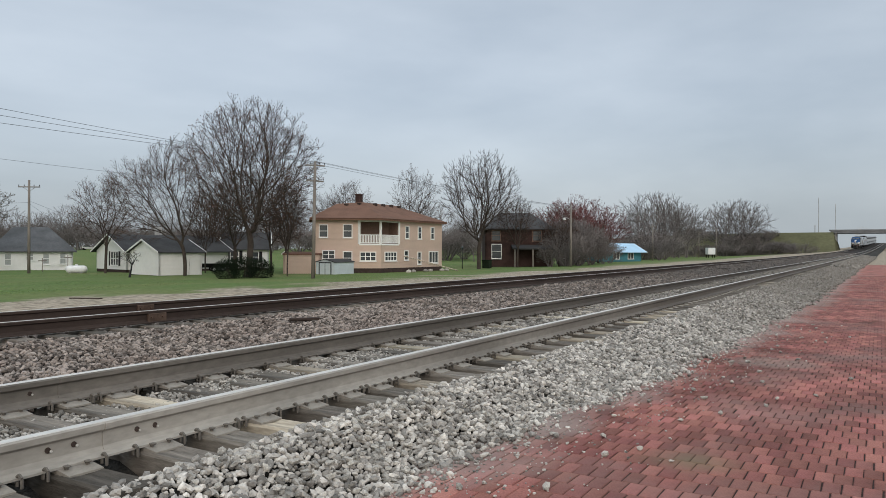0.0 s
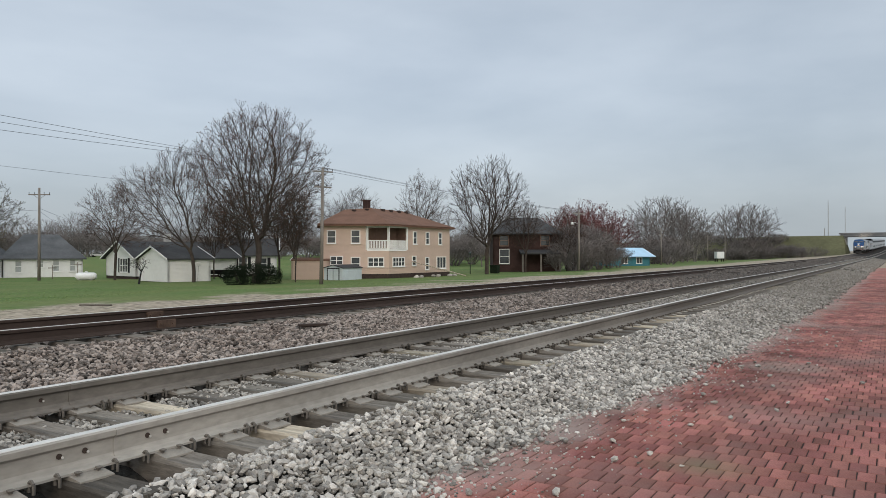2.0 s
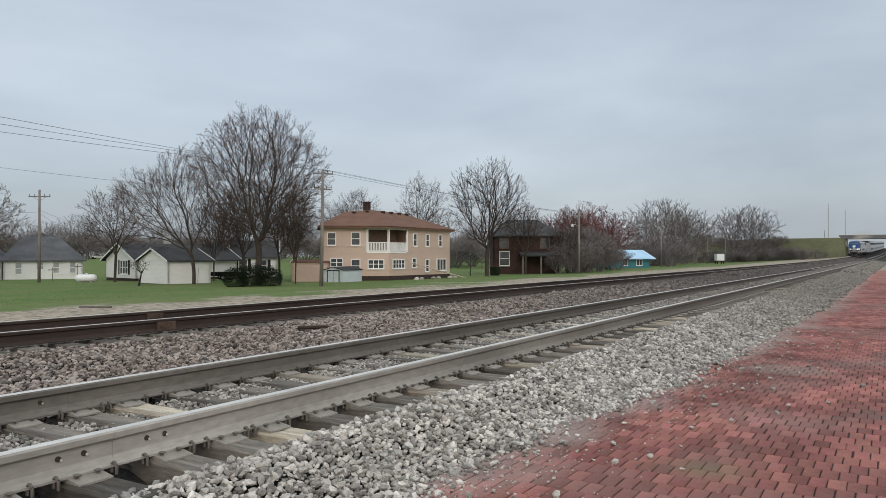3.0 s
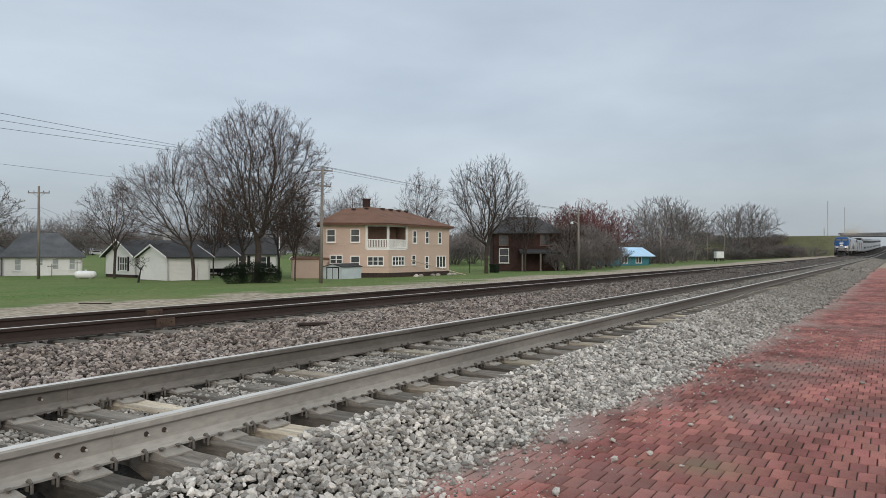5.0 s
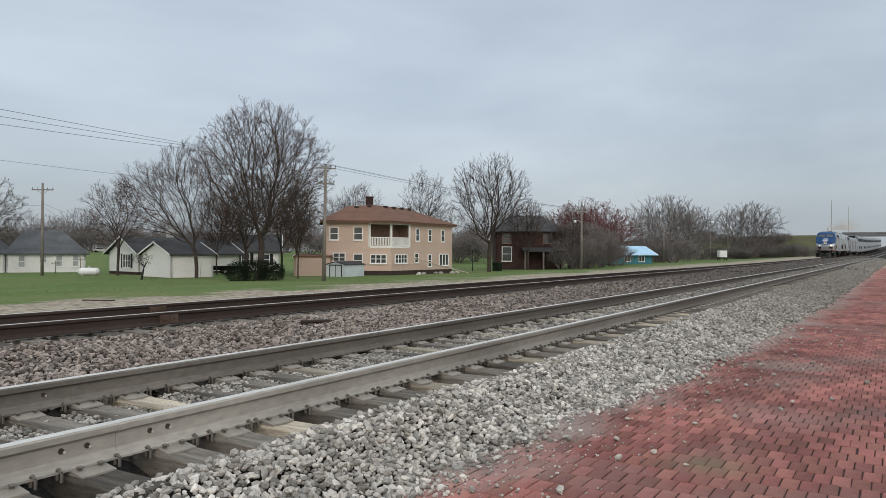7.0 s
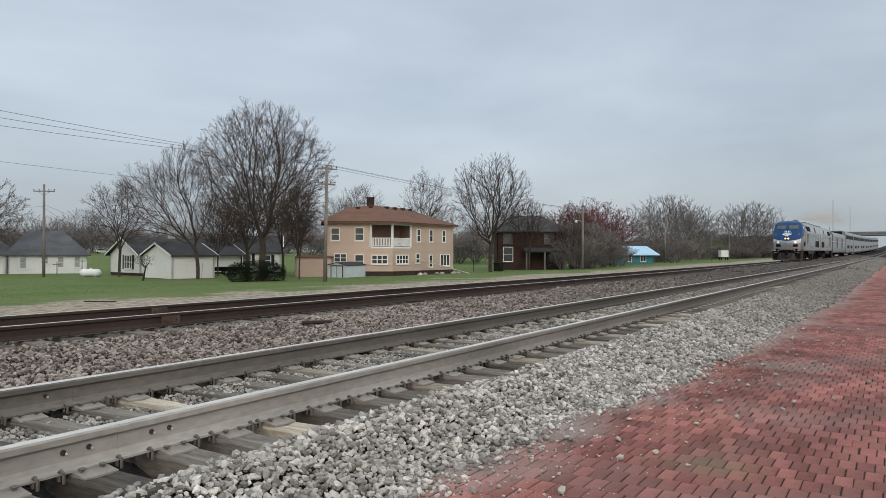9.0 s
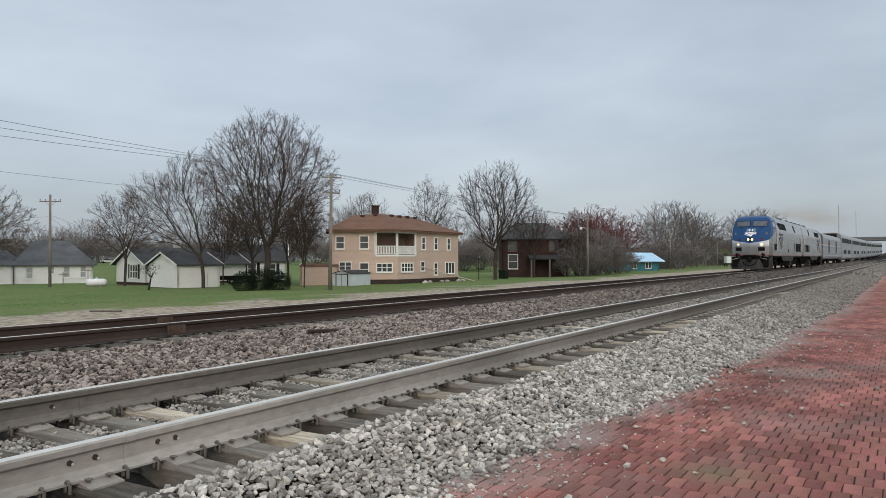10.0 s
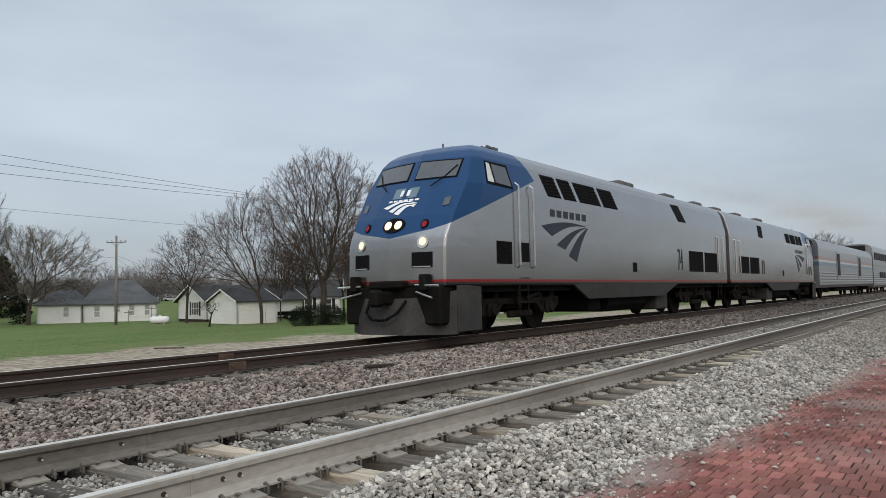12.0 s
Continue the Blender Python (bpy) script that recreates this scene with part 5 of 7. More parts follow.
def build_other_houses():
    # white house with a grey hip roof
    ho, wf, wr, wl2 = block_house("house", "white one-storey house with a grey hip roof", (48.8, 92.2), (56.6, 88.2), 11.0, -1.4, 1.12, 2.9, "hip", M_WALLP, M_SHINGLEG, 0.4, 0.06)
    for s, z, w_, h_ in ((1.3, -0.65, 0.65, 1.35), (3.6, -0.05, 0.7, 0.8), (5.4, -0.55, 0.65, 1.3), (7.3, -0.55, 0.6, 1.35)):
        window(ho, wf, s, z, w_, h_, 1, 2, M_WALLP, glass=M_BLIND)
    ho, wf, wr, wl2 = block_house("house", "small pale wing with a low grey roof", (44.6, 95.3), (48.7, 92.3), 8.0, -1.4, 1.1, 1.7, "hip", M_WALLP, M_SHINGLEG, 0.4, 0.06)
    window(ho, wf, 3.0, -0.5, 0.6, 1.2, 1, 2, M_WALLP, glass=M_BLIND)
    # white house with a gable towards the lawn and a black roof
    ho, wf, wr, wl2 = block_house("house", "white clapboard house with black shutters and dark gable roof", (54.9, 80.9), (53.4, 73.2), 13.0, -1.35, 1.2, 1.75, "front", M_WALLW, M_SHINGLED, 0.5, 0.35)
    window(ho, wf, 3.9, -0.5, 1.9, 1.5, 3, 2, M_TRIM, M_SHUTTER)
    bm = bmesh.new()
    box(bm, 60.2, 60.9, 76.6, 77.2, 2.2, 4.1, 0.03)
    part("chimney", bm, M_CONC, ho)
    # white garage
    ho, wf, wr, wl2 = block_house("garage", "white clapboard garage with a black gable roof", (49.1, 66.8), (47.9, 60.7), 4.6, -1.3, 1.1, 1.15, "front", M_WALLW, M_SHINGLED, 0.3, 0.08)
    tagged(ho, category="garage")
    # white house with shutters in the shade of the trees
    ho, wf, wr, wl2 = block_house("house", "white house with black shutters behind bare trees", (67.5, 73.2), (71.5, 69.0), 6.0, -1.35, 1.5, 2.0, "side", M_WALLW, M_SHINGLED)
    window(ho, wf, 1.0, -0.3, 1.0, 1.4, 1, 2, M_TRIM, M_SHUTTER)
    window(ho, wf, 3.6, -0.3, 0.9, 1.3, 1, 2, M_TRIM, M_SHUTTER)
    # peach outbuilding beside the two-storey house
    ho, *_ = block_house("outbuilding", "low peach clapboard outbuilding", (58.0, 53.9), (60.3, 50.7), 4.0, -1.2, 0.85, 0.2, "side", M_PEACH, M_SHINGLE, 0.1, 0.05)
    tagged(ho, category="outbuilding")
    # dark brick house under trees
    ho, wf, wr, wl2 = block_house("house", "dark red brick two-storey house with a porch under trees", (96.5, 50.0), (101.4, 41.6), 10.0, -1.15, 4.7, 2.3, "hip", M_DARKBRICK, M_SHINGLED, 0.6)
    window(ho, wf, 1.0, 0.2, 1.3, 2.0, 1, 2)
    window(ho, wf, 1.0, 2.8, 1.2, 1.4, 1, 2, M_PORCH)
    window(ho, wf, 7.0, 2.8, 1.2, 1.4, 1, 2, M_PORCH)
    bm = bmesh.new()
    prism(bm, [(0.0, 2.2), (-3.0, 1.75), (-3.0, 1.5), (0.0, 1.9)], "x", 3.8, 9.6)
    po = part("porch_roof", bm, M_SHINGLED, ho, m=wf)
    for x in (4.0, 6.6, 9.3):
        bm = bmesh.new()
        box(bm, x, x + 0.22, -2.9, -2.68, -1.2, 1.6)
        part("porch_post", bm, M_POLE, ho, m=wf)
    # teal building with a pale blue metal roof, and a white house behind it
    ho, wf, wr, wl2 = block_house("building", "low teal building with a pale blue metal roof", (151.0, 50.5), (159.5, 44.6), 7.0, -1.1, 1.3, 1.5, "side", M_TEAL, M_BLUEROOF, 0.9, 0.1)
    window(ho, wf, 3.0, -0.4, 1.4, 1.2, 2, 1)
    window(ho, wf, 6.8, -0.4, 1.4, 1.2, 2, 1)
    tagged(ho, category="building")
    block_house("house", "white house with a brown gable roof", (163.0, 62.0), (167.0, 55.0), 12.0, -1.1, 3.0, 2.8, "front", M_WALLW, M_SHINGLE)


build_other_houses()


def build_yard_things():
    # metal shed
    sh = thing("garden_shed", pose(58.2, 48.4, -1.18, 0, 0, -87), "pale metal garden shed with dark framed doors", "shed")
    bm = bmesh.new()
    prism(bm, [(-1.15, 0), (1.15, 0), (1.15, 1.3), (0, 1.58), (-1.15, 1.3)], "y", 0.0, 3.4)
    part("body", bm, M_SHED, sh)
    bm = bmesh.new()
    prism(bm, [(-1.25, 1.27), (0, 1.58), (1.25, 1.27), (1.25, 1.34), (0, 1.65), (-1.25, 1.34)], "y", -0.1, 3.5)
    part("roof", bm, M_SHINGLED, sh)
    bm = bmesh.new()
    for x0, x1, z0, z1 in ((-0.78, -0.68, 0.05, 1.25), (0.68, 0.78, 0.05, 1.25), (-0.78, 0.78, 1.2, 1.3), (-0.025, 0.025, 0.05, 1.25)):
        box(bm, x0, x1, -0.04, 0.0, z0, z1)
    dr = part("door_frame", bm, M_SHUTTER, sh)
    for s in (-1, 1):
        bm = bmesh.new()
        box(bm, min(s * 0.03, s * 0.67), max(s * 0.03, s * 0.67), -0.025, 0.0, 0.06, 1.19)
        part("door", bm, M_SHED, sh)
    # propane tank on saddles
    ta = thing("propane_tank", pose(49.3, 76.2, -1.5, 0, 0, -55), "white cylindrical propane tank on the lawn", "tank")
    bm = bmesh.new()
    prof = [(-1.15, 0.02), (-1.12, 0.18), (-1.0, 0.34), (-0.8, 0.42), (0.8, 0.42), (1.0, 0.34), (1.12, 0.18), (1.15, 0.02)]
    for (x0, r0), (x1, r1) in zip(prof, prof[1:]):
        tube(bm, (x0, 0, 0.6), (x1, 0, 0.6), r0, r1, 18, False)
    part("vessel", bm, M_TANK, ta)
    bm = bmesh.new()
    tube(bm, (0, 0, 0.98), (0, 0, 1.14), 0.16, 0.14, 12)
    part("valve_dome", bm, M_TANK, ta)
    for x in (-0.6, 0.6):
        bm = bmesh.new()
        box(bm, x - 0.09, x + 0.09, -0.35, 0.35, 0.0, 0.3)
        part("saddle", bm, M_CONC, ta)
    # utility trailer
    tr = thing("utility_trailer", pose(60.5, 66.5, -1.25, 0, 0, -35), "dark low utility trailer with two axles", "trailer")
    bm = bmesh.new()
    box(bm, -2.2, 2.2, -0.95, 0.95, 0.5, 0.6, 0.01)
    for y in (-0.95, 0.9):
        box(bm, -2.2, 2.2, y, y + 0.05, 0.6, 0.95)
    part("deck", bm, M_DARK, tr)
    for x in (-0.45, 0.45):
        for y in (-1.05, 1.05):
            bm = bmesh.new()
            tube(bm, (x, y - 0.1, 0.34), (x, y + 0.1, 0.34), 0.34, 0.34, 16)
            wh = part("wheel", bm, M_GRILLE, tr)
            bm = bmesh.new()
            tube(bm, (x, y - 0.11, 0.34), (x, y + 0.11, 0.34), 0.17, 0.17, 12)
            part("rim", bm, M_STEEL, wh)
    # leaning plank, stones and a few posts
    pl = thing("plank", pose(73.2, 44.0, -1.0), "pale plank leaning against the house", "plank")
    bm = bmesh.new()
    tube(bm, (-4.5, 1.8, 1.7), (1.2, -1.9, 0.02), 0.06, 0.06, 6)
    part("board", bm, M_TIEL, pl)
    rnd = random.Random(3)
    for x, y in ((67.8, 44.6), (68.5, 44.4), (71.6, 44.8), (72.4, 44.6), (74.8, 44.5), (75.6, 44.3)):
        bm = bmesh.new()
        bmesh.ops.create_icosphere(bm, subdivisions=2, radius=0.3)
        for v in bm.verts:
            v.co *= 1 + 0.3 * noise.noise(v.co * 3 + Vector((x, y, 0)))
            v.co.z *= 0.7
        ob = part("garden_stone", bm, M_STONE1)
        ob.matrix_basis = pose(x, y, ground_z(y) + 0.1, 0, 0, rnd.uniform(0, 90))
        tagged(ob, "rough grey garden stone beside the foundation", "stone", "garden stones")
    for x, y, h in ((49.5, 83.0, 1.6), (54.5, 86.0, 1.9)):
        po = thing("clothes_post", pose(x, y, ground_z(y)), "grey cross-shaped clothes line post", "post", "clothes posts")
        bm = bmesh.new()
        tube(bm, (0, 0, -0.2), (0, 0, h), 0.05, 0.05, 7)
        part("upright", bm, M_POLE, po)
        bm = bmesh.new()
        box(bm, -0.5, 0.5, -0.05, 0.05, h - 0.35, h - 0.25)
        part("crossbar", bm, M_POLE, po)
    # wheeled bin and a lawn lamp near the brick house
    bn = thing("rubbish_bin", pose(88.5, 45.6, ground_z(45.6)), "dark green wheeled rubbish bin", "bin")
    bm = bmesh.new()
    prism(bm, [(-0.4, 0.05), (0.4, 0.05), (0.5, 1.1), (-0.5, 1.1)], "y", -0.5, 0.5)
    part("tub", bm, M_YEW, bn)
    bm = bmesh.new()
    box(bm, -0.55, 0.55, -0.55, 0.55, 1.1, 1.18, 0.02)
    part("lid", bm, M_YEW, bn)
    lp = thing("lamp_post", pose(86.0, 48.0, ground_z(48)), "thin black lawn lamp post with a lantern", "lamp post")
    bm = bmesh.new()
    tube(bm, (0, 0, -0.2), (0, 0, 2.5), 0.06, 0.05, 8)
    part("pole", bm, M_SHUTTER, lp)
    bm = bmesh.new()
    tube(bm, (0, 0, 2.5), (0, 0, 2.85), 0.1, 0.17, 6)
    tube(bm, (0, 0, 2.85), (0, 0, 3.0), 0.2, 0.03, 6)
    part("lantern", bm, M_PANE, lp)


build_yard_things()


def build_grass():
    """Tufts of spring grass on the lawn and dry straw along the gravel."""
    land = bpy.data.objects["ground"]
    r = np.random.RandomState(21)
    for name, n, y0, y1, tall, material in (("grass_tufts", 90000, 27.0, 74.0, 0.022, M_BLADE), ("dry_straw", 14000, 17.0, 32.0, 0.02, M_STRAW)):
        y = y0 + (y1 - y0) * r.random_sample(n) ** 1.4
        x = y * r.uniform(0.30, 2.6, n)
        keep = np.array([noise.noise((a * 0.11, b * 0.16, 5.0)) for a, b in zip(x, y)]) > r.uniform(-0.5, 0.35, n)
        x, y = x[keep], y[keep]
        z = np.array([ground_z(b) for b in y]) - 0.02 + 0.12 * np.array([noise.noise((a * 0.05, b * 0.06, 3)) for a, b in zip(x, y)])
        a, h = r.uniform(0, 3.1416, len(x)), tall * r.uniform(0.5, 1.5, len(x))
        w = r.uniform(0.015, 0.045, len(x))
        lean = r.normal(0, 0.08, (len(x), 2))
        v = np.stack([np.stack([x - w * np.cos(a), y - w * np.sin(a), z], 1), np.stack([x + w * np.cos(a), y + w * np.sin(a), z], 1), np.stack([x + lean[:, 0], y + lean[:, 1], z + h], 1)], 1)
        tagged(part(name, raw_mesh(name, v.reshape(-1, 3), np.arange(len(x) * 3).reshape(-1, 3), material), None, land), kind="stuff")


M_BLADE = mat("grass_blade", (0.125, 0.20, 0.06), 0.9, vary=0.3, scale=0.12, fine=2, island=0.35, tint=(0.16, 0.20, 0.075), spec=0.05)
M_STRAW = mat("dry_straw", (0.30, 0.26, 0.16), 0.9, vary=0.3, scale=0.5, fine=3, island=0.45)
build_grass()

M_CARP = [mat("car_paint_" + c, rgb, 0.3, metal=0.3, vary=0.05) for c, rgb in (("white", (0.6, 0.6, 0.6)), ("grey", (0.16, 0.17, 0.18)), ("blue", (0.04, 0.09, 0.13)))]


def build_car(x, y, yaw, k, label):
    c = thing("parked_car", pose(x, y, ground_z(y), 0, 0, yaw), label, "car", "parked cars")
    bm = bmesh.new()
    prism(bm, [(-2.2, 0.35), (2.2, 0.35), (2.25, 0.7), (2.1, 0.85), (1.15, 0.95), (0.55, 1.45), (-1.2, 1.48), (-1.9, 1.0), (-2.2, 0.95)], "y", -0.85, 0.85)
    part("body", bm, M_CARP[k], c)
    bm = bmesh.new()
    prism(bm, [(-1.65, 1.0), (0.95, 0.98), (0.5, 1.38), (-1.15, 1.4)], "y", -0.87, 0.87)
    part("windows", bm, M_PANE, c)
    for wx in (-1.35, 1.35):
        for wy in (-0.8, 0.8):
            bm = bmesh.new()
            tube(bm, (wx, wy - 0.1, 0.32), (wx, wy + 0.1, 0.32), 0.32, 0.32, 14)
            part("wheel", bm, M_GRILLE, c)


for x, y, yaw, k, lb in ((136, 204, -50, 0, "white car parked on the far lot"), (141, 200.6, -50, 1, "grey car parked on the far lot"), (146, 195.5, -50, 0, "white car parked on the far lot"),
                         (132.6, 214, -50, 1, "grey car parked on the far lot"), (56.5, 114.5, 60, 2, "dark blue car parked beside the white house")):
    build_car(x, y, yaw, k, lb)

# ---------------------------------------------------------------- poles and wires


def utility_pole(x, y, h, arms, yaw, label, lamp=False, lean=0.0):
    z = ground_z(y)
    po = thing("utility_pole", pose(x, y, z, 0, lean, 0), label, "utility pole", "utility poles")
    bm = bmesh.new()
    tube(bm, (0, 0, -0.4), (0, 0, h), 0.17, 0.11, 10)
    part("pole", bm, M_POLE, po)
    c, s = math.cos(radians(yaw)), math.sin(radians(yaw))
    for za, half in arms:
        bm = bmesh.new()
        tube(bm, (-c * half, -s * half, za), (c * half, s * half, za), 0.06, 0.06, 6)
        for k in (-1, 1):
            tube(bm, (k * c * half * 0.6, k * s * half * 0.6, za), (0, 0, za - 0.5), 0.02, 0.02, 5)
        ar = part("crossarm", bm, M_POLE, po)
        for k in (-0.95, -0.45, 0.45, 0.95):
            bm = bmesh.new()
            tube(bm, (k * c * half, k * s * half, za + 0.05), (k * c * half, k * s * half, za + 0.14), 0.02, 0.02, 6)
            tube(bm, (k * c * half, k * s * half, za + 0.14), (k * c * half, k * s * half, za + 0.24), 0.05, 0.04, 8)
            part("insulator", bm, M_SHUTTER, ar)
    if lamp:
        bm = bmesh.new()
        bent(bm, [(0, 0, 6.5), (-0.5, 0.4, 6.8), (-0.8, 0.65, 6.75)], 0.03)
        la = part("lamp_arm", bm, M_STEEL, po)
        bm = bmesh.new()
        tube(bm, (-0.8, 0.65, 6.8), (-0.8, 0.65, 6.5), 0.1, 0.22, 10)
        part("lamp_head", bm, M_TANK, la)
    return po


utility_pole(2.0, 43.5, 10.9, [(10.4, 1.2)], 90, "weathered utility pole with one crossarm")
utility_pole(47.36, 40.68, 9.8, [(9.45, 0.85), (8.15, 0.75)], -38, "weathered utility pole with two crossarms beside the tracks", lean=1.2)
utility_pole(96.5, 36.73, 8.5, [(8.0, 1.0)], -30, "grey utility pole with a street lamp", lamp=True)
utility_pole(46.2, 80.0, 10.2, [(9.45, 1.15)], -55, "brown utility pole with one crossarm on the lawn")
utility_pole(172.2, 45.5, 8.6, [(8.0, 1.1), (7.2, 0.9)], -40, "dark utility pole with two crossarms")
utility_pole(240, 49.0, 8.6, [(8.2, 1.3)], -40, "thin utility pole beside the line")
utility_pole(252, 46.0, 9.6, [], 0, "plain pole beside the line")
utility_pole(60, 122.0, 10.0, [(9.4, 1.1)], -55, "distant utility pole behind the houses")


class Wood:
    """Collects tapering limbs as arrays and turns them into meshes."""

    def __init__(self):
        self.v, self.f, self.n = [], [], 0

    def limb(self, pts, radii, sides):
        start = self.n
        for i, (p, r) in enumerate(zip(pts, radii)):
            d = (pts[min(i + 1, len(pts) - 1)] - pts[max(i - 1, 0)])
            d.normalize()
            u = d.orthogonal().normalized()
            w = d.cross(u)
            for k in range(sides):
                a = 2 * math.pi * k / sides
                q = p + (u * math.cos(a) + w * math.sin(a)) * r
                self.v.append((q.x, q.y, q.z))
        for i in range(len(pts) - 1):
            a, b = start + i * sides, start + (i + 1) * sides
            for k in range(sides):
                self.f.append((a + k, a + (k + 1) % sides, b + (k + 1) % sides, b + k))
        self.n += len(pts) * sides

    def bud(self, p, d, s, rnd):
        """A small four-cornered leaf or bud at the end of a twig."""
        u = d.orthogonal().normalized() * s
        u = Matrix.Rotation(rnd.uniform(0, 6.28), 3, d) @ u
        for q in (p, p + d * s + u * 0.5, p + d * s * 2, p + d * s - u * 0.5):
            self.v.append((q.x, q.y, q.z))
        self.f.append((self.n, self.n + 1, self.n + 2, self.n + 3))
        self.n += 4

    def mesh(self, name, material):
        return raw_mesh(name, self.v, self.f, material)


def wires(name, spans, r, label):
    for p, q, sag in spans:
        p, q = Vector(p), Vector(q)
        line = Wood()
        line.limb([p.lerp(q, k / 14) + Vector((0, 0, -4 * sag * (k / 14) * (1 - k / 14))) for k in range(15)], [r] * 15, 5)
        tagged(part(name, line.mesh(name, M_WIRE)), label, "wire", "overhead wires")


def arm_ends(x, y, z, half, yaw):
    c, s = math.cos(radians(yaw)), math.sin(radians(yaw))
    return [(x + k * c * half, y + k * s * half, z) for k in (-0.95, 0.45, 0.95)]


P0, PA, PC = [(2, 42.4, 10.2), (2, 43.9, 9.65), (2, 44.6, 8.95)], arm_ends(47.5, 40.68, -1.0 + 9.7, 0.85, -38), arm_ends(96.5, 36.73, -0.9 + 8.25, 1.0, -30)
wires("overhead_wire", [(a, b, 0.35) for a, b in zip(P0, PA)] + [(a, b, 0.3) for a, b in zip(PA, PC)], 0.012, "dark overhead power line between poles")
wires("overhead_wire", [((3.3, 71.6, 10.9), (61.7, 52.4, 7.4), 0.4)], 0.012, "thin overhead line over the lawn")
wires("overhead_wire", [((46.2, 80, 6.4), (20, 95, 5.6), 0.4), ((46.2, 80, 6.6), (70, 95, 4.0), 0.5), ((46.2, 80, 6.3), (60, 90, 2.6), 0.3)], 0.012, "thin service line to a house")

# ---------------------------------------------------------------- trees


def tree_meshes(seed, height, stems, spread, fork_at, lean, kids, levels, trunk_r, bud=0.0, limb_mat=None, twig_mat=None, bud_mat=None, droop=0.0, twig_r=0.012, bush=False, crown=None):
    rnd = random.Random(seed)
    wood, twigs, buds = Wood(), Wood(), Wood()

    def grow(p, d, length, r, level):
        steps = 5 if level < 2 else (4 if level < 4 else 3)
        pts, radii = [p.copy()], [r]
        q, e = p.copy(), d.copy()
        for i in range(steps):
            wob = (0.05, 0.09, 0.08, 0.07, 0.06, 0.06)[level]
            e = (e + Vector((rnd.gauss(0, wob), rnd.gauss(0, wob), rnd.gauss(0, wob) + (0.0, 0.06, 0.05, 0.04, 0.03, 0.03)[level] - droop * level * 0.05))).normalized()
            q = q + e * length / steps
            pts.append(q.copy())
            radii.append(max(r * (1 - 0.62 * (i + 1) / steps), twig_r * 0.5))
        (wood if level < 3 else twigs).limb(pts, radii, 8 if level == 0 else 6 if level == 1 else 4 if level == 2 else 3)
        if level >= levels:
            if bud:
                for k in range(2):
                    buds.bud(pts[-1 - k], e, bud * rnd.uniform(0.6, 1.4), rnd)
            return
        n = kids[min(level, len(kids) - 1)]
        for k in range(n):
            t = rnd.uniform(0.3 if level else fork_at, 1.0) if k else 1.0
            i = min(int(t * steps), steps - 1)
            f = t * steps - i
            o = pts[i].lerp(pts[i + 1], f)
            base = (pts[i + 1] - pts[i]).normalized()
            ang = rnd.uniform(0.45, 1.0) * spread
            ax = Matrix.Rotation(rnd.uniform(0, 6.283), 3, base) @ base.orthogonal().normalized()
            nd = (Matrix.Rotation(ang, 3, ax) @ base).normalized()
            if level < 2 and nd.z < 0.05:
                nd.z = abs(nd.z) + 0.15
                nd.normalize()
            rr = max(radii[i] * rnd.uniform(0.45, 0.72), twig_r)
            grow(o, nd, length * rnd.uniform(0.5, 0.76) * (1.25 - 0.4 * t if level == 0 else 1.0), rr, level + 1)

    for s in range(stems):
        a = 2 * math.pi * s / stems + rnd.uniform(-0.4, 0.4)
        d = Vector((math.cos(a) * lean, math.sin(a) * lean, 1)).normalized()
        o = Vector((math.cos(a), math.sin(a), 0)) * trunk_r * (0.7 if stems > 1 else 0)
        if bush:
            o *= 4
        o.z = -0.3
        grow(o, d, height * rnd.uniform(0.40, 0.5), trunk_r * rnd.uniform(0.85, 1.1), 0)
    vs = np.array(wood.v + twigs.v)
    k = height / np.percentile(vs[:, 2], 98)
    wide = np.percentile(np.hypot(vs[:, 0], vs[:, 1]), 97) * k
    rx, mid_z = crown or (wide, 0.6)
    for w in (wood, twigs, buds):
        if w.n:
            v = np.array(w.v) * k
            # widen towards the crown, and draw stray tips back to a rounded outline
            grow_out = 1 + (rx / wide - 1) * np.clip(v[:, 2] / (height * 0.35), 0, 1)
            v[:, :2] *= grow_out[:, None]
            c = np.array([0, 0, height * mid_z])
            up = np.where(v[:, 2] > c[2], height * (1 - mid_z), height * mid_z * 1.25)
            d = (v - c) / np.stack([np.full(len(v), rx), np.full(len(v), rx), up], 1)
            nn = np.linalg.norm(d, axis=1)
            f = np.where((nn > 0.95) & (v[:, 2] > height * 0.22), (0.95 + (nn - 0.95) * 0.5) / np.maximum(nn, 1e-6), 1.0)
            v = c + (v - c) * f[:, None]
            w.v = v.tolist()
    return (wood.mesh("trunk", limb_mat or M_BARK), twigs.mesh("crown", twig_mat or M_TWIG), buds.mesh("leafage", bud_mat or M_BUD) if buds.n else None)


def tree(meshes, x, y, scale, yaw, label, squash=1.0, group="bare trees", z=None, name="tree"):
    z = ground_z(y) if z is None else z
    tr = thing(name, pose(x, y, z, 0, 0, yaw), label, "tree" if name == "tree" else "bush", group)
    tr.scale = (scale * squash, scale * squash, scale)
    for nm, me in zip(("trunk", "crown", "leafage"), meshes):
        if me:
            ob = part(nm, me, None, tr)
            if nm == "leafage":
                tagged(ob, kind="stuff")
    return tr


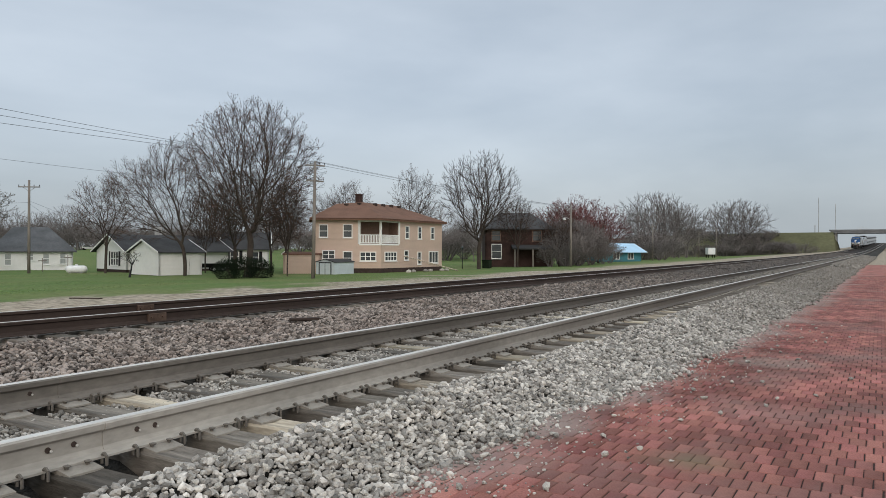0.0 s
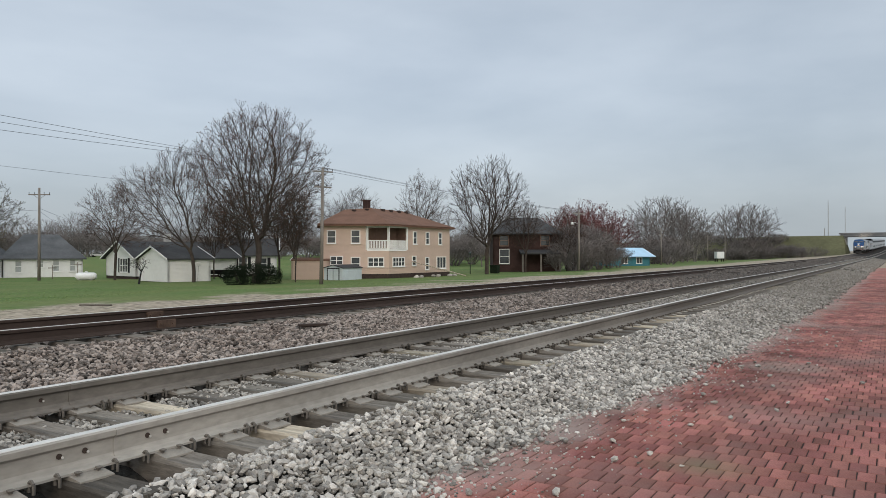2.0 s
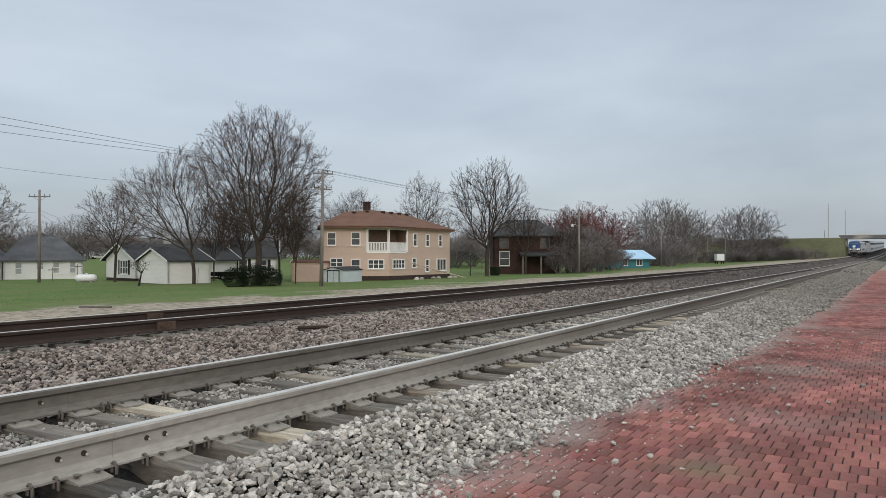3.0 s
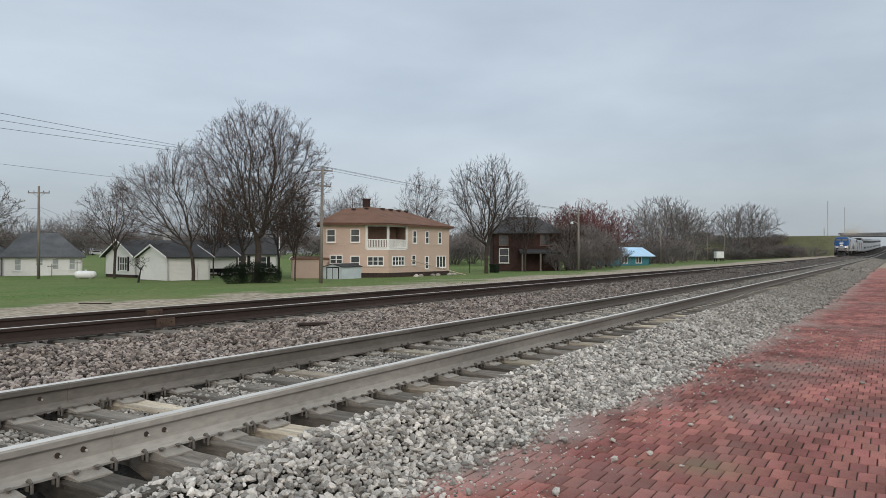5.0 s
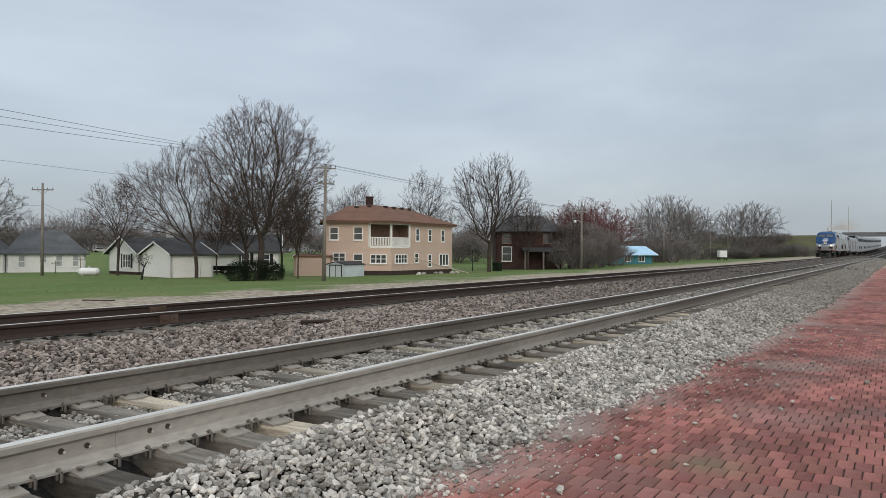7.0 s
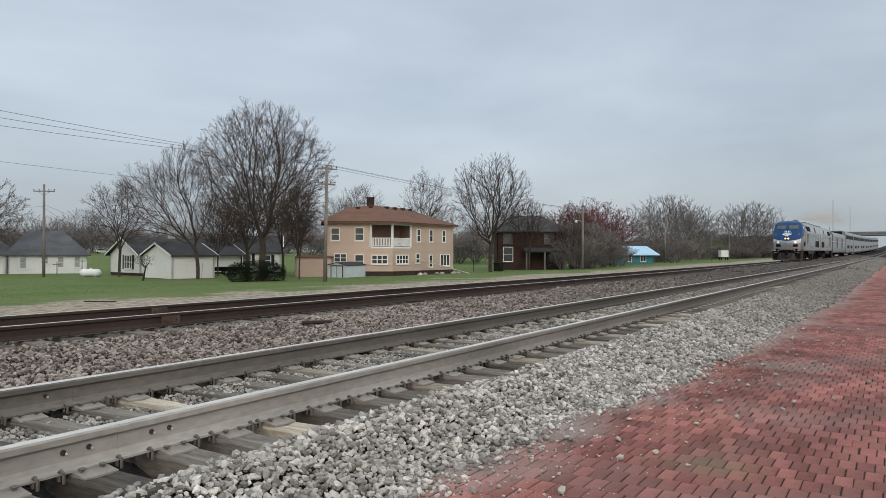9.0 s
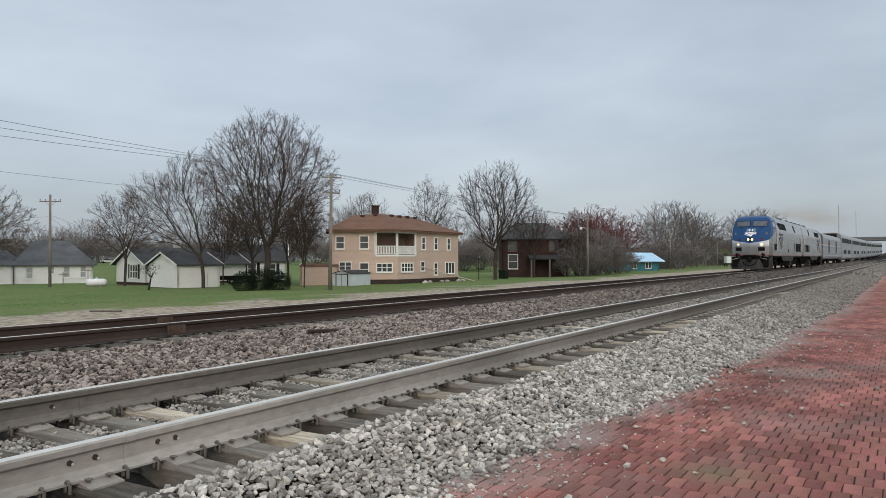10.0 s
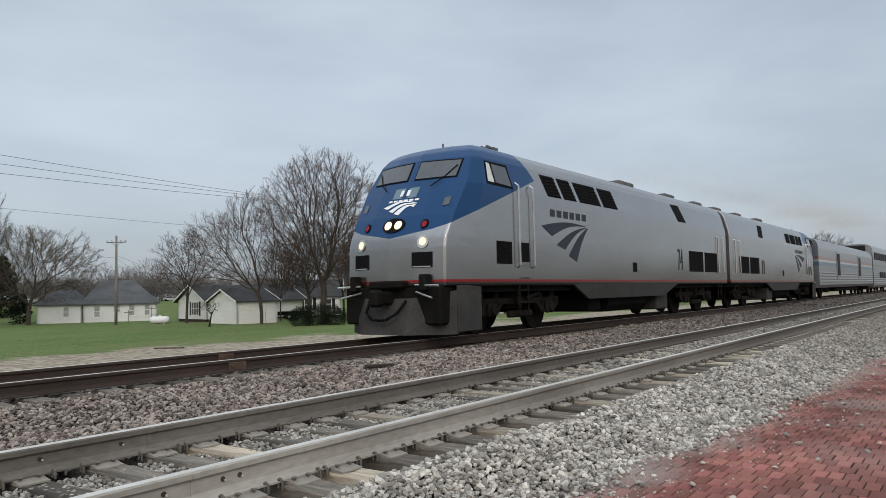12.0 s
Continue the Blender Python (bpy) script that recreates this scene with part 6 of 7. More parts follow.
def crown_tree(seed, stems, fork, crowns, n, twigs_each=2, twig_len=0.8, balance=0.35, tip_r=0.012, bud=0.0, limb_mat=None, twig_mat=None, bud_mat=None, plain=False):
    """A bare tree grown towards points of its crown: each point joins the wood by the shortest and straightest way.
    stems: plan places of the trunks; fork: height of the first fork; crowns: lobes (x, y, z, radius, up, down, share)."""
    rnd, rs = random.Random(seed), np.random.RandomState(seed)
    P, par, path, way = [], [], [], []

    def add(p, parent):
        P.append(p)
        par.append(parent)
        if parent < 0:
            path.append(0.0), way.append(np.array([0.0, 0.0, 1.0]))
        else:
            d = p - P[parent]
            k = float(np.linalg.norm(d))
            path.append(path[parent] + k), way.append(d / max(k, 1e-6))
        return len(P) - 1

    top = []
    for sx, sy in stems:
        last = add(np.array([sx, sy, -0.4]), -1)
        steps = max(3, int(fork / 0.8))
        lean = rs.normal(0, 0.05, 2)
        for k in range(1, steps + 1):
            z = fork * k / steps
            last = add(np.array([sx * (1 + 0.1 * k) + lean[0] * z + rs.normal(0, 0.03), sy * (1 + 0.1 * k) + lean[1] * z + rs.normal(0, 0.03), z]), last)
        top.append(last)
    first = len(P)
    pts = []
    for cx, cy, cz, r, up, down, share in crowns:
        got = 0
        while got < n * share:
            d = rs.normal(size=3)
            d /= np.linalg.norm(d)
            rim = 1 + 0.16 * noise.noise(Vector(d * 2.2) + Vector((seed, cx, cz)))
            k = rs.random_sample() ** 0.42 * rim
            p = np.array([cx + d[0] * r * k, cy + d[1] * r * k, cz + d[2] * (up if d[2] > 0 else down) * k])
            if p[2] < fork * 0.75 or noise.noise(Vector(p * 0.45) + Vector((0, 0, seed))) < -0.28:
                continue
            pts.append(p)
            got += 1
    base = np.mean([P[t] for t in top], axis=0)
    pts.sort(key=lambda p: float(np.linalg.norm((p - base) * (1, 1, 0.8))))
    cap = 60000
    A, W, L = np.zeros((cap, 3)), np.zeros((cap, 3)), np.full(cap, 1e9)
    m = 0
    for i in range(len(P)):
        A[i], W[i], L[i] = P[i], way[i], path[i] + (0.0 if P[i][2] > fork * 0.7 else 1e3)
    m = len(P)
    for p in pts:
        d = p - A[:m]
        k = np.linalg.norm(d, axis=1) + 1e-6
        turn = 1 - np.sum(d * W[:m], axis=1) / k
        j = int(np.argmin(k * (1 + 0.55 * turn) + balance * L[:m]))
        o, gap = A[j].copy(), float(k[j])
        cuts = max(1, int(gap / 0.55))
        side = np.cross(d[j], rs.normal(size=3))
        side /= np.linalg.norm(side) + 1e-6
        last = j
        for c in range(1, cuts + 1):
            f = c / cuts
            q = o + (p - o) * f + side * 0.09 * gap * math.sin(math.pi * f) + rs.normal(0, 0.02, 3) * (f < 1)
            last = add(q, last)
            A[m], W[m], L[m] = q, way[-1], path[-1]
            m += 1
    kids = [[] for _ in P]
    for i, j in enumerate(par):
        if j >= 0:
            kids[j].append(i)
    rad = np.zeros(len(P))
    for i in range(len(P) - 1, -1, -1):
        rad[i] = tip_r if not kids[i] else float(np.sum(rad[kids[i]] ** 2.25)) ** (1 / 2.25)
    main = [max(c, key=lambda q: rad[q]) if c else -1 for c in kids]
    for _ in range(2):
        Q = [p.copy() for p in P]
        for i in range(len(P)):
            if par[i] >= 0 and main[i] >= 0:
                Q[i] = 0.5 * P[i] + 0.25 * (P[par[i]] + P[main[i]])
        P = Q
    wood, twigs, buds = Wood(), Wood(), Wood()
    for i in range(len(P)):
        if par[i] >= 0 and main[par[i]] == i:
            continue
        chain = [par[i], i] if par[i] >= 0 else [i]
        while main[chain[-1]] >= 0:
            chain.append(main[chain[-1]])
        if len(chain) < 2:
            continue
        rr = [float(rad[c]) for c in chain]
        if par[i] >= 0:
            rr[0] = rr[1]
        big = max(rr)
        (wood if big > tip_r * 2.2 else twigs).limb([Vector(P[c]) for c in chain], rr, 9 if big > 0.12 else 5 if big > 0.04 else 3)
    heart = Vector(np.mean(pts, axis=0))
    for i in range(first, len(P)):
        if rad[i] > tip_r * 2.6:
            continue
        p, d = Vector(P[i]), Vector(way[i])
        out = (p - heart).normalized()
        for _ in range(twigs_each + (2 if main[i] < 0 else 0)):
            e = (d * 0.8 + out * 0.45 + Vector((rnd.gauss(0, 0.5), rnd.gauss(0, 0.5), rnd.gauss(0.25, 0.4)))).normalized()
            ln = twig_len * rnd.uniform(0.4, 1.1)
            q = p + e * ln * 0.5
            e2 = (e + Vector((rnd.gauss(0, 0.2), rnd.gauss(0, 0.2), 0.2))).normalized()
            tip = q + e2 * ln * 0.5
            twigs.limb([p, tip] if plain else [p, q, tip], [tip_r * 0.75, tip_r * 0.35] if plain else [tip_r * 0.75, tip_r * 0.6, tip_r * 0.35], 3)
            e3 = (e + Vector((rnd.gauss(0, 0.5), rnd.gauss(0, 0.5), rnd.gauss(0.1, 0.4)))).normalized()
            twigs.limb([q, q + e3 * ln * 0.45], [tip_r * 0.55, tip_r * 0.3], 3)
            if bud:
                buds.bud(tip, e2, bud * rnd.uniform(0.6, 1.4), rnd)
                buds.bud(q + e3 * ln * 0.45, e3, bud * rnd.uniform(0.6, 1.4), rnd)
    return (wood.mesh("trunk", limb_mat or M_BARK), twigs.mesh("crown", twig_mat or M_TWIG), buds.mesh("leafage", bud_mat or M_BUD) if buds.n else None)


T_BIG = crown_tree(17, [(0.0, 0.0)], 4.0, [(0.15, -0.25, 10.0, 6.1, 6.0, 5.6, 1.0)], 2500, 2, 0.75, 0.40, 0.013, 0.055)
T_OPEN = crown_tree(5, [(0.0, 0.0), (0.2, -0.35)], 1.7, [(-2.5, 4.0, 8.6, 4.1, 3.6, 5.4, 0.5), (-0.5, 0.9, 10.4, 3.7, 4.2, 6.6, 0.5)], 1100, 2, 0.8, 0.45, 0.0125, 0.05)
T_MID = crown_tree(23, [(0.0, 0.0)], 3.0, [(0.2, 0.1, 6.9, 3.3, 3.9, 3.6, 1.0)], 520, 2, 0.7, 0.5, 0.0125, 0.05)
T_ROUND = crown_tree(31, [(0.0, 0.0)], 3.6, [(0.1, -0.2, 9.6, 5.6, 5.6, 5.4, 1.0)], 1300, 2, 0.8, 0.45, 0.017)
T_SMALL = tree_meshes(41, 2.6, 1, 1.1, 0.4, 0.2, (5, 4, 3, 2), 4, 0.09, 0.0, limb_mat=M_SHUTTER, twig_mat=M_TWIG, droop=0.5, twig_r=0.008)
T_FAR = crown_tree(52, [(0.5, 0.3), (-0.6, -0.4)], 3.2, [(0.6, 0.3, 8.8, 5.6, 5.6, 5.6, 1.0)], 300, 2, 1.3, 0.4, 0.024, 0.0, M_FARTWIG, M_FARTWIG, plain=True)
T_RED = crown_tree(61, [(0.5, 0.3), (-0.6, 0.4), (0.0, -0.6)], 1.4, [(0.0, 0.0, 5.6, 4.6, 4.7, 4.2, 1.0)], 800, 2, 0.8, 0.4, 0.016, 0.07, M_BARK, M_REDTWIG, M_REDTWIG)
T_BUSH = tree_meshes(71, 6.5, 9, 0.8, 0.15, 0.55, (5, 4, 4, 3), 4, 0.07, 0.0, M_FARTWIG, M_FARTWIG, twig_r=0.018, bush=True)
T_LEAF = crown_tree(81, [(0.0, 0.0)], 2.4, [(0.0, 0.0, 7.4, 6.6, 4.4, 5.2, 1.0)], 1200, 3, 0.7, 0.45, 0.013, 0.07, bud_mat=M_LEAF)

tree(T_BIG, 48.9, 49.7, 1.0, 0, "tall spreading bare tree with dark budding twigs", 1.0)
tree(T_OPEN, 48.9, 58.2, 0.93, 0, "open leaning bare tree with forked trunk", 1.0)
tree(T_MID, 50.6, 73.0, 0.98, 10, "slender bare tree on the lawn", 1.05)
tree(T_MID, 57.0, 64.5, 0.8, 120, "thin bare tree beside the garage", 0.7)
tree(T_SMALL, 43.5, 59.3, 1.0, 40, "small crooked ornamental tree")
tree(T_SMALL, 50.5, 62.3, 0.65, 200, "small bare shrub against the garage")
tree(T_MID, 52.0, 54.5, 0.95, 230, "bare tree with thick dark trunk", 0.9)
tree(T_MID, 58.5, 54.0, 0.95, 300, "bare tree with thin upright limbs", 0.7)
tree(T_MID, 52.0, 47.8, 0.8, 60, "thin bare tree beside the utility pole", 0.6)
tree(T_MID, 58.0, 61.0, 0.95, 140, "bare tree in the thicket behind the lawn", 0.9)
tree(T_MID, 61.0, 58.5, 1.0, 260, "bare tree in the thicket behind the lawn", 0.85)
tree(T_MID, 66.5, 61.5, 0.95, 30, "bare tree in the thicket behind the lawn", 0.9)
tree(T_ROUND, 85.0, 45.0, 1.0, 10, "rounded bare tree beside the peach house", 0.95)
tree(T_OPEN, 83.0, 63.5, 0.85, 10, "bare budding tree behind the peach house", 1.0)
tree(T_MID, 96.6, 62.5, 1.4, 150, "bare tree far behind the peach house", 0.8)
tree(T_ROUND, 66.0, 74.0, 0.72, 90, "bare tree behind the white houses", 1.1)
tree(T_MID, 95.3, 44.2, 0.95, 80, "bare tree before the brick house", 0.9)
tree(T_MID, 99.8, 39.8, 0.8, 180, "bare tree before the brick house", 1.0)
tree(T_RED, 138.0, 47.5, 1.15, 200, "red budding tree beyond the brown bushes", 1.2)
tree(T_RED, 131.5, 48.5, 1.2, 0, "red budding tree behind brown bushes", 1.25)
tree(T_RED, 122.0, 48.0, 1.1, 90, "red budding tree behind brown bushes", 1.2)
tree(T_ROUND, 34.5, 95.0, 1.15, 200, "tall bare tree at the edge of the lawn")
tree(T_LEAF, 42.2, 92.2, 1.0, 15, "spreading tree with sparse young olive leaves", 1.15)
for k, (x, y, s) in enumerate(((99.5, 38.6, 0.75), (104.5, 41.0, 1.05), (108.0, 41.5, 1.1), (112, 42.0, 1.1), (117, 43.0, 1.05), (104, 38.4, 0.6), (111, 39.0, 0.6), (123, 43, 0.8), (98.3, 40.6, 0.45), (127, 42.5, 0.7), (133, 43.0, 0.6))):
    tree(T_BUSH, x, y, s, 50 * k, "dense brown leafless bush", 1.0, "brown bushes", name="bush")
rnd_b = random.Random(5)
for k in range(34):
    ang, d = radians(rnd_b.uniform(14, 33)), rnd_b.uniform(178, 250)
    tree(T_BUSH, d * math.cos(ang), d * math.sin(ang), rnd_b.uniform(0.7, 1.2), 40 * k, "distant brown leafless thicket beyond the houses", 1.6, "distant thickets", name="bush")
for k in range(46):
    ang, d = radians(rnd_b.uniform(35, 70)), rnd_b.uniform(190, 300)
    tree(T_BUSH, d * math.cos(ang), d * math.sin(ang), rnd_b.uniform(0.7, 1.1), 40 * k, "distant brown hedgerow behind the lots", 2.2, "distant thickets", name="bush")
rnd_t = random.Random(77)
FAR = [(212, 58, 0.85), (225, 64, 0.95), (238, 60, 1.3), (246, 66, 1.35), (262, 62, 1.2), (275, 68, 1.15), (232, 54, 0.9), (254, 56, 1.1), (205, 66, 0.7), (190, 72, 0.7), (176, 70, 0.9), (165, 78, 0.9),
       (285, 60, 0.75), (300, 46, 1.35), (306, 50, 1.4), (297, 52, 1.2), (311, 44, 1.0), (292, 40, 0.5), (300, 36, 0.42), (306, 31, 0.4), (284, 44, 0.5), (268, 46, 0.45), (150, 80, 0.8), (140, 86, 0.8)]
for k in range(80):
    ang = radians(rnd_t.uniform(20, 68))
    d = rnd_t.uniform(190, 340)
    FAR.append((d * math.cos(ang), d * math.sin(ang), rnd_t.uniform(0.45, 0.75)))
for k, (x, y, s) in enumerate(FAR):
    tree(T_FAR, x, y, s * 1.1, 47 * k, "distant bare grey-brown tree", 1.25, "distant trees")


def leaf_cloud(name, x, y, blobs, n, size, material, label, seed):
    """An evergreen: sprays of small pointed leaves over a hidden core of stems."""
    rnd = random.Random(seed)
    z0 = ground_z(y)
    th = thing(name, pose(x, y, z0), label, "bush" if "shrub" in name else "tree", "evergreens")
    lv, st = Wood(), Wood()
    for cx, cy, cz, rx, ry, rz in blobs:
        st.limb([Vector((cx * 0.6, cy * 0.6, -0.2)), Vector((cx, cy, cz)), Vector((cx, cy, cz + rz * 0.8))], [0.08, 0.06, 0.01], 5)
        for _ in range(n):
            d = Vector((rnd.gauss(0, 1), rnd.gauss(0, 1), rnd.gauss(0, 1))).normalized()
            r = rnd.random() ** 0.35 * (1 + 0.3 * noise.noise(d * 2.3 + Vector((cx, cy, cz))))
            p = Vector((cx + d.x * rx * r, cy + d.y * ry * r, max(cz + d.z * rz * r, 0.0)))
            lv.bud(p, (d + Vector((0, 0, 0.5)) + Vector((rnd.gauss(0, 0.4), rnd.gauss(0, 0.4), 0))).normalized(), size * rnd.uniform(0.6, 1.5), rnd)
    part("stems", st.mesh("stems", M_BARK), None, th)
    part("foliage", lv.mesh("foliage", material), None, th)
    return th


leaf_cloud("evergreen_shrub", 46.6, 47.8, [(-1.2, 0.9, 0.7, 1.1, 1.1, 1.0), (0, 0, 0.8, 1.2, 1.2, 1.1), (1.0, -1.0, 0.7, 1.1, 1.1, 0.95)], 5500, 0.045, M_YEW, "spreading dark evergreen shrub on the lawn", 5)
leaf_cloud("evergreen_tree", 46.5, 110.0, [(0, 0, 1.4, 2.0, 2.0, 1.3), (0, 0, 3.2, 2.3, 2.3, 1.6), (0.3, 0, 5.2, 1.8, 1.8, 1.6), (0, 0, 7.0, 1.1, 1.1, 1.6)], 1500, 0.16, M_YEW, "dark green conifer with dense needles", 6)
leaf_cloud("evergreen_tree", 43.8, 98.0, [(0, 0, 1.2, 1.2, 1.2, 1.2), (0, 0, 2.4, 0.9, 0.9, 1.2)], 900, 0.14, M_YEW, "small dark green conifer beside the house", 8)

# ---------------------------------------------------------------- embankment, bridge and masts in the distance


for k in range(26):
    x, y = rnd_b.uniform(285, 316), rnd_b.uniform(17, 70)
    zz = -1.4 if x < 296 else -1.4 + (x - 296) * 0.4
    tree(T_BUSH, x, y, rnd_b.uniform(0.45, 0.85), 37 * k, "brown leafless brush on the embankment", 1.6, "distant thickets", z=zz, name="bush")


def build_bridge():
    bm = bmesh.new()
    rows = []
    for y, top in ((13.5, 1.5), (15.5, 8.6), (40, 8.5), (70, 8.0), (110, 6.0), (170, 2.5), (260, -1.4)):
        w = 6 + 1.9 * (top + 1.5) if y > 14 else 24
        rows.append([bm.verts.new((325 + dx, y, z)) for dx, z in ((-w, -1.6), (-6, top), (6, top), (w, -1.6))])
    for a, b in zip(rows, rows[1:]):
        for i in range(3):
            bm.faces.new((a[i], a[i + 1], b[i + 1], b[i]))
    bm.faces.new(rows[0])
    tagged(part("embankment", bm, M_SLOPE), "grassy road embankment leading to the bridge", "embankment", kind="structure")
    br = thing("road_bridge", pose(325, 0, 0), "pale concrete road bridge over the railway", "bridge")
    bm = bmesh.new()
    box(bm, -5.5, 5.5, -60, 16.5, 8.15, 9.0, 0.05)
    part("deck", bm, M_DECK, br)
    for x in (-5.6, 5.2):
        bm = bmesh.new()
        box(bm, x, x + 0.4, -60, 17, 9.0, 9.6, 0.03)
        part("parapet", bm, M_DECK, br)
    for y in (15.0, -4.0, -22.0):
        bm = bmesh.new()
        box(bm, -4.5, 4.5, y - 0.5, y + 0.5, -1.0, 8.15)
        part("pier", bm, M_CONC, br)
    bm = bmesh.new()
    rows = [[bm.verts.new((325 + dx, y, z)) for dx, z in ((-24, -1.0), (-6, 8.6), (6, 8.6), (24, -1.0))] for y in (-42, -400)]
    for i in range(3):
        bm.faces.new((rows[0][i], rows[0][i + 1], rows[1][i + 1], rows[1][i]))
    tagged(part("embankment", bm, M_SLOPE), "grassy road embankment beyond the bridge", "embankment", kind="structure")
    for x, y, h, r in ((520, 33.5, 36, 0.25), (700, 32.5, 42, 0.25), (322, 22, 13.0, 0.14)):
        ma = thing("radio_mast" if h > 20 else "sign_post", pose(x, y, -1.5 if h > 20 else -1.5), "thin grey lattice radio mast in the distance" if h > 20 else "thin post on the embankment", "mast")
        bm = bmesh.new()
        if h > 20:
            for k in range(3):
                a = 2.094 * k
                tube(bm, (r * math.cos(a), r * math.sin(a), 0), (r * 0.6 * math.cos(a), r * 0.6 * math.sin(a), h), 0.07, 0.05, 5)
            for z in np.arange(1, h, 2.0):
                for k in range(3):
                    a, b2 = 2.094 * k, 2.094 * (k + 1)
                    tube(bm, (r * math.cos(a), r * math.sin(a), z), (r * math.cos(b2), r * math.sin(b2), z + 1.8), 0.03, 0.03, 4)
        else:
            tube(bm, (0, 0, 0), (0, 0, h), r, r, 6)
        part("mast", bm, M_CONC, ma)
    # signal cabinet on posts
    sc = thing("signal_cabinet", pose(232, 44, ground_z(44), 0, 0, -50), "pale metal signal cabinet on short posts", "cabinet")
    bm = bmesh.new()
    box(bm, -1.2, 1.2, -0.8, 0.8, 1.3, 3.3, 0.05)
    part("case", bm, M_TANK, sc)
    for x in (-1.0, 1.0):
        for y in (-0.6, 0.6):
            bm = bmesh.new()
            box(bm, x - 0.1, x + 0.1, y - 0.1, y + 0.1, 0, 1.3)
            part("leg", bm, M_DARK, sc)


build_bridge()

# ---------------------------------------------------------------- loose stone

def rock(rnd, subdivided):
    """An angular broken stone of unit size: a faceted lump with flattened sides."""
    bm = bmesh.new()
    if subdivided:
        bmesh.ops.create_icosphere(bm, subdivisions=1, radius=0.5)
    else:
        bmesh.ops.create_cube(bm, size=0.72)
    bm.verts.ensure_lookup_table()
    v = np.array([p.co for p in bm.verts])
    f = np.array([[q.index for q in p.verts] for p in bm.faces])
    bm.free()
    v = v * (1 + rnd.uniform(-0.2, 0.2, (len(v), 1))) + rnd.uniform(-0.05, 0.05, v.shape)
    for _ in range(2):
        d = rnd.normal(size=3)
        d /= np.linalg.norm(d)
        h = v @ d
        v = v - np.outer(np.maximum(h - 0.3, 0) * 0.85, d)
    return v * rnd.uniform(0.75, 1.2, 3) * np.array([1.2, 0.95, 0.75]), f


_rs = np.random.RandomState(4)
NEAR_ROCKS = [rock(_rs, True) for _ in range(30)]
FAR_ROCKS = [rock(_rs, False) for _ in range(20)]


def scatter(rnd, spacing, x0, x1, y0, y1, size, rocks, keep, drop):
    """Stones laid on a loose grid over the bed, as arrays."""
    vs, fs = [], []
    k = 0
    for gx in np.arange(x0, x1, spacing):
        for gy in np.arange(y0, y1, spacing):
            x, y = gx + rnd.uniform(-0.5, 0.5) * spacing, gy + rnd.uniform(-0.5, 0.5) * spacing
            if not keep(x, y):
                continue
            s = size * rnd.choice([0.7, 0.85, 1.0, 1.0, 1.2, 1.45])
            q = np.array(Euler((rnd.uniform(-0.7, 0.7), rnd.uniform(-0.7, 0.7), rnd.uniform(0, 6.28))).to_matrix())
            v, f = rocks[rnd.randint(len(rocks))]
            vs.append((v * s) @ q.T + (x, y + drift(x), bed_z(x, y) - 0.02 + s * (0.3 + 0.3 * rnd.random_sample()) - drop))
            fs.append(f + k)
            k += len(v)
    return np.concatenate(vs), np.concatenate(fs)


def off_ties(x, y):
    """Little stone lies on the sleepers and none on the rails."""
    for mid in (TRACK_NEAR, TRACK_FAR):
        if abs(abs(y - mid) - GAUGE) < 0.12:
            return False
    return True


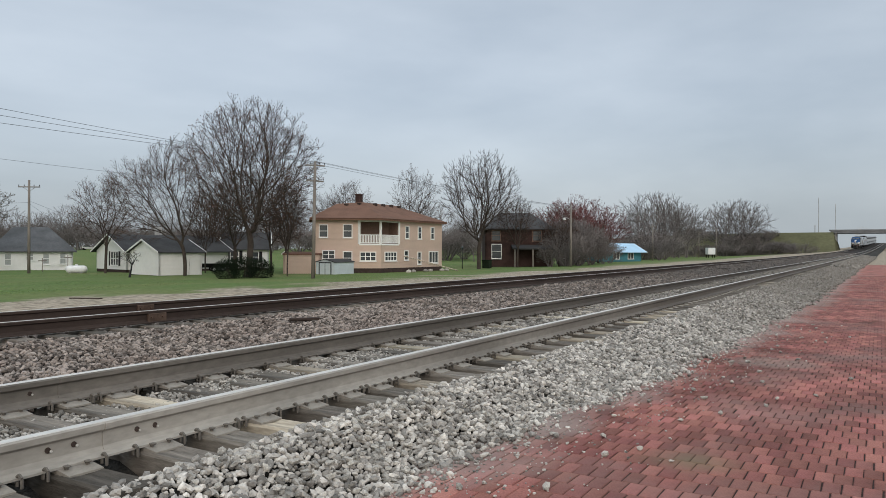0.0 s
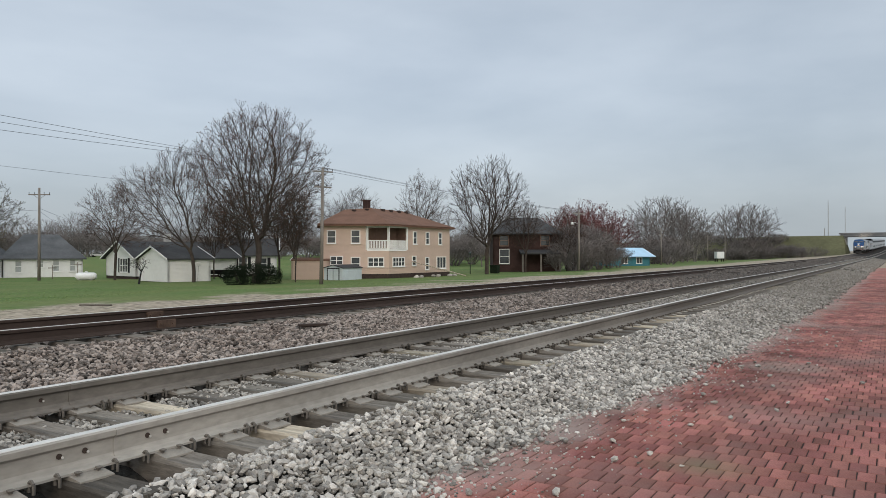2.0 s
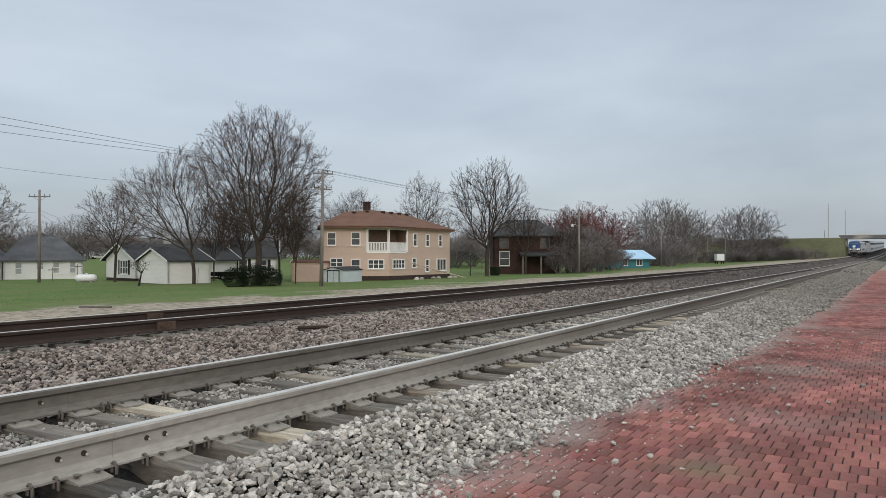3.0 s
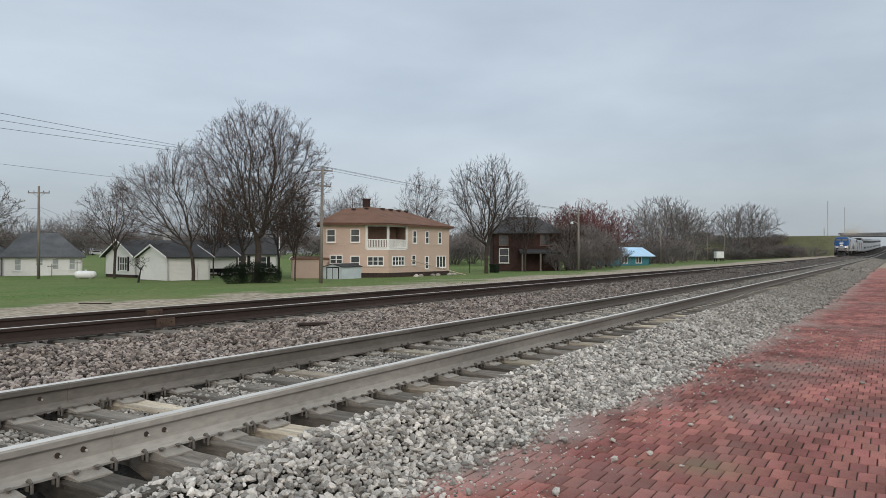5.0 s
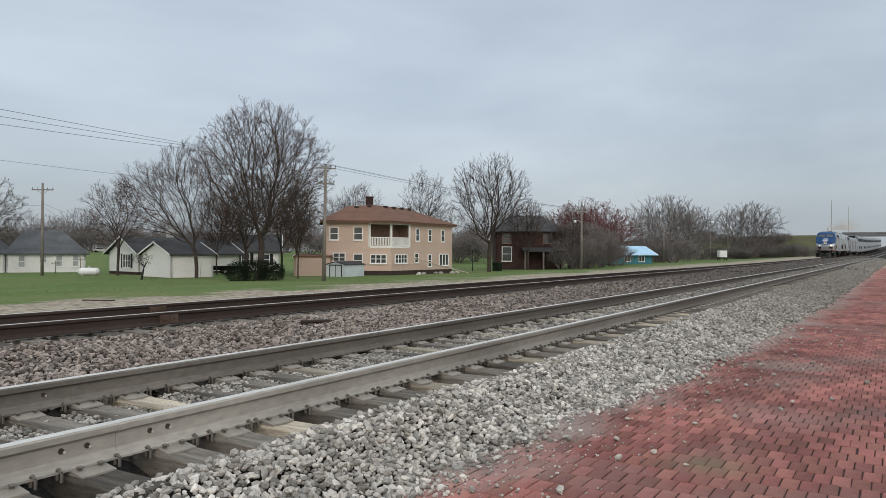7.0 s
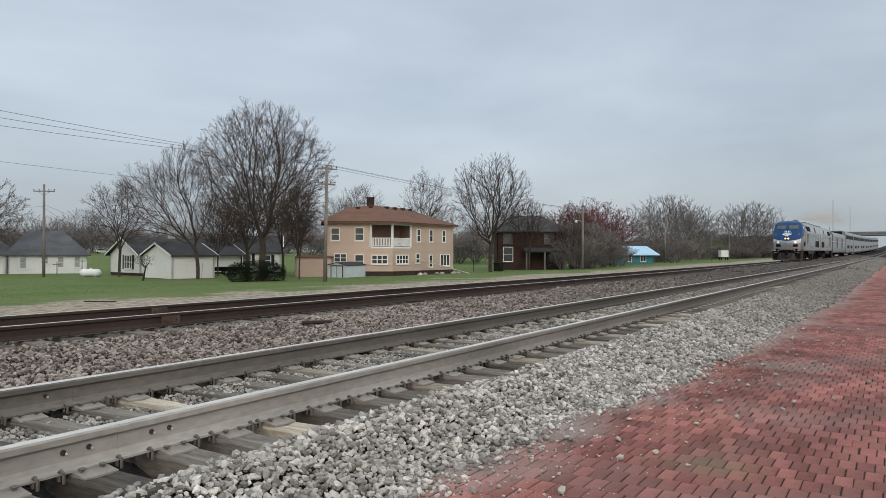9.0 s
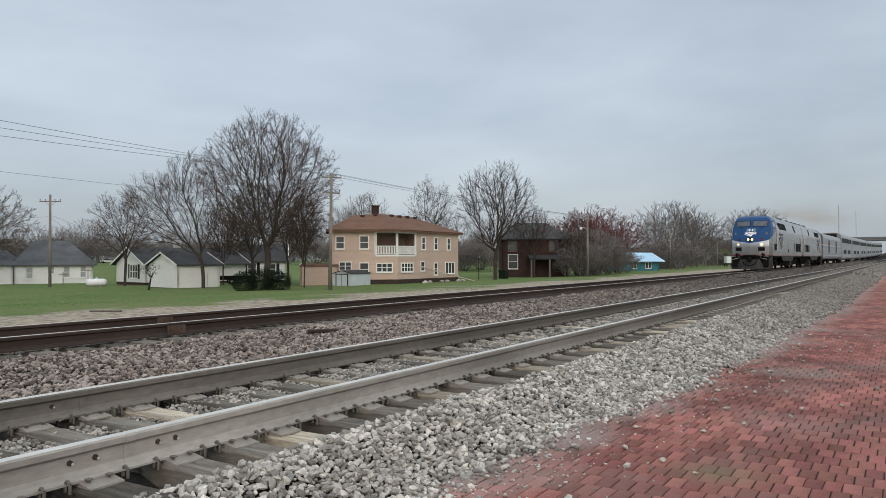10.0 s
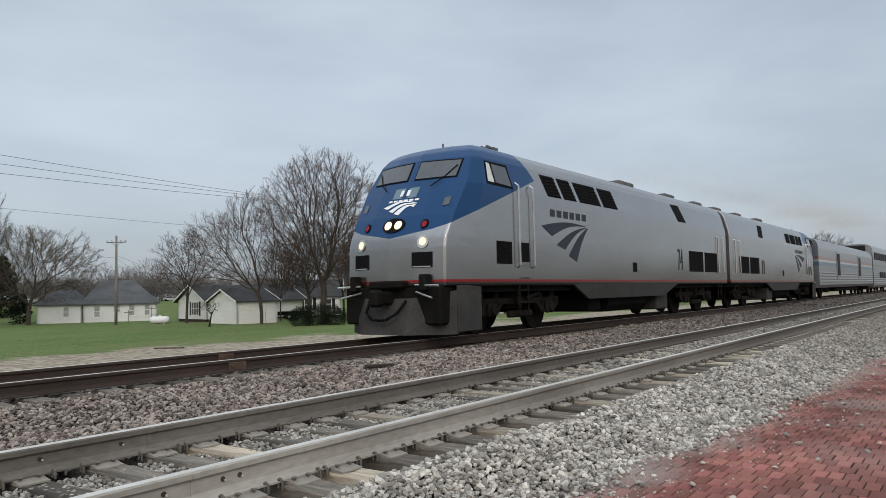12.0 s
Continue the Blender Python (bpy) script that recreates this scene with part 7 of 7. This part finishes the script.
def build_stone():
    rnd = np.random.RandomState(12)
    grey_near = [(0.028, 1.6, 8.5, 1.9, 3.3, 0.041, 0.0), (0.039, 8.5, 15, 1.6, 3.3, 0.046, 0.0), (0.034, 1.6, 9, 3.2, 3.62, 0.034, 0.02)]
    crib = [(0.032, 1.0, 10, 3.7, 5.05, 0.033, 0.0), (0.06, 10, 26, 3.7, 5.05, 0.055, 0.0), (0.11, 26, 60, 3.7, 5.05, 0.10, 0.0), (0.2, 60, 150, 3.7, 5.8, 0.17, 0.0)]
    grey_far = [(0.055, 15, 30, 1.0, 3.3, 0.052, 0.0), (0.09, 30, 60, 0.9, 3.2, 0.072, 0.0), (0.2, 60, 150, 0.7, 3.2, 0.17, 0.0), (0.07, 1, 40, 5.2, 5.8, 0.065, 0.0)]
    brown_near = [(0.046, 1.4, 12, 5.3, 9.35, 0.046, 0.0)]
    brown_far = [(0.062, 12, 22, 5.5, 9.35, 0.060, 0.0), (0.095, 22, 45, 5.5, 9.35, 0.088, 0.0), (0.17, 45, 100, 5.5, 9.35, 0.16, 0.0), (0.3, 100, 180, 5.5, 9.35, 0.26, 0.0), (0.10, 3, 40, 9.5, 12.6, 0.09, 0.0)]
    for parent, material, near, far in ((BED_GREY, M_STONE, grey_near, grey_far), (BED_GREY, M_STONEC, crib, []), (BED_BROWN, M_STONEB, brown_near, brown_far)):
        for rows, rocks in ((near, NEAR_ROCKS), (far, FAR_ROCKS)):
            if not rows:
                continue
            vs, fs, k = [], [], 0
            for sp, x0, x1, y0, y1, size, drop in rows:
                v, f = scatter(rnd, sp, x0, x1, y0, y1, size, rocks, lambda x, y: off_ties(x, y) and y > shoulder_y(x) - 0.02 - 0.12 * abs(rnd.normal()), drop)
                vs.append(v), fs.append(f + k)
                k += len(v)
            tagged(part("ballast_stone", raw_mesh("ballast_stone", np.concatenate(vs), np.concatenate(fs), material), None, parent), kind="stuff")
    # single stones: those lying nearest on the shoulder, and strays on the pavers
    crumbs_v, crumbs_f, kk = [], [], 0
    for _ in range(3800):
        x = 2.2 + 30 * rnd.random_sample() ** 1.5
        y = shoulder_y(x) - abs(rnd.normal(0, 0.45)) + 0.05
        v, f = FAR_ROCKS[rnd.randint(20)]
        sz = rnd.uniform(0.006, 0.024)
        crumbs_v.append(v * sz + (x, y, 0.082)), crumbs_f.append(f + kk)
        kk += len(v)
    tagged(part("grit", raw_mesh("grit", np.concatenate(crumbs_v), np.concatenate(crumbs_f), M_STONE), None, BED_GREY), kind="stuff")
    singles = [raw_mesh("stone", v, f, M_STONE1) for v, f in NEAR_ROCKS[:12]]
    rs = random.Random(8)
    for k in range(200):
        x, y = rs.uniform(2.6, 5.2), rs.uniform(2.5, 3.2)
        s = rs.uniform(0.04, 0.065)
        m = pose(x, y, bed_z(x, y) + s * 0.45, rs.uniform(-35, 35), rs.uniform(-35, 35), rs.uniform(0, 360)) @ Matrix.Diagonal((s, s, s, 1))
        part("stone", singles[k % 12], None, BED_GREY, m=m)
    for k in range(100):
        x = rs.uniform(3.0, 16.0)
        y = min(shoulder_y(x) - abs(rs.gauss(0, 0.8)), 2.4)
        s = rs.uniform(0.022, 0.06)
        m = pose(x, y, 0.082 + s * 0.3, rs.uniform(-20, 20), rs.uniform(-20, 20), rs.uniform(0, 360)) @ Matrix.Diagonal((s, s, s, 1))
        part("stone", singles[k % 12], None, BED_GREY, m=m)


build_stone()


def build_scrap():
    for x, y, z, ln, yaw in ((19.6, 29.6, -0.72, 1.3, -30), (9.0, 7.9, 0.35, 0.5, -18)):
        sp = thing("scrap_plank", pose(x, y, z, 0, 2, yaw), "dark weathered scrap plank lying on stones", "plank", "scrap planks")
        bm = bmesh.new()
        box(bm, -ln / 2, ln / 2, -0.05, 0.05, 0.0, 0.05, 0.01)
        part("board", bm, M_RAILD, sp)
    for x, y in ((7.35, TRACK_FAR - GAUGE), (8.3, TRACK_FAR + GAUGE)):
        bm = bmesh.new()
        prism(bm, [(y - 0.05, 0.40), (y - 0.02, 0.43), (y - 0.018, 0.50), (y - 0.034, 0.522), (y - 0.05, 0.515)], "x", x - 0.16, x + 0.16)
        for dx in (-0.1, 0.1):
            tube(bm, (x + dx, y - 0.07, 0.465), (x + dx, y - 0.02, 0.465), 0.02, 0.02, 6)
        part("joint_bar", bm, M_RUST, far_track, "rusty bolted joint bar")


M_RUST = mat("orange_rust", (0.11, 0.075, 0.058), 0.9, vary=0.4, scale=4, fine=30)
build_scrap()

# ---------------------------------------------------------------- the paved platform
BRX, BRY, BRZ = 0.215, 0.107, 0.08


def build_pavement():
    bm = bmesh.new()
    box(bm, -30, 140, -14, 2.75, -0.10, BRZ - 0.009)
    pv = tagged(part("pavement", bm, M_SAND), "old red brick platform with worn pavers", "pavement", kind="structure")
    bm = bmesh.new()
    box(bm, 48.2, 150, -14, 2.7, -0.05, BRZ - 0.002)
    part("far_paving", bm, M_BRICKS, pv)
    top = BRZ
    h, g = 0.06, 0.0055

    def brick_arrays(rnd):
        a, b, c = BRX / 2 - rnd.uniform(0.0005, 0.003), BRY / 2 - rnd.uniform(0.002, 0.006), 0.005
        t = rnd.uniform(-0.003, 0.0015)
        tilt = rnd.uniform(-0.012, 0.012, 2)
        lo = np.array([[-a, -b, -h], [a, -b, -h], [a, b, -h], [-a, b, -h]])
        md = np.array([[-a, -b, -c], [a, -b, -c], [a, b, -c], [-a, b, -c]])
        hi = np.array([[-a + c, -b + c, 0], [a - c, -b + c, 0], [a - c, b - c, 0], [-a + c, b - c, 0]])
        v = np.concatenate([lo, md, hi])
        v[4:, 2] += t + v[4:, 0] * tilt[0] + v[4:, 1] * tilt[1]
        return v

    F = [(8, 9, 10, 11)]
    for i in range(4):
        j = (i + 1) % 4
        F += [(i, j, 4 + j, 4 + i), (4 + i, 4 + j, 8 + j, 8 + i)]
    F = np.array(F)
    rnd = np.random.RandomState(3)
    shapes = [raw_mesh("brick", brick_arrays(rnd), F, M_BRICK) for _ in range(8)]
    vs, fs, k, singles = [], [], 0, 0
    rs = random.Random(2)
    for i in range(int((48 - 2.0) / BRX)):
        x = 2.0 + i * BRX
        far = x > 30
        for j in range(int((2.6 + (3.2 if x < 14 else 5.0)) / BRY)):
            y = 2.6 - (j + 0.5 * (i % 2)) * BRY
            if y < shoulder_y(x) - 60 or y > 2.6:
                continue
            if 4.05 < x < 5.75 and 0.0 < y < 2.0 and singles < 290:
                part("brick", shapes[rs.randrange(8)], None, pv, m=pose(x, y, top, 0, 0, rs.uniform(-0.8, 0.8)))
                singles += 1
                continue
            v = brick_arrays(rnd) + (x + rs.uniform(-0.004, 0.004), y + rs.uniform(-0.003, 0.003), top)
            vs.append(v), fs.append(F + k)
            k += 12
    tagged(part("pavers", raw_mesh("pavers", np.concatenate(vs), np.concatenate(fs), M_BRICKS), None, pv), kind="stuff")


build_pavement()

# ---------------------------------------------------------------- what moves
NOSE = [(9.0, 86.3), (9.5, 73.6), (10.0, 61.0), (10.5, 48.4), (11.0, 36.0), (11.5, 23.8), (12.0, 11.9)]


def nose_x(t):
    if t < 9.0:
        return 86.3 + (9.0 - t) * 24.9
    return float(np.interp(t, [a for a, _ in NOSE], [b for _, b in NOSE]))


def on_track(x):
    return Vector((x, TRACK_FAR + drift(x), RAIL_TOP + climb(x)))


def vehicle_pose(x0, length, back):
    a, b = on_track(x0), on_track(x0 + length)
    d = b - a
    yaw, pitch = math.degrees(math.atan2(d.y, d.x)), -math.degrees(math.atan2(d.z, d.x))
    m = Matrix.Translation(a) @ pose(0, 0, 0, 0, pitch, yaw)
    return m @ pose(length, 0, 0, 0, 0, 180) if back else m


def motions():
    times = [0.5 * k for k in range(25)]
    for ob, off, length, back in CONSIST:
        walk(ob, [(t, vehicle_pose(nose_x(t) + off, length, back)) for t in times])
    for ob in TURNING:
        home = ob.matrix_basis.translation.copy()
        back = ob.parent.parent is loco_rear
        rows = []
        for k in range(361):
            t = k / 30
            turn = math.degrees((nose_x(t) - 11.9) / 0.5) * (-1 if back else 1)
            rows.append((t, pose(*home, 0, turn % 360, 0)))
        walk(ob, rows)


motions()
